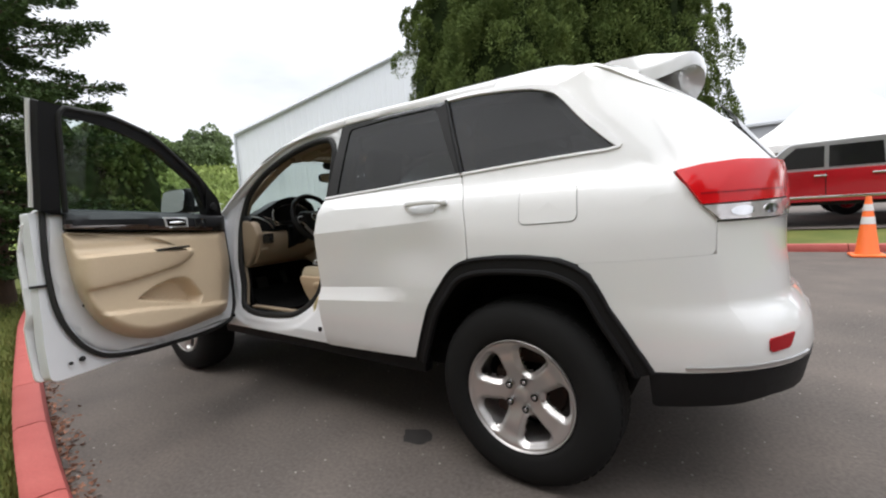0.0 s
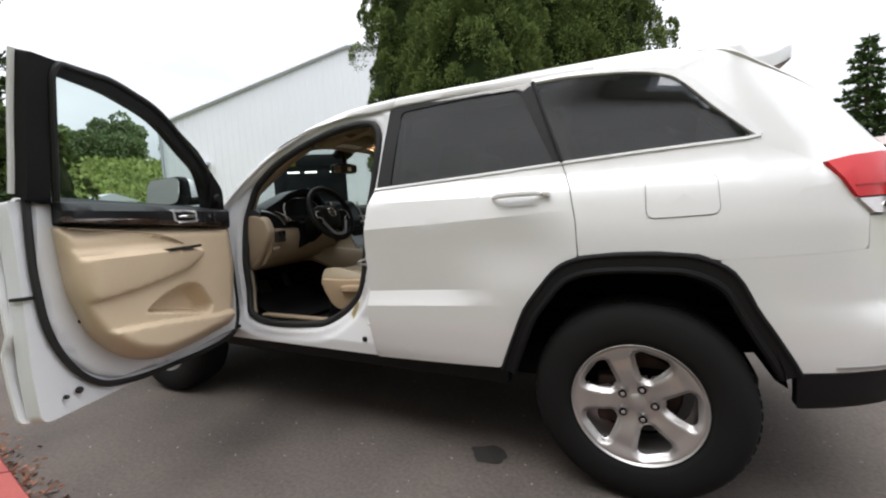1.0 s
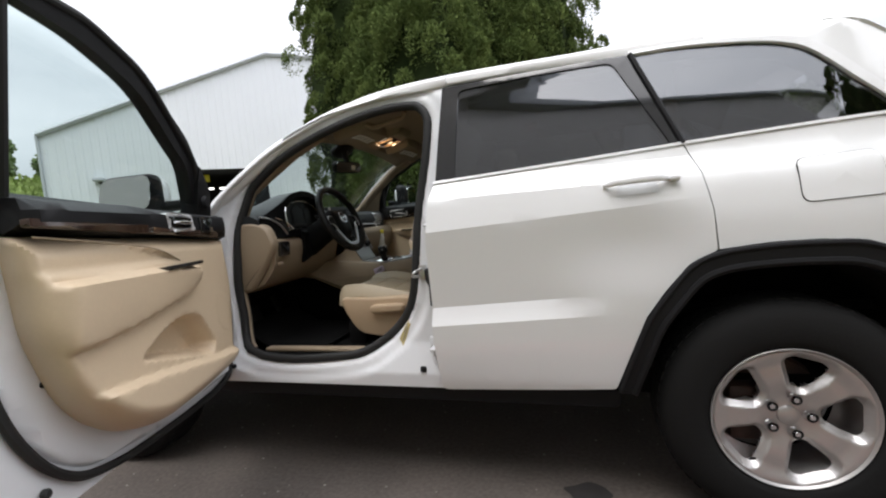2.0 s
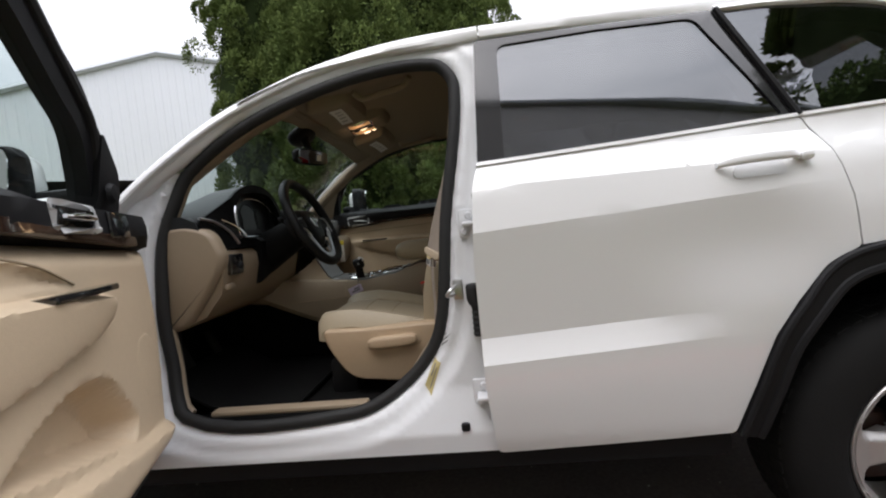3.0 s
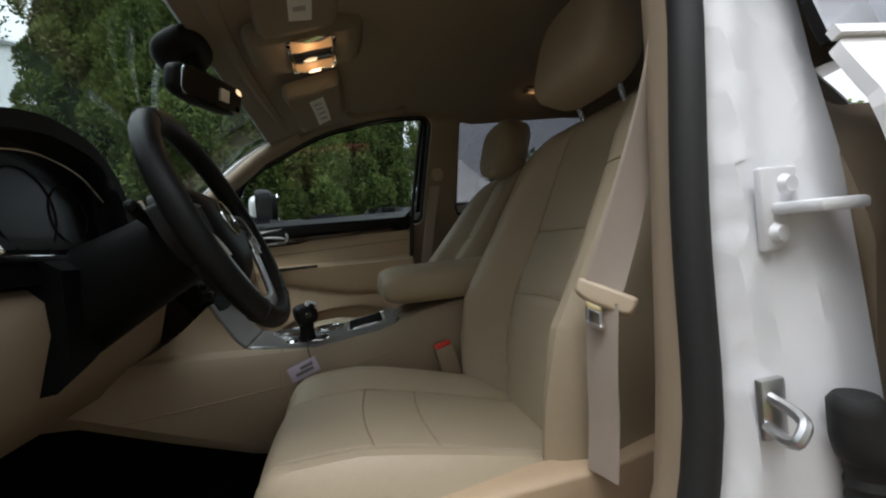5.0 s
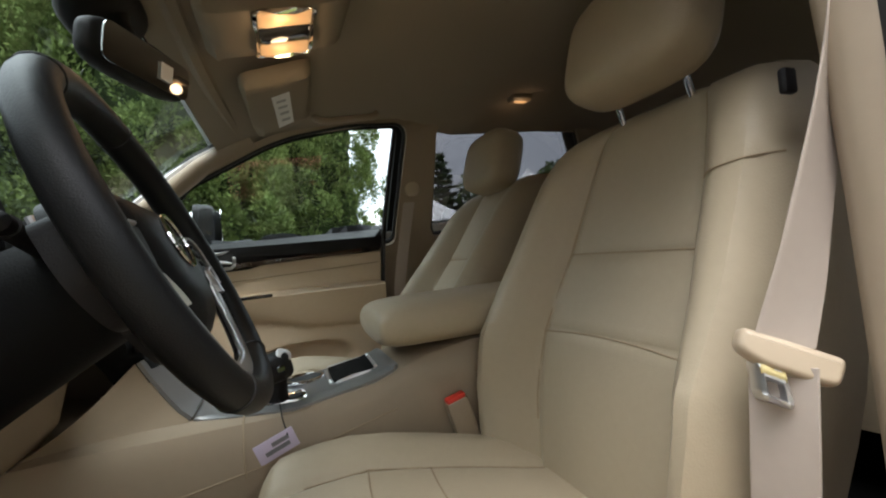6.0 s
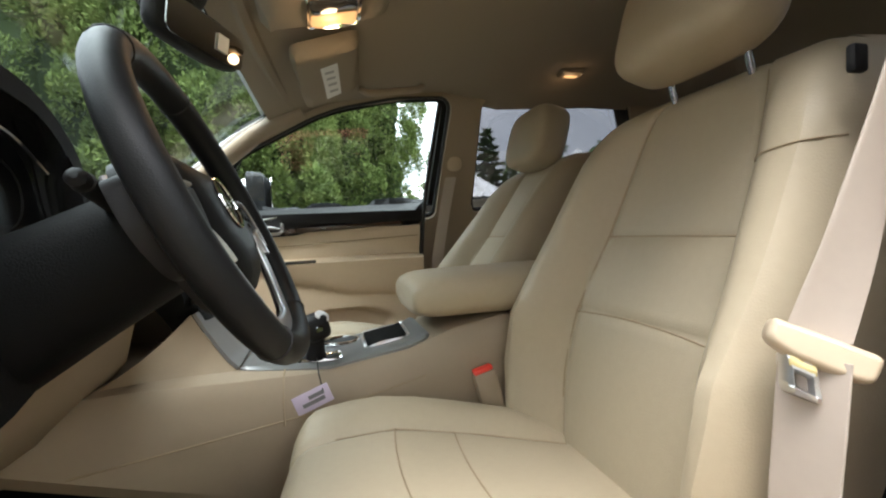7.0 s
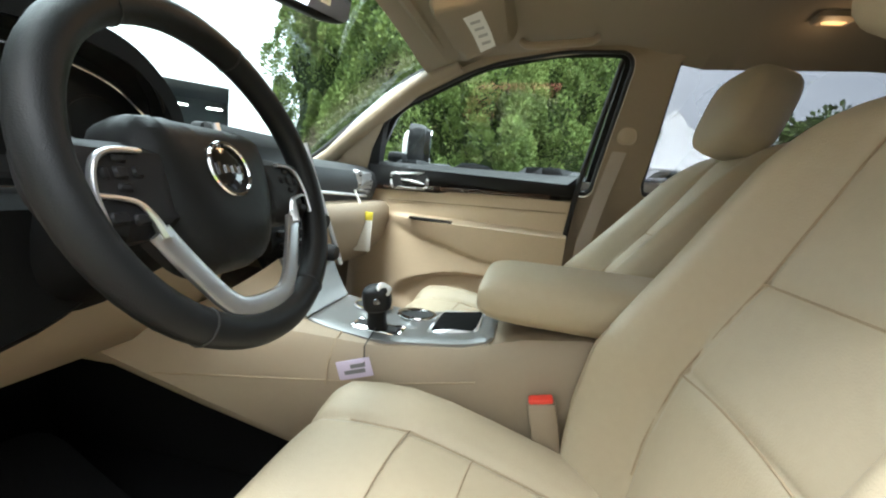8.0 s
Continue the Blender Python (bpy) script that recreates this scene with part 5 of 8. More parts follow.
# switch plate for the lamps
part("light_switch_plate", box((-1.980, -0.664, 1.032), (0.02, 0.078, 0.070), 0.008, Matrix.Rotation(radians(4), 4, "Y")), GLOSS_BLACK, dash, "black light switch plate")
part("light_knob", turned([(0.0005, -0.005), (0.009, -0.005), (0.012, -0.002), (0.013, 0.004)], pose(-1.968, -0.650, 1.028, 0, 0, 90), 20), BLACK, dash)
part("hood_release", box((-2.00, -0.685, 0.960), (0.025, 0.05, 0.022), 0.008), BEIGE, dash)
rows = []
for y in np.linspace(-0.500, -0.225, 12):
    zb = lerp(y, [-0.50, -0.44, -0.34, -0.225], [0.945, 0.960, 1.010, 1.055])
    rows.append([Vector((x, y, z)) for x, z in ((-2.20, 1.12), (-1.992, 1.12), (-1.966, 1.10), (-1.968, zb + 0.015), (-1.985, zb), (-2.20, zb - 0.02))])
part("knee_panel", loft(rows), DASH, dash, "black lower column panel")

# centre stack with screen, knobs and silver edges
stack_o = rounded([(-0.150, 1.235, 0.03), (0.155, 1.235, 0.03), (0.150, 0.945, 0.02), (-0.070, 0.945, 0.02), (-0.085, 1.000, 0.02), (-0.135, 1.050, 0.03)], 0.02, 5)
stack = part("media_console", pillow(stack_o, lambda u, v, dd: Vector((-2.045 + 0.125 * (1.215 - v) / 0.3 + dd, u, v)), 0.03, 0.02, (), 0.04), DASH, car, "black centre stack with touch screen")
part("screen", pillow(rounded([(-0.11, 1.205), (0.115, 1.205), (0.112, 1.085), (-0.107, 1.085)], 0.008, 3), lambda u, v, dd: Vector((-2.012 + 0.125 * (1.215 - v) / 0.3 + dd, u, v)), 0.004, 0.004, (), 0.06), SCREEN, stack, "dark touch screen")
for u0, v0 in ((-0.147, 1.10), (0.150, 0.95)):
    part("stack_edge", tube([(-2.010 + 0.125 * (1.215 - v) / 0.3, lerp(v, [0.95, 1.235], [u0 * 0.97, u0]), v) for v in np.linspace(v0, 1.23, 8)], 0.006, 8), SATIN, stack, "satin silver edge")
for u, v in ((-0.090, 1.075), (0.100, 1.055), (0.100, 0.985)):
    part("knob", turned([(0.0005, -0.018), (0.015, -0.018), (0.019, -0.012), (0.020, 0.004)], pose(-2.005 + 0.125 * (1.215 - v) / 0.3, u, v, 0, 0, 90), 20), BLACK, stack, "round control knob")
for k in range(5):
    for v in (1.04, 1.018):
        part("button", box((-2.010 + 0.125 * (1.215 - v) / 0.3, -0.058 + 0.03 * k, v), (0.012, 0.024, 0.014), 0.003, None, 1), BLACK, stack)
pv = rounded([(0.535, 1.185, 0.01), (0.655, 1.180, 0.01), (0.650, 1.105, 0.01), (0.535, 1.115, 0.01)], 0.01, 3)
pvo = part("air_vent", pillow(pv, lambda u, v, dd: Vector((-2.040 + dd, u, v)), 0.014, 0.008, [widened(pv, -0.012)], 0.03), SATIN, dash, "air vent with satin surround")
for k in range(4):
    part("vent_slat", box((-2.045, 0.595, 1.122 + 0.015 * k), (0.03, 0.10, 0.005), 0.002), BLACK, pvo)
part("dash_bright_line", tube(catmull([(-2.03, 0.14, 1.118), (-2.025, 0.40, 1.108), (-2.03, 0.60, 1.100)], 6), 0.005, 6), SATIN, dash)

# steering wheel
WC, WN = Vector((-1.802, -0.392, 1.155)), Vector((0.917, 0.0, 0.400)).normalized()
WU = (Vector((0, 0, 1)) - WN * WN.z).normalized()
WR = WU.cross(WN)
RIM = 0.173


def on_wheel(a, b, c=0.0):
    """a: to the driver's right, b: up, c: towards the driver."""
    return WC + WR * a + WU * b + WN * c


if WR.y < 0:
    WR = -WR
sw = part("steering_wheel", tube([on_wheel(RIM * math.cos(t), RIM * math.sin(t)) for t in np.linspace(0, 2 * math.pi, 64, endpoint=False)], 0.0175, 14, True), WHEEL_LEATHER, car, "black leather steering wheel")
for t in (radians(62), radians(118), radians(238), radians(302)):
    c, tn = on_wheel(RIM * math.cos(t), RIM * math.sin(t)), (WR * -math.sin(t) + WU * math.cos(t))
    rad = (c - WC).normalized()
    pts = [c + (rad * math.cos(q) + WN * math.sin(q)) * 0.0178 for q in np.linspace(0, 2 * math.pi, 18, endpoint=False)]
    part("rim_seam", tube(pts, 0.0012, 5, True), RUBBER, sw)
pad = rounded([(-0.106, 0.066, 0.05), (0.106, 0.066, 0.05), (0.088, -0.045, 0.05), (0.050, -0.102, 0.04), (-0.050, -0.102, 0.04), (-0.088, -0.045, 0.05)], 0.03, 6)
part("airbag_pad", pillow(pad, lambda u, v, dd: on_wheel(u, v, -0.030 + dd), 0.040, 0.05, (), 0.015), WHEEL_LEATHER, sw, "black airbag cover")
em = [on_wheel(0.029 * math.cos(t), 0.003 + 0.029 * math.sin(t), 0.0115) for t in np.linspace(0, 2 * math.pi, 40, endpoint=False)]
part("emblem_ring", tube(em, 0.0022, 6, True), CHROME, sw, "round chrome emblem ring")
part("emblem_disc", pillow([(0.028 * math.cos(t), 0.003 + 0.028 * math.sin(t)) for t in np.linspace(0, 2 * math.pi, 32, endpoint=False)], lambda u, v, dd: on_wheel(u, v, 0.0085 + dd), 0.0025, 0.02, (), 0.02), GLOSS_BLACK, sw, "dark emblem disc")
for k, w in enumerate((0.007, 0.009, 0.009, 0.009)):
    bm = box((0, 0, 0), (w * 0.5, 0.008 if k else 0.013, 0.002), 0)
    fr = Matrix((WR, WU, WN)).transposed().to_4x4()
    part("emblem_bar", moved(bm, Matrix.Translation(on_wheel(-0.0165 + 0.011 * k, 0.003, 0.0120)) @ fr), CHROME, sw)
for sgn in (-1, 1):
    sp = rounded([(0.06, 0.030, 0.01), (0.172, 0.026, 0.01), (0.176, -0.020, 0.02), (0.150, -0.058, 0.02), (0.110, -0.060, 0.015), (0.07, -0.055, 0.02)], 0.02, 5)
    spo = part("spoke", pillow([(u * sgn, v) for u, v in sp], lambda u, v, dd: on_wheel(u, v, -0.012 + dd), 0.014, 0.012, (), 0.03), BLACK, sw, "black switch spoke")
    rimline = [on_wheel(u * sgn, v, 0.004) for u, v in catmull([(0.100, 0.016), (0.128, 0.014), (0.143, 0.004), (0.151, -0.020), (0.150, -0.050)], 6)]
    bezel = part("spoke_bezel", tube(rimline, 0.0038, 8, flat=0.7), SATIN, spo, "satin silver bezel")
    bar = catmull([(0.150, -0.024), (0.132, -0.026), (0.116, -0.031), (0.108, -0.044), (0.102, -0.062)], 5)
    part("bezel_bar", tube([on_wheel(u * sgn, v, 0.004) for u, v in bar], [0.0036 + 0.0040 * ease(n / (len(bar) - 1), 0.4, 1.0) for n in range(len(bar))], 8, flat=0.6), SATIN, bezel)
    fr = Matrix((WR, WU, WN)).transposed().to_4x4()
    for (u, v, a, b) in ((0.122, -0.004, 0.012, 0.011), (0.106, -0.003, 0.010, 0.010), (0.136, -0.005, 0.008, 0.011), (0.120, 0.008, 0.013, 0.007), (0.122, -0.017, 0.013, 0.007), (0.136, -0.042, 0.016, 0.010), (0.116, -0.044, 0.016, 0.010)):
        part("spoke_button", moved(box((0, 0, 0), (a, b, 0.005), 0.002, None, 1), Matrix.Translation(on_wheel(u * sgn, v, 0.002)) @ fr), BLACK, spo)
u_line = [(0.104, -0.056), (0.091, -0.079), (0.073, -0.106), (0.056, -0.129), (0.038, -0.143), (0.018, -0.147), (-0.018, -0.147), (-0.038, -0.143), (-0.056, -0.129), (-0.073, -0.106), (-0.091, -0.079), (-0.104, -0.056)]
rows = []
mid = [np.array(p) for p in catmull(u_line, 5)]
for i, p in enumerate(mid):
    t = mid[min(i + 1, len(mid) - 1)] - mid[max(i - 1, 0)]
    n2 = np.array([-t[1], t[0]]) / np.linalg.norm(t)
    across = (WR * n2[0] + WU * n2[1]).normalized()
    rows.append(ring(on_wheel(p[0], p[1], 0.001), across, WN, 0.0120, 0.0040, 16, 3.4))
part("lower_spoke", loft(rows), SATIN, sw, "satin silver lower spoke")
part("spoke_bridge", tube([on_wheel(-0.03, -0.146, -0.006), on_wheel(-0.028, -0.168, -0.004)], 0.010, 8), BLACK, sw)
part("spoke_bridge", tube([on_wheel(0.03, -0.146, -0.006), on_wheel(0.028, -0.168, -0.004)], 0.010, 8), BLACK, sw)
part("steering_column", loft([ring(WC + WN * -c + WU * dz, WR, WU, r, r * 0.95, 24, 2.6) for c, r, dz in ((0.025, 0.055, 0), (0.06, 0.062, -0.003), (0.16, 0.07, -0.01), (0.27, 0.085, -0.015))]), DASH, car, "black column shroud")
for sgn in (-1, 1):
    st = tube([on_wheel(0.05 * sgn, 0.035, -0.07), on_wheel(0.09 * sgn, 0.042, -0.066), on_wheel(0.128 * sgn, 0.047, -0.058), on_wheel(0.132 * sgn, 0.048, -0.057)], [0.010, 0.008, 0.008, 0.003], 10)
    so = part("column_stalk", st, BLACK, car, "black column stalk")
    part("stalk_band", tube([on_wheel(0.112 * sgn, 0.045, -0.061), on_wheel(0.116 * sgn, 0.0455, -0.060)], 0.0092, 10), RUBBER, so)

# centre console
CX = 0.0
rows = []
for x, wl, wr, zt, zb in ((-2.42, 0.36, 0.25, 0.92, 0.85), (-2.25, 0.33, 0.21, 0.925, 0.845), (-2.10, 0.275, 0.170, 0.922, 0.818), (-1.98, 0.220, 0.145, 0.908, 0.745), (-1.85, 0.160, 0.130, 0.886, 0.67), (-1.70, 0.128, 0.126, 0.874, 0.62), (-1.55, 0.120, 0.122, 0.894, 0.56), (-1.45, 0.118, 0.120, 0.928, 0.55), (-1.35, 0.118, 0.120, 0.944, 0.55), (-1.05, 0.118, 0.120, 0.944, 0.55), (-1.02, 0.11, 0.11, 0.92, 0.56)):
    rows.append([Vector((x, CX + y, z)) for y, z in ((-wl + 0.075, zb - 0.012), (-wl + 0.012, zb + 0.004), (-wl - 0.006, zb + 0.03), (-wl - 0.004, max(zt - 0.10, zb + 0.04)), (-wl + 0.002, zt - 0.03), (-wl + 0.022, zt - 0.004), (-wl + 0.045, zt), (wr - 0.045, zt), (wr - 0.022, zt - 0.004), (wr, zt - 0.03), (wr + 0.004, max(zt - 0.10, zb + 0.04)), (wr, zb))])
console = part("centre_console", loft(rows), BEIGE, car, "beige centre console")
part("console_carpet", box((-1.75, CX, 0.66), (1.40, 0.21, 0.26), 0.02), CARPET, console)
plate = rounded([(-1.856, CX - 0.086, 0.006), (-1.79, CX - 0.100, 0.03), (-1.50, CX - 0.092, 0.02), (-1.50, CX + 0.110, 0.02), (-1.79, CX + 0.108, 0.03), (-1.856, CX + 0.100, 0.006)], 0.02, 5)


def c_top(x):
    return lerp(x, [-2.06, -1.95, -1.85, -1.70, -1.55, -1.45, -1.35], [0.916, 0.902, 0.886, 0.874, 0.894, 0.928, 0.944])


part("console_plate", pillow(plate, lambda u, v, dd: Vector((u, v, c_top(u) + 0.002 + dd)), 0.004, 0.004, (), 0.03), PLATE_GREY, console, "satin grey console plate")
tray = rounded([(-1.630, CX - 0.048, 0.012), (-1.532, CX - 0.040, 0.012), (-1.528, CX + 0.10, 0.015), (-1.630, CX + 0.09, 0.015)], 0.015, 4)
part("tray_rim", pillow(tray, lambda u, v, dd: Vector((u, v, c_top(u) + 0.006 + dd)), 0.006, 0.005, [widened(tray, -0.008)], 0.03), SATIN, console)
# flat near-black sheet inside the rim, for the shade of a deep tray
part("tray_shade", panel(widened(tray, -0.008), lambda u, v: Vector((u, v, c_top(u) + 0.0095)), 0.002, (), 0.05, 0.05), WELL, console, "dark open tray, its shaded depth a flat sheet")
for k in range(2):
    cx2, cy2 = -1.775 + 0.10 * k, CX + 0.055
    part("cup_holder_ring", tube([(cx2 + 0.04 * math.cos(t), cy2 + 0.034 * math.sin(t), c_top(cx2) + 0.010) for t in np.linspace(0, 2 * math.pi, 28, endpoint=False)], 0.004, 6, True), CHROME, console, "chrome cup holder ring")
    part("cup_well", panel([(cx2 + 0.037 * math.cos(t), cy2 + 0.031 * math.sin(t)) for t in np.linspace(0, 2 * math.pi, 24, endpoint=False)], lambda u, v: Vector((u, v, c_top(u) + 0.0095)), 0.002, (), 0.05, 0.05), RUBBER, console)
sg = rounded([(-1.775, CX - 0.075, 0.008), (-1.675, CX - 0.072, 0.008), (-1.675, CX - 0.026, 0.008), (-1.775, CX - 0.028, 0.008)], 0.008, 3)
part("shift_gate", pillow(sg, lambda u, v, dd: Vector((u, v, c_top(u) + 0.006 + dd)), 0.006, 0.005, [widened(sg, -0.008)], 0.03), CHROME, console, "chrome shift gate")
part("shift_slot", panel(widened(sg, -0.008), lambda u, v: Vector((u, v, c_top(u) + 0.0090)), 0.002, (), 0.05, 0.05), RUBBER, console)
SY = CX - 0.052
sh = part("gear_lever", loft([ring((-1.725, SY, 0.874), (1, 0, 0), (0, 1, 0), 0.022, 0.018, 20, 3), ring((-1.723, SY - 0.014, 0.905), (1, 0, 0), (0, 1, 0), 0.017, 0.014, 20, 3), ring((-1.722, SY - 0.024, 0.935), (1, 0, 0), (0, 1, 0), 0.017, 0.014, 20, 3)]), BLACK, car, "black gear lever with chrome-faced knob")
kf = pose(-1.722, SY - 0.026, 0.950, 0, -12, 14)
part("knob", moved(puff((0, 0, 0), (0.026, 0.029, 0.025), 3.6), kf), BLACK, sh, "black knob")
part("knob_cap", moved(puff((0, 0, 0), (0.014, 0.0135, 0.004), 2.8), kf @ pose(0.016, -0.014, 0.0185, 32, 36, 0)), SILVER, sh, "satin silver knob face")
part("knob_button", moved(box((0, 0, 0), (0.016, 0.006, 0.012), 0.003, None, 1), kf @ pose(0.002, -0.029, 0.0)), GLOSS_BLACK, sh)
# armrest lid
rows = []
for x, k in ((-1.536, 0.42), (-1.533, 0.60), (-1.527, 0.75), (-1.515, 0.87), (-1.497, 0.95), (-1.465, 0.99), (-1.42, 1.0), (-1.30, 1.03), (-1.08, 1.03), (-1.05, 0.9)):
    rows.append(ring((x, CX, 0.988), (0, 1, 0), (0, 0, 1), 0.120 * (0.8 + 0.2 * k), 0.048 * k, 28, 3.2))
part("armrest_lid", loft(rows), SEAT, console, "padded beige armrest lid")
part("console_seam", tube([(-1.778, CX - 0.151, 0.80), (-1.778, CX - 0.149, 0.84), (-1.778, CX - 0.122, 0.876), (-1.778, CX - 0.10, 0.882)], 0.0018, 5), STITCH, console)
part("console_seam", tube(catmull([(-2.04, CX - 0.253, 0.815), (-1.92, CX - 0.197, 0.808), (-1.78, CX - 0.150, 0.808), (-1.66, CX - 0.132, 0.818), (-1.52, CX - 0.125, 0.845)], 6), 0.0018, 5), STITCH, console)

# the plate's front leaf curves up to the stack, with a beige cheek beside it
FOOT_X, FOOT_Z, FOOT_Y = [-1.860, -1.876, -1.894, -1.914, -1.930], [0.891, 0.906, 0.930, 0.962, 0.995], [-0.087, -0.082, -0.074, -0.070, -0.072]
rows, cheek = [], []
for f in np.linspace(0, 1, 13):
    k = [0, 0.25, 0.5, 0.75, 1]
    x, z, yl = lerp(f, k, FOOT_X), lerp(f, k, FOOT_Z), lerp(f, k, FOOT_Y)
    rows.append([Vector((x, CX + y, z - 0.003 * (1 - (y / 0.12) ** 2))) for y in np.linspace(yl, 0.100 + 0.03 * f, 12)])
    a = Vector((x - 0.006, CX + yl + 0.006, z - 0.004))
    b = Vector((lerp(f, k, [-1.852, -1.900, -1.955, -2.000, -2.045]), CX - lerp(f, k, [0.118, 0.140, 0.168, 0.196, 0.220]), lerp(f, k, [0.862, 0.872, 0.882, 0.892, 0.900])))
    cheek.append([a.lerp(b, q) - Vector((0, 0, 0.012 * math.sin(math.pi * q) * f)) for q in np.linspace(0, 1, 9)])
bm = strip_mesh(rows)
bmesh.ops.recalc_face_normals(bm, faces=bm.faces[:])
part("stack_foot_trim", shell(bm, 0.006), PLATE_GREY, console, "satin grey trim curving up to the centre stack")
bm = strip_mesh(cheek)
bmesh.ops.recalc_face_normals(bm, faces=bm.faces[:])
part("console_cheek", shell(bm, 0.006), BEIGE, console, "beige cheek beside the centre stack")
part("plate_joint", tube([(-1.858, CX - 0.086, 0.8925), (-1.858, CX + 0.098, 0.8925)], 0.0018, 6), RUBBER, console)


# ---- seats ----
def seat_parts(cy, dx, dz, name, label, rake=0.0):
    """Cushion, side valance, backrest with bolsters and seams, and a headrest on two posts."""
    w = np.array(sorted({*np.linspace(-1, 1, 33), *[a * b for a in (-1, 1) for b in np.linspace(0.44, 0.64, 13)]}))

    def cush(x, k, lift=0.0):
        half = lerp(x, [-1.77, -1.70, -1.55, -1.20], [0.232, 0.242, 0.245, 0.226])
        z = lerp(x, [-1.775, -1.765, -1.745, -1.70, -1.60, -1.45, -1.20], [0.758, 0.782, 0.796, 0.802, 0.803, 0.768, 0.700])
        b = 0.026 * ease(abs(k), 0.52, 0.80) - 0.055 * max(0, (abs(k) - 0.86) / 0.14) ** 2.2
        g = -0.006 * math.exp(-((abs(k) - 0.56) / 0.03) ** 2)
        return Vector((x + dx - rake + 0.028 * abs(k) ** 2.5 * ease(-x, 1.58, 1.77), cy + half * k, z + dz + b + g + lift))

    rows = []
    for x in (-1.775, -1.770, -1.76, -1.745, -1.72, -1.68, -1.62, -1.55, -1.48, -1.40, -1.30, -1.20):
        topline = [cush(x, k) for k in w]
        half = (topline[-1].y - topline[0].y) / 2
        lowz = min(topline[0].z, topline[-1].z) - 0.012
        rows.append([*topline, Vector((max(x + 0.01, -1.700) + dx - rake, cy + half * 0.97, lowz)), Vector((max(x + 0.01, -1.700) + dx - rake, cy - half * 0.97, lowz))])
    seat = part(name, loft(rows), SEAT, car, label)
    for k in (-0.56, 0.56):
        part("seam", tube([cush(x, k, 0.0005) for x in np.linspace(-1.70, -1.26, 14)], 0.0012, 5), STITCH, seat)
    for x in (-1.60, -1.50):
        part("seam", tube([cush(x - 0.012 * (1 - (k / 0.56) ** 2), k, 0.001) for k in np.linspace(-0.56, 0.56, 14)], 0.0012, 5), STITCH, seat)

    def seam_at(z):
        return lerp(z, [0.80, 0.96, 1.09, 1.32], [0.60, 0.57, 0.51, 0.47])

    def back(z, k, out=0.0):
        ks = seam_at(z)
        half = lerp(z, [0.74, 0.90, 1.05, 1.20, 1.28, 1.312, 1.335], [0.240, 0.262, 0.262, 0.245, 0.228, 0.212, 0.180])
        x0 = lerp(z, [0.74, 0.85, 0.96, 1.09, 1.20, 1.28, 1.315, 1.335], [-1.290, -1.276, -1.245, -1.186, -1.142, -1.112, -1.096, -1.070])
        bol = lerp(z, [0.74, 0.95, 1.10, 1.25, 1.30, 1.335], [0.085, 0.100, 0.078, 0.055, 0.030, 0.0]) * ease(abs(k), ks - 0.05, ks + 0.27)
        rnd = 0.075 * max(0, (abs(k) - 0.84) / 0.16) ** 2.2
        g = 0.008 * math.exp(-((abs(k) - ks) / 0.03) ** 2) + (0.004 * math.exp(-((z - 1.094) / 0.006) ** 2) + 0.004 * math.exp(-((z - 0.965) / 0.006) ** 2)) * (abs(k) < ks)
        return Vector((x0 - bol + rnd + g - out + dx - rake * (1.335 - z) / 0.578, cy + half * k, z + dz))

    rows = []
    for z in (0.66, 0.70, 0.74, 0.80, 0.86, 0.92, 0.945, 0.957, 0.961, 0.965, 0.969, 0.973, 0.985, 1.04, 1.075, 1.086, 1.090, 1.094, 1.098, 1.102, 1.112, 1.15, 1.20, 1.24, 1.27, 1.29, 1.305, 1.318, 1.328, 1.335):
        fr = [back(z, k) for k in w]
        half = (fr[-1].y - fr[0].y) / 2
        xb = lerp(z, [0.74, 1.20, 1.30, 1.335], [-1.13, -1.00, -0.98, -1.03]) + dx - rake * (1.335 - z) / 0.578
        rows.append([*fr, Vector((xb - 0.02, cy + half * 0.96, z + dz)), Vector((xb, cy + half * 0.7, z + dz)), Vector((xb, cy - half * 0.7, z + dz)), Vector((xb - 0.02, cy - half * 0.96, z + dz))])
    bk = part("backrest", loft(rows), SEAT, seat, "padded beige backrest")
    for sg in (-1, 1):
        part("seam", tube([back(z, sg * seam_at(z), 0.0008) for z in np.linspace(0.80, 1.32, 24)], 0.0013, 5), STITCH, bk)
    for z, bow in ((1.094, 0.0), (0.965, -0.008)):
        part("seam", tube([back(z + bow * q * q, q * seam_at(z), 0.0008) for q in np.linspace(-1, 1, 12)], 0.0014, 5), STITCH, bk)
    if cy < 0:
        part("seam", tube([back(1.185 + 0.012 * q, -(0.60 + 0.36 * q), 0.0008) for q in np.linspace(0, 1, 10)], 0.0013, 5), STITCH, bk)
    tilt = Matrix.Rotation(radians(16), 4, "Y")
    hr = part("headrest", puff((-1.110 + dx, cy, 1.450 + dz - 0.27 * rake), (0.062, 0.134, 0.100), 3.8, 32, tilt), SEAT, seat, "padded beige headrest")
    for k in (-0.07, 0.07):
        part("headrest_post", tube([(-1.075 + dx, cy + k, 1.30 + dz), (-1.100 + dx, cy + k, 1.39 + dz)], 0.006, 10), CHROME, hr, "chrome post")
    sgn = -1 if cy < 0 else 1
    val = rounded([(-1.730, 0.772, 0.05), (-1.56, 0.768, 0.03), (-1.30, 0.775, 0.03), (-1.17, 0.80, 0.03), (-1.16, 0.64, 0.05), (-1.20, 0.570, 0.05), (-1.42, 0.568, 0.06), (-1.640, 0.592, 0.06), (-1.708, 0.70, 0.05)], 0.04, 6)
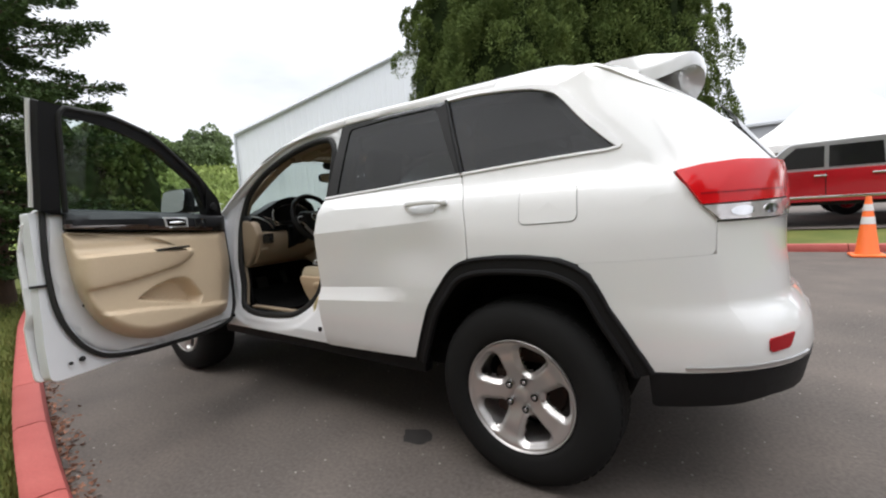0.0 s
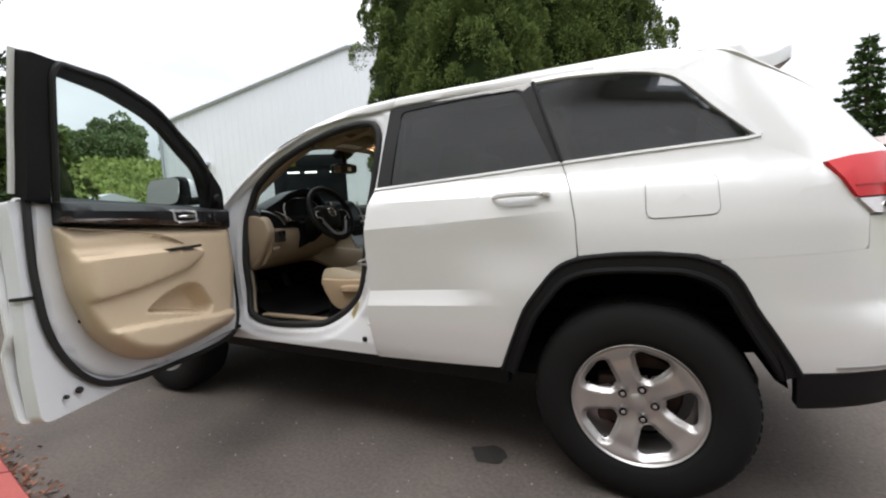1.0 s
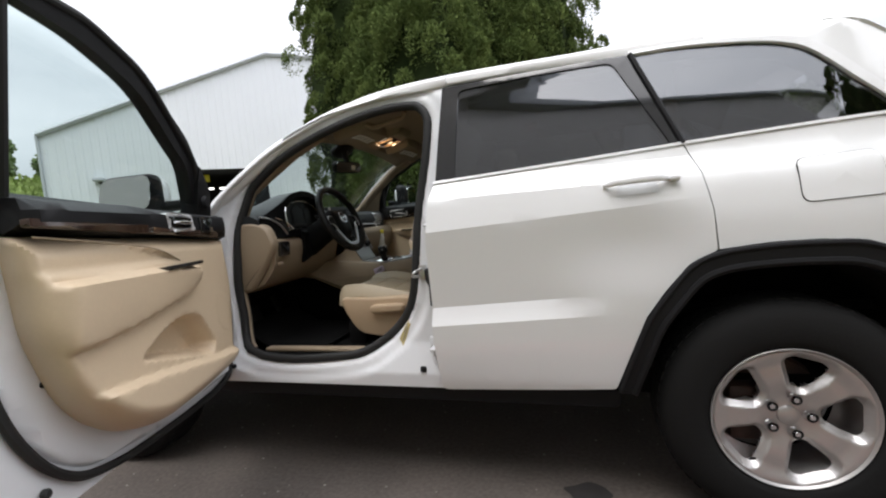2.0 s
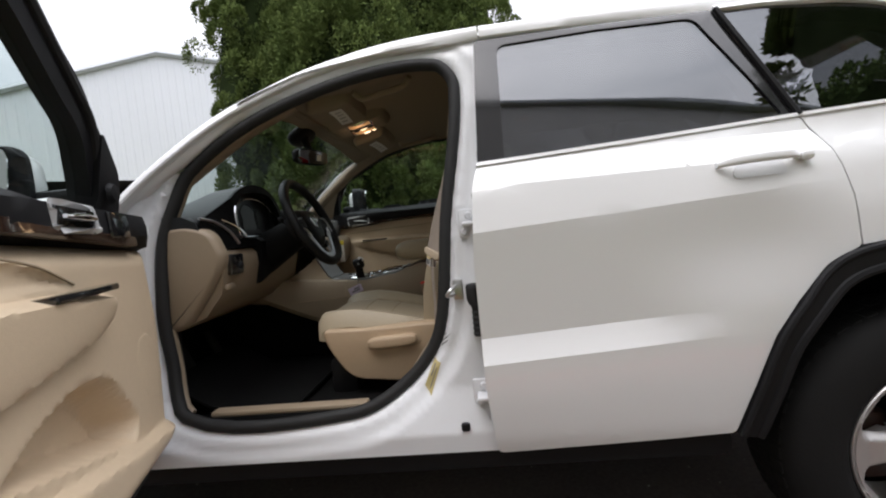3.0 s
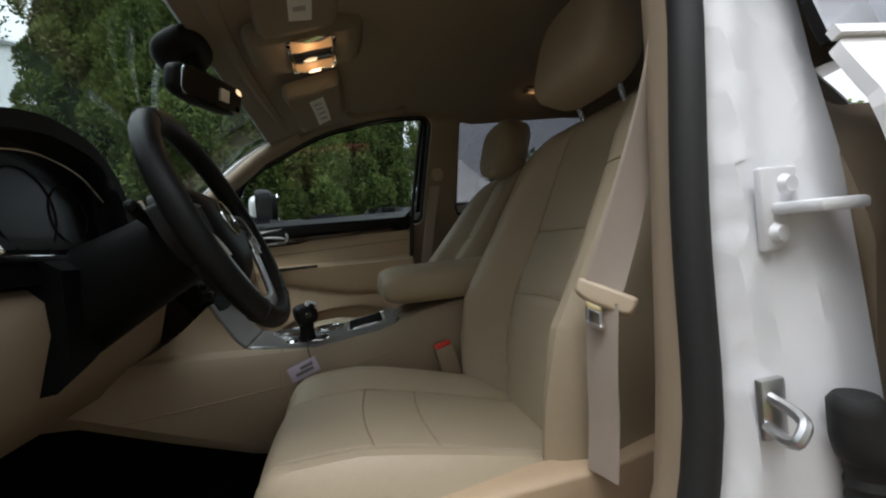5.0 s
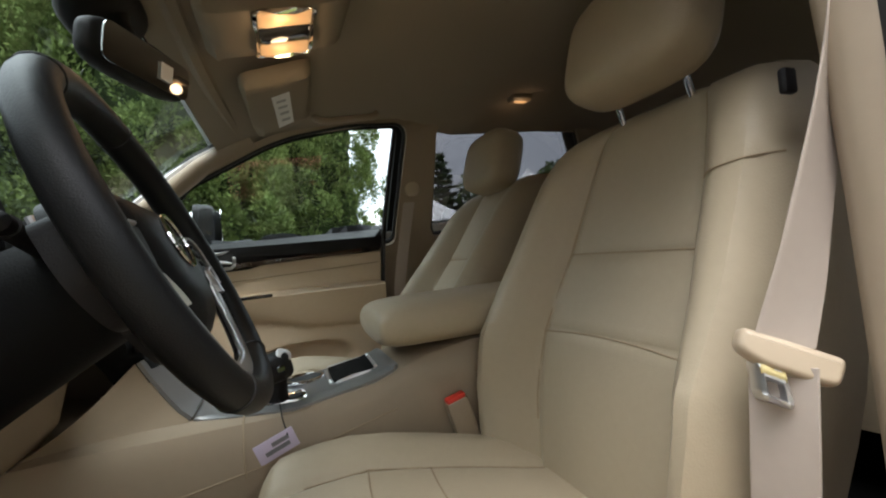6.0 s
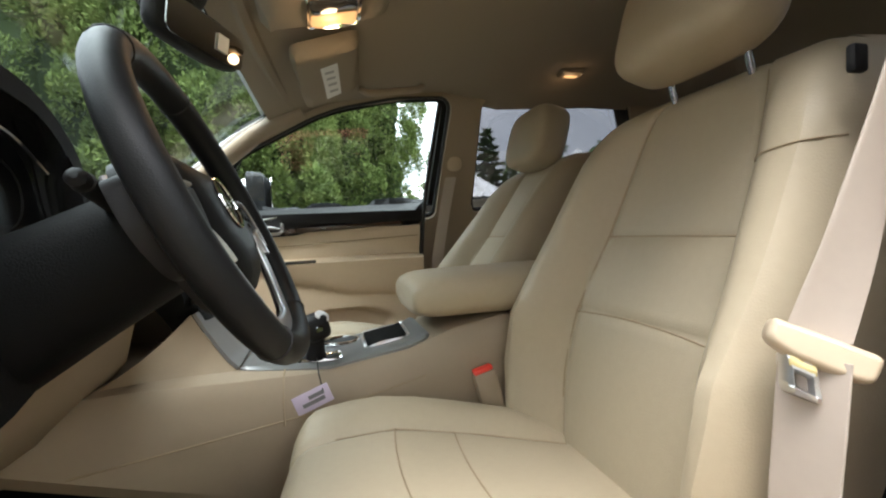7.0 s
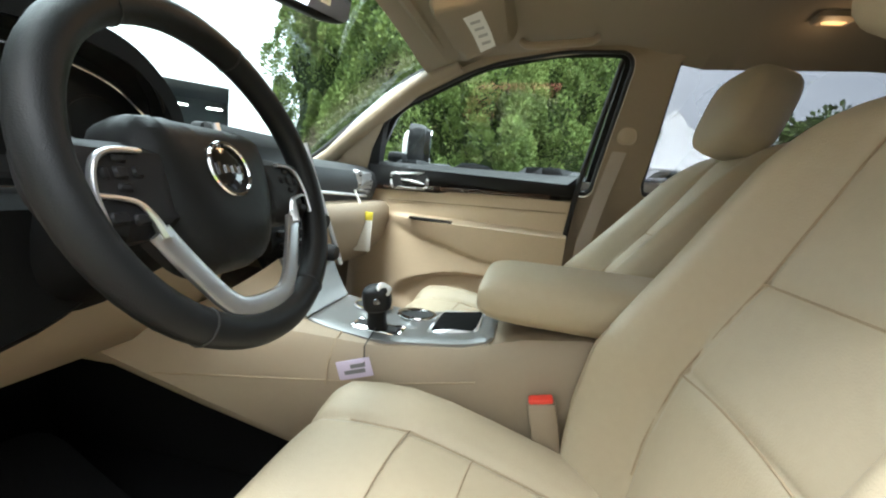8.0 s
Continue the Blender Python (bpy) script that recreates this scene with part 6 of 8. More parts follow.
    vl = part("side_valance", raised([(u + dx - rake, v + dz) for u, v in val], lambda u, v, dd: Vector((u, cy + sgn * (0.238 + dd), v)), 0.024, 0.010), SEAT_PLASTIC, seat, "beige moulded seat side cover")
    part("lever_recess", moved(puff((0, 0, 0), (0.096, 0.003, 0.028), 3.4), pose(-1.474 + dx - rake, cy + sgn * 0.261, 0.718 + dz, 0, -3, 0)), SEAT_PLASTIC, vl)
    part("seat_lever", moved(puff((0, 0, 0), (0.086, 0.020, 0.021), 3.6), pose(-1.478 + dx - rake, cy + sgn * 0.270, 0.720 + dz, 0, -3, 0)), SEAT_PLASTIC, vl, "beige seat adjuster lever")
    for x in (-1.68, -1.28):
        part("seat_foot", box((x + dx, cy, 0.585 + dz / 2), (0.10, 0.42, 0.13), 0.02), BLACK, seat)
    return seat


seat_parts(LEFT_Y, 0.0, 0.0, "driver_seat", "beige leather driver seat with bolsters")
seat_parts(0.375, 0.11, 0.0, "passenger_seat", "beige leather passenger seat with bolsters", 0.15)
part("side_tag", box((-1.181, -0.618, 1.266), (0.020, 0.010, 0.028), 0.004), BLACK, car, "small black tag on the seat shoulder")
# rear bench, deep in shade
part("rear_bench", loft([ring((x, 0, z), (0, 1, 0), (0, 0, 1), 0.485, h, 36, 5) for x, z, h in ((-0.62, 0.74, 0.07), (-0.58, 0.76, 0.10), (-0.30, 0.76, 0.10), (-0.12, 0.75, 0.09))]), SEAT, car, "beige rear bench")
part("rear_bench_back", loft([ring((lerp(z, [0.75, 1.25], [-0.16, 0.04]), 0, z), (1, 0, 0), (0, 1, 0), 0.075, 0.485, 36, 4) for z in (0.76, 0.85, 1.0, 1.15, 1.24, 1.27)]), SEAT, car, "beige rear backrest")

# driver's belt: webbing, latch plate and tongue; buckle by the console
belt_line = catmull([(-1.180, -0.672, 1.46), (-1.222, -0.678, 1.27), (-1.280, -0.672, 1.10), (-1.310, -0.663, 1.012)], 8)
belt_low = catmull([(-1.311, -0.662, 1.000), (-1.316, -0.661, 0.95), (-1.318, -0.658, 0.90), (-1.318, -0.654, 0.850), (-1.322, -0.648, 0.775)], 8)


def webbing(line, wide, turn_vec, twist=0.0, face=(0.3, -0.9, 0.2)):
    rows = []
    for i, p in enumerate(line):
        p = Vector(p)
        k = 1 - i / (len(line) - 1)
        a = (Vector(turn_vec) + Vector((0.0, twist * k, 0.0))).normalized()
        rows.append(ring(p, a, face, wide, 0.0014, 12, 6))
    return loft(rows)


belt = part("seat_belt", webbing(belt_line, 0.0245, (0.75, -0.50, 0), 1.0), BELT, car, "beige seat belt webbing")
part("lower_webbing", webbing(belt_low, 0.0245, (0.25, -0.95, 0), 0.0, (-0.95, -0.25, 0)), BELT, belt)
# the latch plate hangs aslant across the webbing, facing the door opening
PA, PF = Vector((0.655, -0.645, -0.400)).normalized(), Vector((-0.60, -0.70, 0.30))
PF = (PF - PA * PF.dot(PA)).normalized()
PB = PF.cross(PA)
PB = PB if PB.z > 0 else -PB
PC0 = Vector((-1.3090, -0.6640, 1.0050))


def on_plate(a, b, c=0.0):
    return PC0 + (PA * a + PB * b + PF * c) * 1.22


plate_line = rounded([(-0.0315, 0.011, 0.006), (0.031, 0.012, 0.006), (0.031, -0.009, 0.008), (0.014, -0.011, 0.006), (-0.014, -0.011, 0.006), (-0.031, -0.006, 0.007)], 0.006, 4)
slot = rounded([(-0.024, 0.0075, 0.0015), (0.024, 0.0075, 0.0015), (0.024, 0.0035, 0.0015), (-0.024, 0.0035, 0.0015)], 0.0015, 3)
part("latch_plate", raised(plate_line, lambda u, v, dd: on_plate(u, v, 0.001 + max(dd, -0.006)), 0.0075, 0.005), CREAM, belt, "cream plastic latch plate")
tg = rounded([(-0.0085, -0.008, 0.002), (0.0085, -0.008, 0.002), (0.0095, -0.028, 0.003), (0.0080, -0.032, 0.003), (-0.0080, -0.032, 0.003), (-0.0095, -0.028, 0.003)], 0.003, 3)
tgh = rounded([(-0.0050, -0.018, 0.0015), (0.0050, -0.018, 0.0015), (0.0052, -0.028, 0.0015), (-0.0052, -0.028, 0.0015)], 0.0015, 3)
part("belt_tongue", pillow(tg, lambda u, v, dd: on_plate(u - 0.008 - 0.45 * (v + 0.008), v, 0.003 + dd), 0.0022, 0.002, [tgh], 0.006), ZINC, belt, "steel belt tongue")
part("tongue_cover", pillow(rounded([(-0.0080, -0.009, 0.001), (0.0080, -0.009, 0.001), (0.0078, -0.0165, 0.001), (-0.0078, -0.0165, 0.001)], 0.001, 2), lambda u, v, dd: on_plate(u - 0.008 - 0.45 * (v + 0.008), v, 0.0045 + dd), 0.0016, 0.001, (), 0.006), AGED, belt, "yellowed plastic cover")
bk = part("belt_buckle", box((-1.395, -0.136, 0.786), (0.046, 0.026, 0.115), 0.007, Matrix.Rotation(radians(-14), 4, "Y")), BEIGE, car, "beige belt buckle with red button")
part("release_button", box((-1.410, -0.136, 0.844), (0.040, 0.020, 0.010), 0.004, Matrix.Rotation(radians(-14), 4, "Y")), RED, bk, "red release button")
part("buckle_collar", box((-1.378, -0.136, 0.716), (0.052, 0.034, 0.05), 0.012, Matrix.Rotation(radians(-14), 4, "Y")), BEIGE, bk)
# passenger belt on the far pillar
pb = part("seat_belt", webbing([(-1.196, 0.690, 1.385), (-1.235, 0.712, 1.20), (-1.270, 0.722, 1.02), (-1.30, 0.730, 0.66)], 0.023, (1, 0, 0)), BELT, car, "beige seat belt webbing")
part("belt_guide", puff((-1.194, 0.690, 1.390), (0.032, 0.022, 0.034), 2.6), CREAM, pb, "beige belt guide")
part("belt_guide", puff((-1.160, -0.672, 1.47), (0.030, 0.014, 0.026), 2.6), BEIGE, belt, "beige belt guide")

# overhead: console with map lamps, visors, mirror, grab handles
oc = part("overhead_console", pillow(rounded([(-1.80, -0.125, 0.04), (-1.52, -0.115, 0.05), (-1.52, 0.085, 0.05), (-1.80, 0.095, 0.04)], 0.03, 5), lambda u, v, dd: Vector((u, v, 1.645 + 0.20 * (u + 1.52) - dd)), 0.030, 0.03, (), 0.04), LINER, car, "beige overhead console")
dm = rounded([(-1.705, -0.105, 0.015), (-1.59, -0.100, 0.015), (-1.59, 0.065, 0.015), (-1.705, 0.075, 0.015)], 0.015, 4)
zt = lambda u: 1.645 + 0.20 * (u + 1.52) - 0.030
part("lamp_bezel", pillow(dm, lambda u, v, dd: Vector((u, v, zt(u) - dd)), 0.010, 0.008, [widened(dm, -0.008)], 0.03), CHROME, oc, "chrome lamp surround")
for y0, y1 in ((-0.095, -0.050), (0.016, 0.060)):
    ln = rounded([(-1.696, y0, 0.006), (-1.60, y0, 0.006), (-1.60, y1, 0.006), (-1.696, y1, 0.006)], 0.006, 3)
    part("map_lamp", pillow(ln, lambda u, v, dd: Vector((u, v, zt(u) - 0.002 - dd)), 0.004, 0.006, (), 0.03), LAMP, oc, "lit warm map lamp")
part("lamp_switch_panel", pillow(rounded([(-1.696, -0.046, 0.006), (-1.60, -0.046, 0.006), (-1.60, 0.012, 0.006), (-1.696, 0.012, 0.006)], 0.006, 3), lambda u, v, dd: Vector((u, v, zt(u) - 0.002 - dd)), 0.005, 0.006, (), 0.03), GLOSS_BLACK, oc)
for sgn in (-1, 1):
    vo = rounded([(-1.755, 0.17, 0.03), (-1.585, 0.16, 0.03), (-1.565, 0.47, 0.04), (-1.735, 0.53, 0.04)], 0.03, 5)
    vz = lambda u: 1.60 + 0.28 * (u + 1.55)
    vis = part("sun_visor", pillow([(u, v * sgn) for u, v in vo], lambda u, v, dd: Vector((u, v, vz(u) + 0.022 - 0.09 * max(0, abs(v) - 0.35) - dd)), 0.026, 0.02, (), 0.03), LINER, car, "beige sun visor")
    part("visor_label", panel(rounded([(-1.682, 0.24 * sgn, 0), (-1.638, 0.225 * sgn, 0), (-1.622, 0.445 * sgn, 0), (-1.665, 0.465 * sgn, 0)], 0.0, 1), lambda u, v: Vector((u, v, vz(u) - 0.0055 - 0.09 * max(0, abs(v) - 0.35))), 0.0006, (), 0.05, 0.03), PAPER, vis, "white printed label")
    for k in range(4):
        q = 0.27 + 0.045 * k
        part("print_bar", panel([(-1.672 + 0.1 * (q - 0.25), q * sgn), (-1.648 + 0.1 * (q - 0.25), (q - 0.004) * sgn), (-1.648 + 0.1 * (q - 0.25), (q + 0.012) * sgn), (-1.672 + 0.1 * (q - 0.25), (q + 0.016) * sgn)], lambda u, v: Vector((u, v, vz(u) - 0.0065 - 0.09 * max(0, abs(v) - 0.35))), 0.0004, (), 0.05, 0.03), FAINT, vis)
    gh = [(-1.555, 0.510 * sgn, 1.60), (-1.53, 0.485 * sgn, 1.582), (-1.45, 0.490 * sgn, 1.592), (-1.37, 0.500 * sgn, 1.605), (-1.345, 0.525 * sgn, 1.625)]
    part("grab_handle", tube(catmull(gh, 5), 0.011, 8), BEIGE, car, "beige roof grab handle")
rm = part("rear_view_mirror", puff((-1.872, -0.145, 1.455), (0.022, 0.098, 0.036), 3.4, 28, Matrix.Rotation(radians(-24), 4, "Z") @ Matrix.Rotation(radians(10), 4, "Y")), BLACK, car, "black rear-view mirror with paper tag")
part("mirror_glass", moved(panel(rounded([(-0.086, -0.027, 0.015), (0.086, -0.027, 0.015), (0.086, 0.027, 0.015), (-0.086, 0.027, 0.015)], 0.015, 4), lambda u, v: Vector((0.0225, u, v)), 0.002, (), 0.05, 0.05), Matrix.Translation((-1.872, -0.145, 1.455)) @ Matrix.Rotation(radians(-24), 4, "Z") @ Matrix.Rotation(radians(10), 4, "Y")), MIRROR, rm, "mirror glass", angle=20)
part("mirror_stem", tube([(-1.875, -0.12, 1.475), (-1.905, -0.09, 1.54), (-1.92, -0.07, 1.585)], [0.014, 0.016, 0.03], 10), BLACK, rm)
part("sensor_cover", puff((-1.93, -0.065, 1.57), (0.06, 0.09, 0.028), 2.6, 24, Matrix.Rotation(radians(-32), 4, "Y")), BLACK, rm)
part("mirror_tag", moved(box((0.0250, 0.030, 0.0), (0.001, 0.026, 0.026), 0), Matrix.Translation((-1.872, -0.145, 1.455)) @ Matrix.Rotation(radians(-24), 4, "Z") @ Matrix.Rotation(radians(10), 4, "Y")), PAPER, rm, "small paper tag")
rl = part("rear_reading_lamp", pillow(rounded([(-0.866, 0.405, 0.01), (-0.782, 0.405, 0.01), (-0.782, 0.455, 0.01), (-0.866, 0.455, 0.01)], 0.012, 4), lambda u, v, dd: Vector((u, v, 1.654 - dd)), 0.006, 0.005, (), 0.03), BEIGE, car, "beige surround of a reading lamp")
part("lens", pillow(rounded([(-0.850, 0.422, 0.01), (-0.798, 0.422, 0.01), (-0.798, 0.438, 0.01), (-0.850, 0.438, 0.01)], 0.006, 4), lambda u, v, dd: Vector((u, v, 1.648 - dd)), 0.003, 0.003, (), 0.03), LAMP, rl, "lit warm lens")

# lamps that are lit in the cabin
for p, e in (((-1.65, -0.072, 1.565), 0.07), ((-1.65, 0.038, 1.565), 0.05), ((-0.824, 0.43, 1.625), 0.015)):
    lamp = new("cabin_lamp", bpy.data.lights.new("cabin_lamp", "POINT"))
    lamp.data.energy, lamp.data.color, lamp.data.shadow_soft_size = e, (1.0, 0.66, 0.36), 0.02
    lamp.location = p

PALE = material("pale_label", (0.70, 0.71, 0.72), 0.6, var=0.02)
PRINT = material("grey_print", (0.16, 0.16, 0.17), 0.7, var=0.05)


def on_jamb(u, v, out=0.002):
    return jamb_ring(u, v) + Vector((0, -out, 0))


def jamb_label(name, mat, corners, label, bars):
    """A printed label stuck to the frame: corners in turn, and bars of print along its first side."""
    c = [np.array(q) for q in corners]
    lb = part(name, panel([tuple(q) for q in c], lambda u, v: on_jamb(u, v), 0.0005, (), 0.012, 0.012), mat, car, label)
    for a, b, lo, hi in bars:
        at = lambda x, y: tuple((c[0] * (1 - x) + c[1] * x) * (1 - y) + (c[3] * (1 - x) + c[2] * x) * y)
        part("print_bar", panel([at(lo, a), at(hi, a), at(hi, b), at(lo, b)], lambda u, v: on_jamb(u, v, 0.0032), 0.0004, (), 0.02, 0.02), PRINT, lb)


# striker and check strap on the jamb
SJ = on_jamb(-1.232, 0.905, 0.004).y
st = part("door_striker", box((-1.232, SJ, 0.905), (0.030, 0.010, 0.060), 0.004), ZINC, car, "bright steel door striker")
part("striker_loop", tube(catmull([(-1.236, SJ, 0.918), (-1.250, SJ - 0.044, 0.912), (-1.262, SJ - 0.044, 0.896), (-1.240, SJ, 0.890)], 5), 0.0055, 8), ZINC, st)
for z in (1.095, 0.605):
    hj = on_jamb(-1.185, z, 0.004).y
    hg = part("door_hinge", box((-1.185, hj, z), (0.055, 0.010, 0.085), 0.005), JAMB, car, "white painted door hinge")
    part("hinge_arm", box((-1.172, hj - 0.026, z), (0.060, 0.050, 0.012), 0.004), JAMB, hg)
    for dz2 in (-0.024, 0.024):
        part("hinge_bolt", turned([(0.0005, -0.008), (0.008, -0.008), (0.009, -0.004), (0.012, 0)], Matrix.Translation((-1.190 + 0.3 * dz2, hj - 0.004, z + dz2)), 10), JAMB, hg)
part("wiring_boot", tube([(-1.188 + 0.008 * ease(k, 5, 8), -0.846, 0.925 - 0.150 * k / 20) for k in range(21)], [0.016, 0.021, 0.021, 0.021, 0.021, 0.021, 0.021, 0.021, 0.018] + [0.0175, 0.0145] * 6, 14), RUBBER, car, "ribbed black wiring boot")
jamb_label("jamb_label", PALE, ((-1.322, 0.746), (-1.268, 0.794), (-1.250, 0.768), (-1.305, 0.722)), "white printed jamb label", ((0.2, 0.28, 0.1, 0.7), (0.45, 0.53, 0.1, 0.85), (0.7, 0.78, 0.1, 0.6)))
jamb_label("jamb_label", AGED, ((-1.356, 0.629), (-1.322, 0.701), (-1.303, 0.691), (-1.338, 0.601)), "yellow and white printed jamb label", ((0.25, 0.38, 0.45, 0.9), (0.6, 0.7, 0.1, 0.8)))


# tags left in the car by the seller
tag1 = tagged(part("hang_tag", box((-1.730, -0.143, 0.836), (0.065, 0.003, 0.034), 0.002, Matrix.Rotation(radians(-20), 4, "Y")), PURPLE), "lilac paper tag on a string from the gear lever", "tag")
for k, w in ((0, 0.040), (1, 0.028)):
    part("print_bar", box((-1.728 + 0.004 * k, -0.1447, 0.832 + 0.012 * k), (w, 0.001, 0.007), 0, Matrix.Rotation(radians(-20), 4, "Y")), PRINT, tag1)
part("string", tube([(-1.722, SY - 0.02, 0.890), (-1.718, -0.136, 0.878), (-1.712, -0.145, 0.850)], 0.0012, 5), RUBBER, tag1)
tag2 = tagged(part("key_tag", box((-1.990, 0.50, 0.985), (0.052, 0.004, 0.125), 0.002, Matrix.Rotation(radians(20), 4, "Z")), PAPER), "white and yellow paper tag hanging from the dashboard", "tag")
part("tag_head", box((-1.990, 0.50, 1.040), (0.054, 0.006, 0.028), 0.002, Matrix.Rotation(radians(20), 4, "Z")), YELLOW, tag2, "yellow tag head")
part("tag_loop", tube([(-1.995, 0.50, 1.050), (-2.01, 0.50, 1.08), (-2.03, 0.50, 1.12)], 0.004, 6), PAPER, tag2)


# ---- ground and surroundings ----
ASPHALT = material("asphalt", (0.103, 0.090, 0.082), 0.85, var=0.45, scale=1.6, fine=0.45, fine_scale=55, bump=0.8, bump_scale=180, tint=(0.126, 0.104, 0.090), spec=0.3)
GRASS = material("grass", (0.075, 0.115, 0.022), 0.9, var=0.3, scale=1.5, fine=0.4, fine_scale=60, tint=(0.14, 0.13, 0.04), spec=0.2)
BLADE = material("grass_blade", (0.10, 0.15, 0.03), 0.7, var=0.3, scale=2, per_island=0.35, tint=(0.19, 0.17, 0.06), spec=0.2)
KERB = material("red_kerb_paint", (0.42, 0.075, 0.065), 0.75, var=0.25, scale=5, fine=0.15, fine_scale=70, bump=0.4, bump_scale=80, tint=(0.36, 0.10, 0.085), rand=0.1)
SIDING = material("metal_siding", (0.74, 0.76, 0.80), 0.5, metal=0.0, var=0.03, scale=0.4)
ROOF_EDGE = material("roof_flashing", (0.45, 0.47, 0.50), 0.5, var=0.05)
FAR_WHITE = material("white_boards", (0.72, 0.72, 0.70), 0.7, var=0.06, scale=2)
BAY_SHADE = material("bay_shade", (0.02, 0.02, 0.02), 0.9, var=0.2)
BARK = material("bark", (0.10, 0.065, 0.045), 0.95, var=0.35, scale=12, bump=0.8, bump_scale=40)
THUJA = material("thuja_leaf", (0.064, 0.112, 0.030), 0.85, var=0.55, scale=3.2, per_island=0.16, tint=(0.150, 0.180, 0.056), spec=0.10)
THUJA_SHADE = material("thuja_shade", (0.020, 0.030, 0.010), 0.95, var=0.4, scale=6, spec=0.05)
FIR = material("fir_needle", (0.045, 0.085, 0.028), 0.7, var=0.35, scale=2, per_island=0.4, tint=(0.06, 0.09, 0.025), spec=0.2)
LEAF = material("broad_leaf", (0.070, 0.120, 0.035), 0.6, var=0.3, scale=0.3, per_island=0.4, tint=(0.13, 0.17, 0.05), spec=0.2)
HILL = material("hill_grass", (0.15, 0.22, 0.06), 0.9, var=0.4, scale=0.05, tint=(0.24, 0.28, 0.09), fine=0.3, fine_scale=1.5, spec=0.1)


def height(x, y):
    """The lawn behind the kerb climbs to a second, higher lot."""
    up = 0.10 * ease(y, 7.6, 10.6)
    far = 0.0
    return up * ease(x, -12, -8) + far


bm = bmesh.new()
xs = sorted({*np.linspace(-30, 30, 61), *np.linspace(-400, 400, 41)})
ys = sorted({*np.linspace(-30, 30, 61), *np.linspace(-400, 400, 41)})
g = [[bm.verts.new((x, y, height(x, y) - 0.02)) for y in ys] for x in xs]
for a, b in zip(g, g[1:]):
    for j in range(len(ys) - 1):
        bm.faces.new((a[j], b[j], b[j + 1], a[j + 1]))
tagged(part("ground", bm, GRASS), "grass-covered ground reaching to the horizon", "ground", kind="structure")

# the left kerb's line, inner edge, from far ahead to beside the camera
KERB_L = [(-16.0, 3.2), (-12.0, 1.0), (-9.0, -0.45), (-6.9, -1.02), (-4.6, -1.46), (-2.855, -1.765), (-1.93, -1.905), (-1.0, -2.02), (0.0, -2.12), (1.5, -2.22), (4.0, -2.3), (9.0, -2.3)]
lineL = [Vector((p[0], p[1], 0)) for p in catmull(KERB_L, 14)]
bm = bmesh.new()
KERB_R = 7.15
lo = [bm.verts.new((p.x, p.y, 0)) for p in lineL]
hi = [bm.verts.new((p.x, KERB_R, 0)) for p in lineL]
mids = [[bm.verts.new((p.x, p.y + (KERB_R - p.y) * k / 6, 0)) for p in lineL] for k in range(1, 6)]
rows = [lo, *mids, hi]
for a, b in zip(rows, rows[1:]):
    for i in range(len(a) - 1):
        bm.faces.new((a[i], a[i + 1], b[i + 1], b[i]))
tagged(part("road", bm, ASPHALT), "worn grey asphalt drive with pale grit", "asphalt", kind="structure")


def kerb_stones(name, line, side_sign, gap=0.012, length=0.9):
    """Painted kerb stones along a line; the step is real."""
    base = tagged(new(name), "red-painted concrete kerb with worn edges", "kerb", kind="structure")
    run, start, cut = 0.0, 0, []
    for i in range(1, len(line)):
        run += (line[i] - line[i - 1]).length
        if run >= length:
            cut.append((start, i))
            start, run = i, 0.0
    for a, b in cut:
        p, q = line[a], line[b]
        d = (q - p).normalized()
        nrm = Vector((-d.y, d.x, 0)) * side_sign
        rows = []
        for t in np.linspace(0, 1, 5):
            i = a + (b - a) * t
            f0 = int(min(i, len(line) - 2))
            c = line[f0].lerp(line[f0 + 1], i - f0)
            c = c + d * (gap * (0.5 - t))
            zt = 0.13 + height(c.x, c.y) * 0
            rows.append([c + nrm * x + Vector((0, 0, z)) for x, z in ((0, -0.05), (-0.012, 0.0), (0.0, 0.09), (0.012, 0.12), (0.035, 0.13), (0.125, 0.13), (0.145, 0.115), (0.15, -0.05))])
        part("kerb_stone", loft(rows), KERB, base)
    return base


kerb_stones("kerb_left", lineL, -1)
kerb_stones("kerb_right", [Vector((x, KERB_R, 0)) for x in np.arange(-14, 14, 0.3)], 1)
bm = bmesh.new()
vs = [bm.verts.new(p) for p in ((-6, 10.7, 0.11), (40, 10.7, 0.11), (40, 60, 0.11), (-6, 60, 0.11))]
bm.faces.new(vs)
tagged(part("upper_lot", bm, ASPHALT), "grey asphalt lot on the higher ground", "asphalt", kind="structure")


def leaves(points, normals, size, rng, droop=0.3, aspect=0.45):
    """One small leaf of two triangles at each point."""
    n = len(points)
    d = normals + rng.normal(0, 0.55, (n, 3))
    d[:, 2] += droop
    d /= np.linalg.norm(d, axis=1, keepdims=True)
    side_v = np.cross(d, rng.normal(0, 1, (n, 3)))
    side_v /= np.linalg.norm(side_v, axis=1, keepdims=True)
    ln = (size * rng.uniform(0.6, 1.4, n))[:, None]
    w = ln * aspect
    tip = points + d * ln
    mid = points + d * ln * 0.5
    v = np.stack([points, mid + side_v * w * 0.5, tip, mid - side_v * w * 0.5], 1).reshape(-1, 3)
    f = [(4 * i, 4 * i + 1, 4 * i + 2, 4 * i + 3) for i in range(n)]
    return v, f


def leaf_mesh(name, v, f, mat, parent, label=""):
    me = bpy.data.meshes.new(name)
    me.from_pydata(v.tolist(), [], f)
    me.materials.append(mat)
    ob = new(name, me)
    ob.parent = parent
    if label:
        ob["label"] = label
    return ob


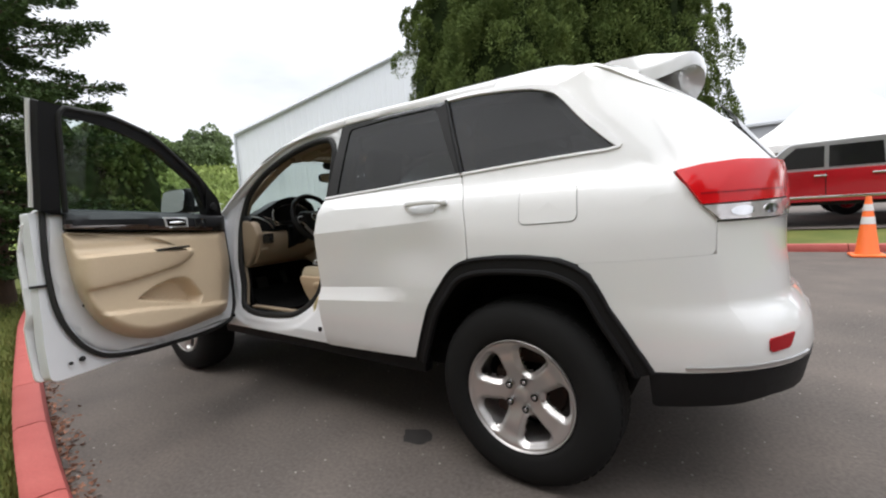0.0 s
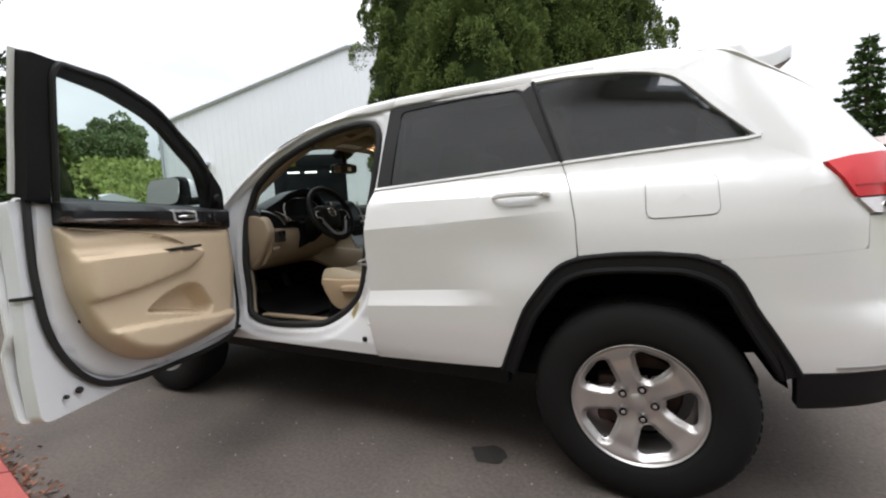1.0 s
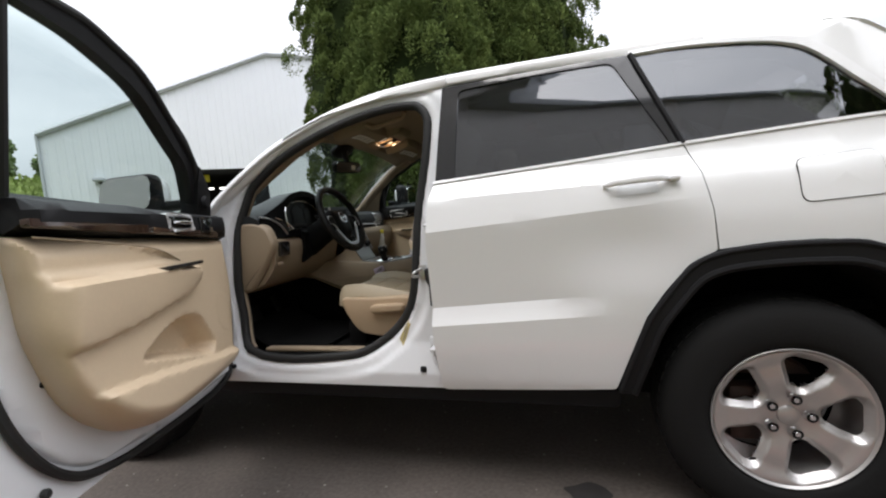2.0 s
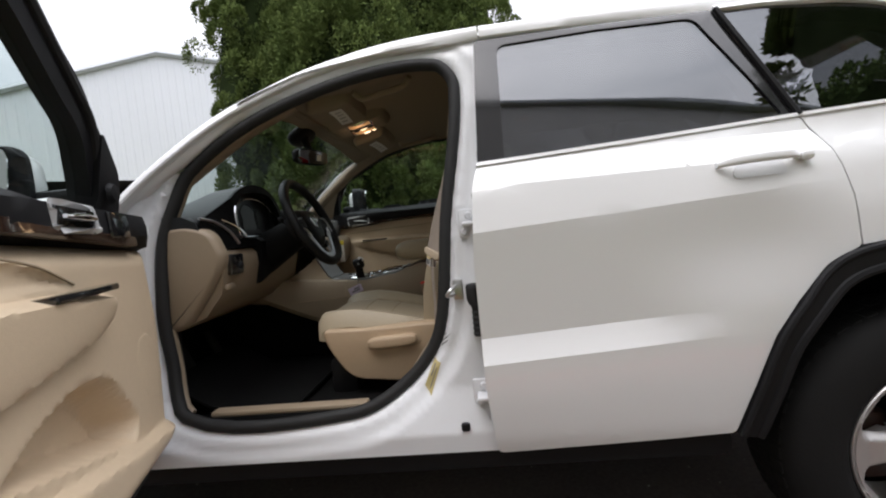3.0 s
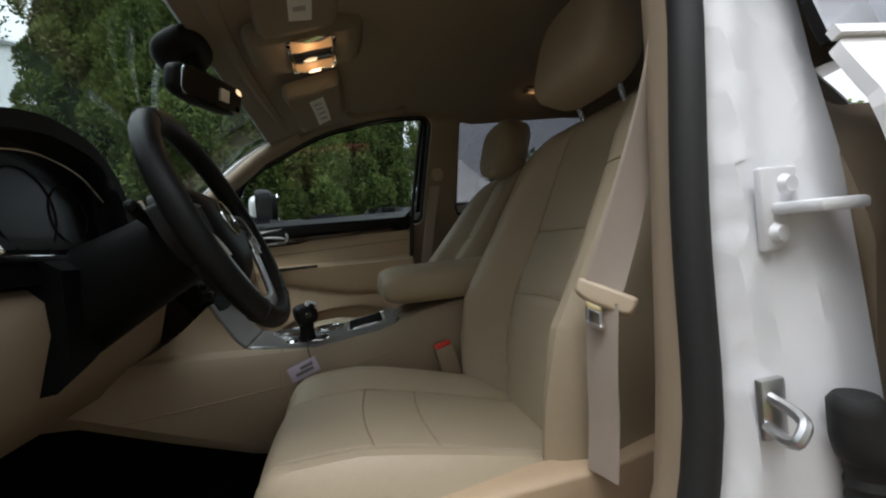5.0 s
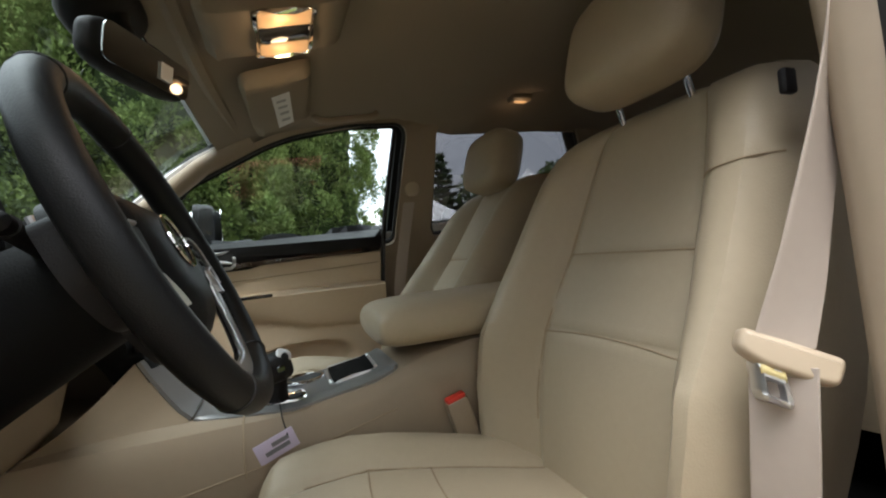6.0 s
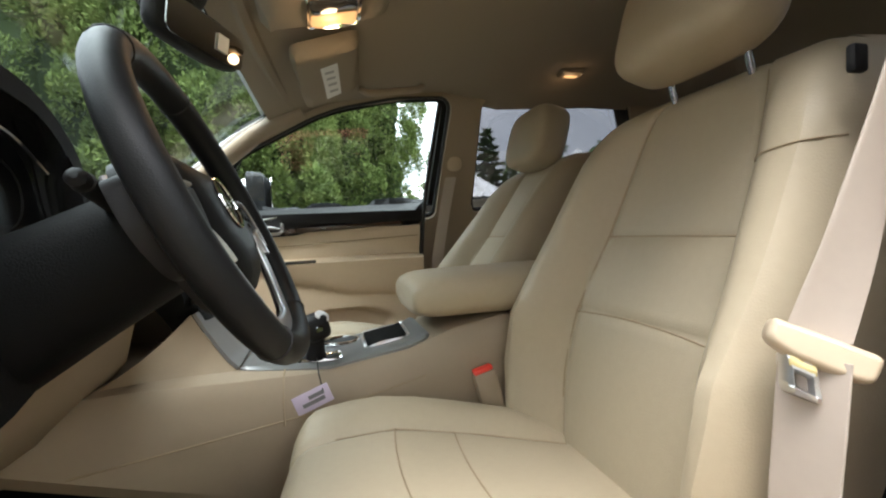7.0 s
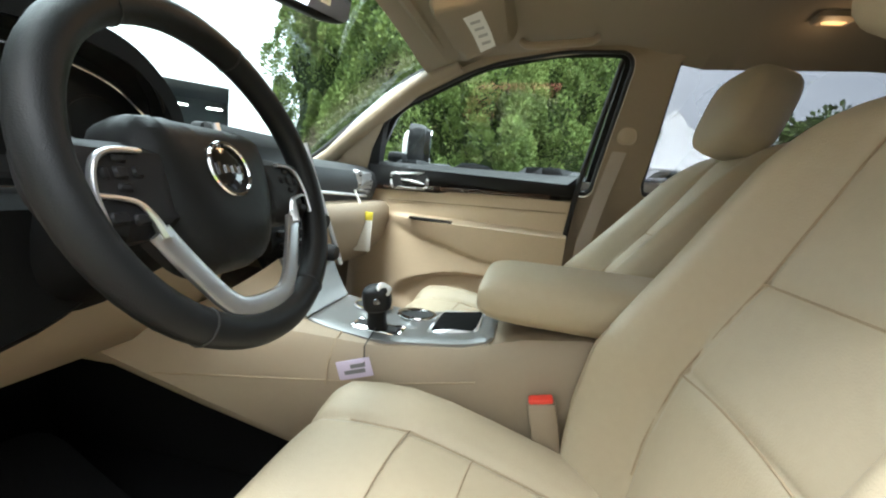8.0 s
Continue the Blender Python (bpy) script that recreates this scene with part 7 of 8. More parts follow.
def thuja(at, r, h, seed, count, leaf=0.10, label="dense green conical conifer", z0=0.0, group=""):
    """A dense upright conifer: trunk, a dark core painted as inner shade, and a ragged coat of leaf sprays in clumps.
    """
    rng = np.random.default_rng(seed)
    tree = thing("conifer_tree", label, "tree", (at[0], at[1], z0), group)
    part("trunk", tube([(0, 0, -0.2), (0.03, 0, 0.8), (0, 0.02, h * 0.6)], [0.16, 0.13, 0.05], 10), BARK, tree)

    def radius(z, th):
        k = np.clip(z / h, 0, 1)
        foot = 0.72 if r < 1.5 else 0.94
        base = r * np.interp(k, [0, 0.10, 0.25, 0.42, 0.6, 0.85, 1], [foot, 0.35 + 0.65 * foot, 0.4 + 0.6 * foot, 0.99, 0.85, 0.45, 0.03])
        lump = 0.07 * np.sin(3 * th + seed) + 0.07 * np.sin(7 * th + 9 * k + seed) + 0.06 * np.sin(11 * th - 31 * k) + 0.04 * np.sin(5 * th + 60 * k)
        return base * (1 + lump)

    # solid near-black core, standing in for the shade between the clumps
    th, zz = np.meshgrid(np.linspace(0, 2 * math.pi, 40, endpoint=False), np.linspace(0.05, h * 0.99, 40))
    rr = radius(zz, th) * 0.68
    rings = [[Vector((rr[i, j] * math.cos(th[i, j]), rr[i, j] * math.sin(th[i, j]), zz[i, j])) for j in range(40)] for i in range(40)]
    part("shade_core", loft(rings), THUJA_SHADE, tree)
    per = 90 if r < 1.3 else 380
    clumps = count // per
    ct, cz = rng.uniform(0, 2 * math.pi, clumps), h * rng.uniform(0, 1, clumps) ** 1.15
    cr = radius(cz, ct) * rng.uniform(0.72, 1.0, clumps)
    cc = np.stack([cr * np.cos(ct), cr * np.sin(ct), cz], 1)
    cn = np.stack([np.cos(ct), np.sin(ct), 0.55 + 0 * ct], 1)
    cs = rng.uniform(0.09, 0.20, clumps) * r ** 0.6
    q = rng.normal(0, 1, (clumps, per, 3)) + 0.75 * cn[:, None]
    q /= np.linalg.norm(q, axis=2, keepdims=True)
    reach = rng.uniform(0.35, 1.0, (clumps, per, 1)) ** 0.5 * cs[:, None, None]
    pts = (cc[:, None] + q * reach * np.array([1.0, 1.0, 1.55])).reshape(-1, 3)
    nrm = (q + np.array([0, 0, 0.5])).reshape(-1, 3)
    nrm /= np.linalg.norm(nrm, axis=1, keepdims=True)
    keep = pts[:, 2] > 0.02
    v, f = leaves(pts[keep], nrm[keep], leaf, rng, 0.35)
    leaf_mesh("crown", v, f, THUJA, tree, "dense scale-leaf sprays")
    return tree


G = "conifers behind the car"
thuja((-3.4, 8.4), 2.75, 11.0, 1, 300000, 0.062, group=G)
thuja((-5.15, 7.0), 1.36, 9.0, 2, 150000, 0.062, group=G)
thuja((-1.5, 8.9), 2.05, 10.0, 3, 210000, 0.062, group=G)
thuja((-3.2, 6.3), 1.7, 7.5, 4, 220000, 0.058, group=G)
for i, (az, dist, r, h) in enumerate(((166.0, 16.3, 1.25, 4.5), (163.2, 16.9, 1.05, 4.5), (160.2, 17.2, 0.9, 4.15))):
    a = radians(az)
    thuja((0.75 + dist * math.cos(a), -2.4 + dist * math.sin(a)), r, h, 10 + i, 5000, 0.16, "small dark green cone-shaped conifer", 0.0, "cone-shaped conifers by the drive")


def fir(at, r, h, seed, limbs, label, z0=0.0, spray=26, needle=0.16):
    """A fir with layered limbs that carry flat sprays."""
    rng = np.random.default_rng(seed)
    tree = thing("fir_tree", label, "tree", (at[0], at[1], z0))
    part("trunk", tube([(0, 0, -0.2), (0.05, 0.02, h * 0.5), (0, 0, h)], [0.22, 0.13, 0.02], 10), BARK, tree)
    wood = bmesh.new()
    pts, nrm = [], []
    for k in range(limbs):
        z = h * (0.06 + 0.92 * (k + rng.uniform(0, 0.8)) / limbs)
        ln = r * (1 - z / h) ** 0.75 * rng.uniform(0.75, 1.15) + 0.15
        th = k * 2.39996 + rng.uniform(-0.3, 0.3)
        d = np.array([math.cos(th), math.sin(th), 0.0])
        lift = rng.uniform(-0.10, 0.22)
        line = [np.array([0, 0, z]) + d * ln * t + np.array([0, 0, ln * (lift * t - 0.22 * t * t + 0.16 * t**3)]) for t in np.linspace(0, 1, 7)]
        tube([Vector(q) for q in line], [0.035 * (1 - t) + 0.006 for t in np.linspace(0, 1, 7)], 5, bm=wood)
        side_d = np.array([-d[1], d[0], 0])
        n = int(spray * ln * 3)
        t = rng.uniform(0.12, 1.0, n)
        base = np.array([np.interp(t, np.linspace(0, 1, 7), [q[j] for q in line]) for j in range(3)]).T
        wide = 0.32 * ln * (1.1 - t) * rng.uniform(-1, 1, n)
        pts.append(base + side_d * wide[:, None] + np.stack([0 * t, 0 * t, -0.25 * abs(wide) + rng.normal(0, 0.04, n)], 1))
        nrm.append(d + side_d * np.sign(wide)[:, None] * 0.8 + np.stack([0 * t, 0 * t, 0 * t + 0.15], 1))
    limb = part("limb", wood, BARK, tree)
    limb["kind"] = "stuff"
    v, f = leaves(np.concatenate(pts), np.concatenate(nrm), needle, rng, -0.05, 0.4)
    leaf_mesh("crown", v, f, FIR, tree, "layered dark needle sprays")
    return tree


fir((-9.6, -0.95), 2.5, 10.5, 31, 140, "dark green fir with spreading layered limbs", 0.0, 190, 0.085)
fir((-11.6, -2.6), 2.5, 9.0, 33, 110, "dark green fir with spreading layered limbs", 0.0, 150, 0.09)
fir((12.0, 33.5), 2.6, 10.0, 32, 90, "distant dark green fir beyond the lot", 0.10, 60, 0.24)


def woods(name, label, spots, seed, mat, leaf):
    """Distant broad-leaved trees: clouds of leaves in uneven clumps over their trunks."""
    rng = np.random.default_rng(seed)
    pts, nrm = [], []
    wood = bmesh.new()
    for x, y, z, r, h in spots:
        tube([(x, y, z - 0.5), (x, y, z + h * 0.6)], [0.05 * h, 0.02 * h], 6, bm=wood)
        for _ in range(26):
            th, k = rng.uniform(0, 2 * math.pi), rng.uniform(0, 1)
            c = np.array([x + r * 0.7 * math.cos(th) * math.sqrt(k), y + r * 0.7 * math.sin(th) * math.sqrt(k), z + h * rng.uniform(0.22, 0.92 - 0.25 * k)])
            q = rng.normal(0, 1, (220, 3))
            q /= np.linalg.norm(q, axis=1, keepdims=True)
            pts.append(c + q * r * rng.uniform(0.22, 0.42) * rng.uniform(0.7, 1.05, (220, 1)))
            nrm.append(q)
    v, f = leaves(np.concatenate(pts), np.concatenate(nrm), leaf, rng, 0.2, 0.7)
    top = tagged(new(name), label, "trees", kind="stuff")
    part("trunk", wood, BARK, top)
    leaf_mesh("foliage", v, f, mat, top)
    return top


rng = np.random.default_rng(5)
spots = []
HILL_D, HILL_Z = [36, 46, 56, 66, 76, 120, 200], [-0.1, 2.6, 6.0, 8.6, 10.2, 13.0, 15.0]
for k in range(34):
    az, dist = rng.uniform(139, 178), rng.uniform(69, 84)
    dist -= 9 * (az < 151.8)  # the wood comes lower down beside the hall
    spots.append((dist * math.cos(radians(az)), dist * math.sin(radians(az)), lerp(dist, HILL_D, HILL_Z) - 0.6, rng.uniform(1.8, 3.2), rng.uniform(4.2, 7.6)))
# distance haze is mixed into this paler leaf colour
HAZY_LEAF = material("hazy_leaf", (0.150, 0.205, 0.105), 0.7, var=0.3, scale=0.3, per_island=0.3, tint=(0.17, 0.21, 0.10), spec=0.1)
woods("hill_woods", "far broad-leaved trees along a green hill", spots, 6, HAZY_LEAF, 0.42)
spots = []
for k in range(30):
    az, dist = radians(rng.uniform(18, 68)), rng.uniform(34, 46)
    spots.append((dist * math.cos(az), dist * math.sin(az), 0.8, rng.uniform(2.2, 3.8), rng.uniform(6.5, 9.5)))
woods("lot_woods", "green broad-leaved trees beyond the car lot", spots, 7, LEAF, 0.36)
# the green hill itself
bm = bmesh.new()
g = []
for a in np.linspace(128, 188, 40):
    row = []
    for dist, z in zip(HILL_D, HILL_Z):
        q = radians(a)
        z *= ease(a, 128, 138) * (1 - ease(a, 180, 188))
        row.append(bm.verts.new((dist * math.cos(q), dist * math.sin(q), z + 0.25 * math.sin(a * 1.3 + dist) - 0.1)))
    g.append(row)
for a, b in zip(g, g[1:]):
    for j in range(len(a) - 1):
        bm.faces.new((a[j], b[j], b[j + 1], a[j + 1]))
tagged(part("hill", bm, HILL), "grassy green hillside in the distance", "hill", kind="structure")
pts = []
rs = np.random.default_rng(8)
for k in range(14000):
    az, dist = radians(rs.uniform(136, 180)), rs.uniform(42, 66)
    pts.append((dist * math.cos(az), dist * math.sin(az), lerp(dist, HILL_D, HILL_Z) + rs.uniform(0, 0.5)))
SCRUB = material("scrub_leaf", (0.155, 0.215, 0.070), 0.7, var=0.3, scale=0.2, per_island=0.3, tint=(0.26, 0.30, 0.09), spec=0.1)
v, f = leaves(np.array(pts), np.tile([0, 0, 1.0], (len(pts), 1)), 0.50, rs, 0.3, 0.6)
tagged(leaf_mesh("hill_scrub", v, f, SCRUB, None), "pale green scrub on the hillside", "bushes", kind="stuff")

shed = thing("far_shed", "small white shed at the foot of the hill", "shed")
part("wall", box((-36.0, 14.6, 1.4), (1.6, 3.4, 2.8), 0.03), FAR_WHITE, shed)
part("roof", loft([[Vector((x, 14.6 + y, z)) for y, z in ((-1.9, 2.75), (1.9, 2.75), (0.0, 3.35))] for x in (-37.0, -35.0)]), ROOF_EDGE, shed)

# ---- the metal-sided hall ----
A, D = Vector((-21.2, 10.2, 0)), Vector((7.0, 5.9, 0)).normalized()
N = Vector((D.y, -D.x, 0))
LONG = 20.0
hall = thing("metal_hall", "pale grey metal-sided hall with an open dark door", "building")


def eaves(s):
    return lerp(s, [0, 9.14, LONG], [5.72, 9.62, 9.62])


def at_wall(s, z, out=0.0):
    return A + D * s + N * out + Vector((0, 0, z))


def siding(s0, s1, z0, z1):
    """Ribbed sheets between two heights (numbers or functions)."""
    rows = []
    s = s0
    while s < s1 - 1e-6:
        for ds, o in ((0.0, 0.0), (0.16, 0.0), (0.19, 0.018), (0.25, 0.018), (0.28, 0.0)):
            if s + ds <= s1:
                rows.append([at_wall(s + ds, z0(s + ds), o), at_wall(s + ds, z1(s + ds), o)])
        s += 0.30
    rows.append([at_wall(s1, z0(s1)), at_wall(s1, z1(s1))])
    bm = bmesh.new()
    vs = [[bm.verts.new(p) for p in r] for r in rows]
    for a, b in zip(vs, vs[1:]):
        bm.faces.new((a[0], b[0], b[1], a[1]))
    return bm


for s0, s1, z0, z1 in ((0, 4.95, lambda s: 0.0, eaves), (4.95, 8.62, lambda s: 4.15, eaves), (8.62, LONG, lambda s: 0.0, eaves)):
    part("siding", siding(s0, s1, z0, z1), SIDING, hall, smooth=False)
part("roof_flashing", tube([at_wall(s, eaves(s) + 0.02, 0.06) for s in (0, 9.14, LONG)], 0.13, 6), ROOF_EDGE, hall, "grey roof-edge flashing")
part("corner_trim", tube([at_wall(0.0, 0.0, 0.03), at_wall(0.0, 5.7, 0.03)], 0.07, 6), ROOF_EDGE, hall)
back = bmesh.new()
ps = [at_wall(0, 0, -0.1), at_wall(0, 5.7, -0.1), at_wall(0, 5.7, -22), at_wall(0, 0, -22)]
back.faces.new([back.verts.new(p) for p in ps])
part("end_wall", back, SIDING, hall)
for s0, s1 in ((0, 9.14), (9.14, LONG)):
    rf = bmesh.new()
    rf.faces.new([rf.verts.new(p) for p in (at_wall(s0, eaves(s0), 0.1), at_wall(s1, eaves(s1), 0.1), at_wall(s1, eaves(s1), -22), at_wall(s0, eaves(s0), -22))])
    part("roof", rf, ROOF_EDGE, hall)
# bay walls and ceiling coloured near black to give the shade indoors
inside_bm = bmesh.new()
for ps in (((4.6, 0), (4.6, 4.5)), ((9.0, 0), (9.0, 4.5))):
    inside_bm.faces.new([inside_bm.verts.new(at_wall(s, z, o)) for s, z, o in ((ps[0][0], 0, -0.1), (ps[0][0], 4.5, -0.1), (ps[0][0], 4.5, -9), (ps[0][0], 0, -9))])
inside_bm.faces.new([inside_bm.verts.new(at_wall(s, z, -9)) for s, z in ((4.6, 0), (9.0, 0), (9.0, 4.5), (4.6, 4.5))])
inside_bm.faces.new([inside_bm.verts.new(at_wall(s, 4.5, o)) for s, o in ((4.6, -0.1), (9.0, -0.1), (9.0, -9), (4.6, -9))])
part("shaded_bay", inside_bm, BAY_SHADE, hall, "dark open service bay")
TUBE_LIGHT = glow("tube_light", (1.0, 1.0, 0.95), 3.0)
for s in (5.6, 6.6, 8.1):
    part("tube_light", box(at_wall(s, 3.6, -4.0), (0.7, 0.12, 0.08), 0.02, Matrix.Rotation(math.atan2(D.y, D.x), 4, "Z")), TUBE_LIGHT, hall, "lit tube light")
part("bay_sign", box(at_wall(5.75, 3.85, -1.0), (0.5, 0.05, 0.35), 0.02, Matrix.Rotation(math.atan2(D.y, D.x), 4, "Z")), YELLOW, hall, "yellow panel inside the bay")
lampw = part("wall_lamp", box(at_wall(1.9, 3.82, 0.22), (0.42, 0.40, 0.16), 0.05, Matrix.Rotation(math.atan2(D.y, D.x), 4, "Z")), ROOF_EDGE, hall, "grey wall lamp")
part("lamp_arm", box(at_wall(1.9, 3.76, 0.05), (0.14, 0.14, 0.22), 0.03, Matrix.Rotation(math.atan2(D.y, D.x), 4, "Z")), BLACK, lampw)

# ---- car lot: canopy tents, pickups, cone ----
FABRIC = material("canopy_fabric", (0.80, 0.80, 0.78), 0.6, var=0.03, scale=0.8)
RED_PAINT = material("red_car_paint", (0.36, 0.008, 0.014), 0.22, var=0.05, coat=1.0)
ORANGE = material("cone_plastic", (0.85, 0.16, 0.03), 0.5, var=0.06)
BAND = material("reflective_band", (0.72, 0.70, 0.68), 0.35, var=0.1)
GREY_WALL = material("grey_wall", (0.32, 0.33, 0.35), 0.7, var=0.06, scale=0.5)
DIM_WALL = material("brown_grey_wall", (0.46, 0.445, 0.43), 0.8, var=0.15, scale=0.4)


def tent(x, y, w, z0):
    t = thing("canopy_tent", "white peaked canopy tent on poles", "tent", (x, y, z0), "canopy tents on the lot")
    bm = bmesh.new()
    rows = []
    for k in np.linspace(0, 1, 9):
        z = 2.18 + 2.35 * k ** 1.8
        hw = w / 2 * (1 - k) + 0.03
        rows.append(ring((0, 0, z), (1, 0, 0), (0, 1, 0), hw, hw, 32, 7 - 4 * k))
    part("canopy", loft(rows, False), FABRIC, t, "white peaked fabric")
    part("valance", loft([ring((0, 0, 1.98), (1, 0, 0), (0, 1, 0), w / 2 + 0.03, w / 2 + 0.03, 32, 7), ring((0, 0, 2.19), (1, 0, 0), (0, 1, 0), w / 2 + 0.03, w / 2 + 0.03, 32, 7)], False), FABRIC, t)
    for sx in (-1, 1):
        for sy in (-1, 1):
            part("pole", tube([(sx * w * 0.47, sy * w * 0.47, 0), (sx * w * 0.47, sy * w * 0.47, 2.2)], 0.05, 8), SATIN, t)
    return t


for k in range(3):
    tent(3.15 + 6.25 * k, 16.0, 6.1, 0.11)


def pickup(x, y, z0, label):
    """A crew-cab pickup seen from its side, nose towards -x."""
    t = thing("pickup_truck", label, "truck", (x, y, z0), "pickups on the lot")

    def slab(name, outline, y0, y1, mat, label="", rim=0.05):
        rows = []
        pts = rounded(outline, rim, 4)
        for yy, k in ((y0, 0.97), (y0 + 0.06, 1.0), (y1 - 0.06, 1.0), (y1, 0.97)):
            c = np.mean(pts, axis=0)
            rows.append([Vector((c[0] + (p[0] - c[0]) * k, yy, c[1] + (p[1] - c[1]) * k)) for p in pts])
        return part(name, loft(rows), mat, t, label)

    slab("body", [(-2.95, 0.55), (-2.95, 1.05), (-2.75, 1.18), (-1.55, 1.25), (2.95, 1.25), (2.95, 0.55)], -0.98, 0.98, RED_PAINT, "glossy red body", 0.08)
    slab("cab", [(-1.65, 1.22), (-0.95, 1.85), (0.75, 1.88), (1.05, 1.22)], -0.86, 0.86, SATIN, "silver-edged cab", 0.12)
    for x0, x1, a, b in ((-1.20, -0.32, -0.82, -0.32), (-0.24, 0.66, -0.24, 0.62)):
        for yy in (-0.868, 0.868):
            bm = bmesh.new()
            bm.faces.new([bm.verts.new((u, yy, v)) for u, v in ((x0 - 0.12 * (x0 < -1), 1.30), (x1, 1.30), (b, 1.76), (a, 1.76))])
            part("side_window", bm, GLOSS_BLACK, t, "dark side window")
    part("rocker", box((0, 0, 0.53), (5.4, 1.8, 0.10), 0.03), BLACK, t)
    part("bright_strip", box((0, -0.985, 0.66), (5.3, 0.02, 0.05), 0.008), CHROME, t)
    for hx in (-0.40, 0.55):
        part("door_handle", box((hx, -1.0, 1.12), (0.22, 0.03, 0.04), 0.012), CHROME, t, "chrome handle")
    part("door_gap", box((-0.30, -0.9825, 0.92), (0.012, 0.012, 0.55), 0), BLACK, t)
    part("bumper", box((-3.0, 0, 0.70), (0.16, 1.9, 0.28), 0.05), CHROME, t)
    part("wing_mirror", box((-1.15, -1.08, 1.36), (0.12, 0.18, 0.26), 0.05), CHROME, t)
    for wx in (-1.95, 1.85):
        for yy in (-0.88, 0.88):
            wt = part("wheel", turned([(0.24, -0.14), (0.40, -0.13), (0.42, -0.08), (0.42, 0.08), (0.40, 0.13), (0.24, 0.14)], pose(wx, yy, 0.42), 32), TYRE, t, "black tyre")
            part("rim", turned([(0.001, -0.10), (0.08, -0.12), (0.10, -0.07), (0.22, -0.09), (0.25, -0.135)], pose(wx, yy, 0.42), 24), CHROME, wt, "chrome wheel")
    t.scale = (1.06, 1.06, 1.10)
    return t


pickup(2.72, 12.2, 0.11, "glossy red crew-cab pickup with chrome trim")
pickup(9.0, 12.4, 0.11, "glossy red pickup parked under the canopy")
pickup(5.6, 17.2, 0.11, "red pickup in the shade of a canopy")

cone = thing("traffic_cone", "orange traffic cone with two pale bands", "cone", (2.33, 6.62, 0))
part("base", box((0, 0, 0.02), (0.40, 0.40, 0.04), 0.02), ORANGE, cone)
part("cone_body", loft([ring((0, 0, z), (1, 0, 0), (0, 1, 0), r, r, 24, 2) for z, r in ((0.035, 0.155), (0.06, 0.140), (0.90, 0.035), (0.92, 0.028))]), ORANGE, cone)
for z0, z1 in ((0.50, 0.61), (0.70, 0.80)):
    rr = lambda z: lerp(z, [0.06, 0.90], [0.140, 0.035]) + 0.003
    part("band", loft([ring((0, 0, z), (1, 0, 0), (0, 1, 0), rr(z), rr(z), 24, 2) for z in (z0, z1)], False), BAND, cone, "pale reflective band")

low = thing("low_building", "low grey flat-roofed building behind the lot", "building")
part("wall", box((-2.0, 62, 4.1), (26, 8, 8.0), 0.05), GREY_WALL, low)
part("roof_edge", box((-2.0, 57.9, 8.15), (26.4, 0.5, 0.35), 0.05), ROOF_EDGE, low)

# what the window glass mirrors: a workshop wall and trees behind the walker
shop = thing("workshop", "brown-grey workshop wall across the drive", "building")
part("wall", box((0.0, -10.0, 5.75), (32.0, 3.0, 11.5), 0.05), DIM_WALL, shop)
shop.rotation_euler = (0, 0, radians(-13))
part("roof_edge", box((0.0, -8.4, 11.6), (32.4, 0.4, 0.3), 0.05), ROOF_EDGE, shop)
thuja((6.4, -4.9), 2.1, 10.5, 41, 9000, 0.22, "tall dark conifer across the drive", 0.0)
thuja((10.2, -5.2), 2.4, 9.5, 42, 9000, 0.22, "tall dark conifer across the drive", 0.0)

# ---- small things on the ground ----
rs = np.random.default_rng(12)
STAIN = material("oil_stain", (0.034, 0.031, 0.030), 0.75, var=0.5, scale=14, spec=0.3)


def stain(x, y, r, seed):
    q = np.random.default_rng(seed)
    ph = q.uniform(0, 6.28, 4)
    pts = [(x + r * (1 + 0.14 * math.sin(2 * t + ph[0]) + 0.10 * math.sin(3 * t + ph[1]) + 0.06 * math.sin(7 * t + ph[2])) * math.cos(t), y + 0.8 * r * (1 + 0.12 * math.sin(2 * t + ph[3]) + 0.08 * math.sin(5 * t)) * math.sin(t), 0.004) for t in np.linspace(0, 2 * math.pi, 40, endpoint=False)]
    bm = bmesh.new()
    bm.faces.new([bm.verts.new(p) for p in pts])
    tagged(part("oil_stain", bm, STAIN), "dark oil stain on the asphalt", "stain", kind="structure")


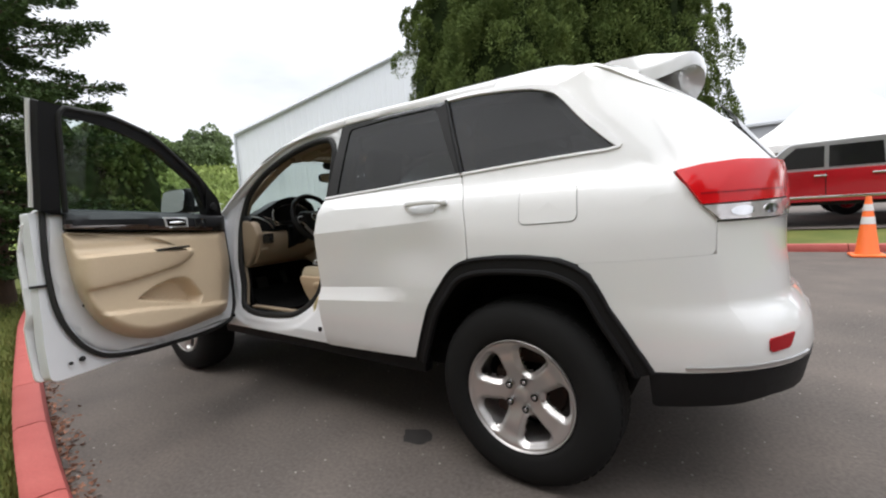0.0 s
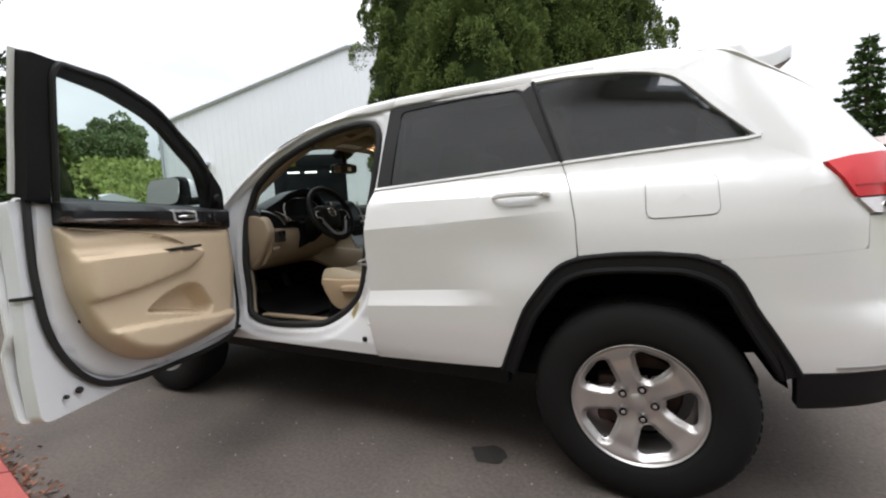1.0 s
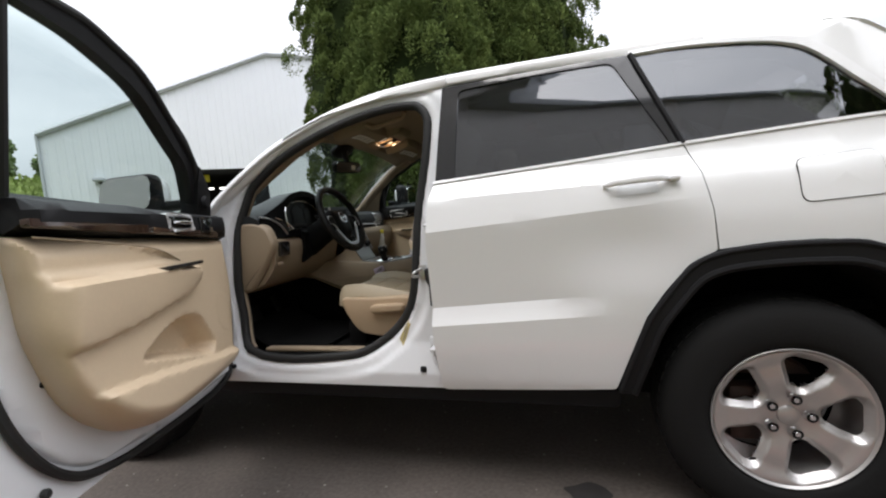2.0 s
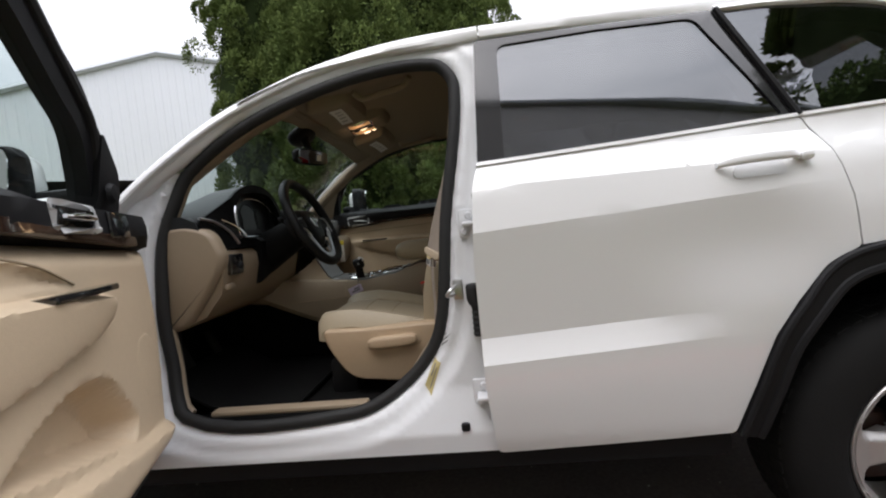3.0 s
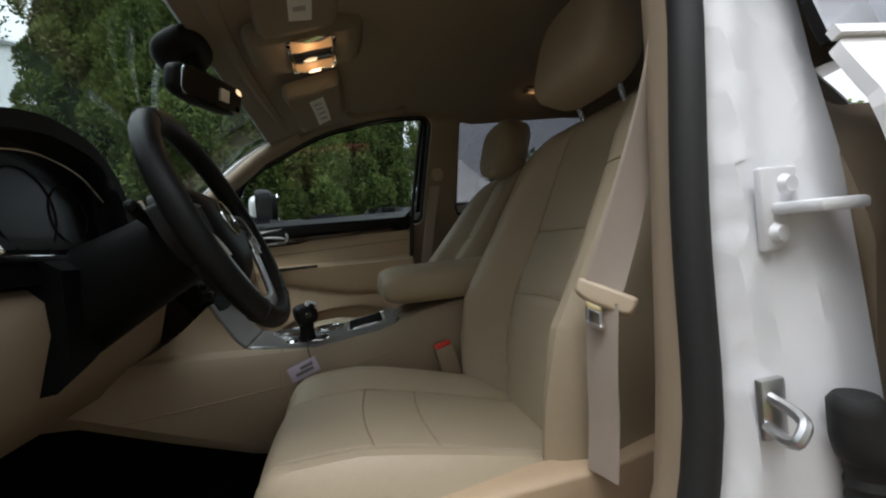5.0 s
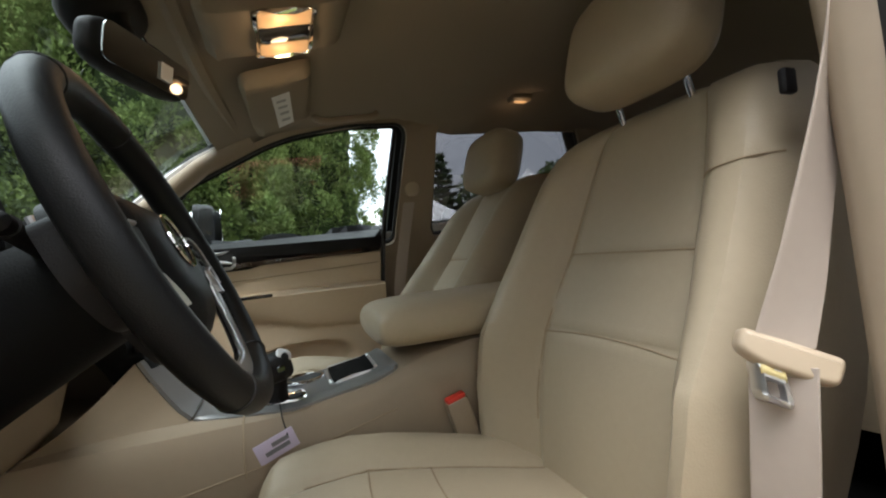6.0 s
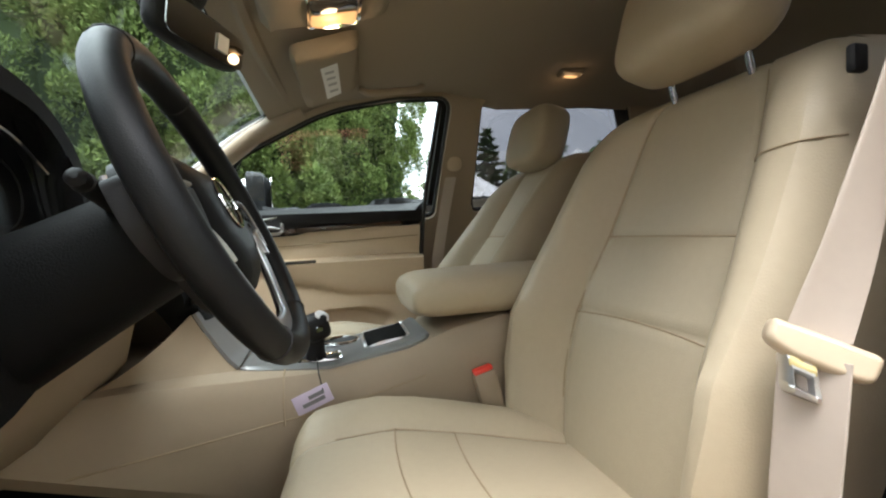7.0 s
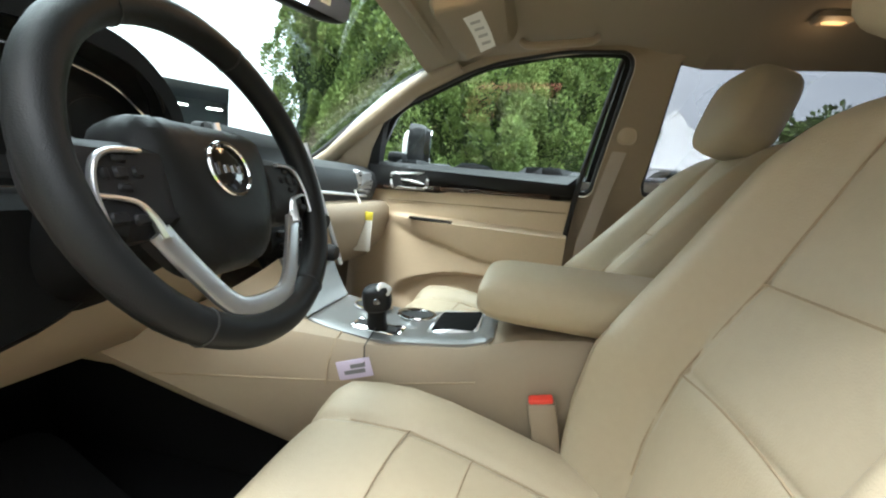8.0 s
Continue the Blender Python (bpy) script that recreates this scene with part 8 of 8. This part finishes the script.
stain(-0.63, -0.80, 0.085, 1)
GRIT = material("pale_grit", (0.30, 0.28, 0.26), 0.8, var=0.2, per_island=0.4)
v, f = [], []
for k in range(1400):
    x, y = rs.uniform(-5, 3), rs.uniform(-2.0, 3.0)
    if y < lerp(x, [q[0] for q in KERB_L], [q[1] for q in KERB_L]) + 0.05:
        continue
    r = rs.uniform(0.002, 0.0065)
    c, b = np.array([x, y, 0.0]), len(v)
    for t in rs.uniform(0, 0.6) + np.arange(4) * 1.57:
        v.append(tuple(c + [r * math.cos(t), r * math.sin(t), 0.001]))
    v.append(tuple(c + [0, 0, r * 0.9]))
    f += [(b + i, b + (i + 1) % 4, b + 4) for i in range(4)]
tagged(leaf_mesh("grit", np.array(v), f, GRIT, None), "pale loose grit on the asphalt", "gravel", kind="stuff")
LITTER = material("leaf_litter", (0.20, 0.085, 0.05), 0.9, var=0.3, per_island=0.5, tint=(0.26, 0.13, 0.08))
pts = []
for k in range(2600):
    i = rs.integers(0, len(lineL) - 1)
    p = lineL[i].lerp(lineL[i + 1], rs.uniform())
    pts.append((p.x + rs.normal(0, 0.02), p.y + abs(rs.normal(0, 0.05)), 0.004))
v, f = leaves(np.array(pts), np.tile([0.6, 0.6, 0.0], (len(pts), 1)) * rs.normal(0, 1, (len(pts), 3)) + 1e-3, 0.03, rs, 0.0, 0.6)
v[:, 2] = np.clip(v[:, 2], 0.002, 0.02)
tagged(leaf_mesh("leaf_litter", v, f, LITTER, None), "reddish brown litter along the kerb", "litter", kind="stuff")
pts = []
for k in range(26000):
    i = rs.integers(0, len(lineL) - 1)
    p = lineL[i].lerp(lineL[i + 1], rs.uniform())
    if p.x > -12 and p.x < 1.5:
        pts.append((p.x + rs.normal(0, 0.02), p.y - 0.16 - rs.uniform(0, 1) ** 1.5 * 2.2, 0.0))
v, f = leaves(np.array(pts), np.tile([0, 0, 1.0], (len(pts), 1)), 0.07, rs, 0.4, 0.14)
tagged(leaf_mesh("lawn", v, f, BLADE, None), "short dry-tipped grass beside the kerb", "grass", kind="stuff")
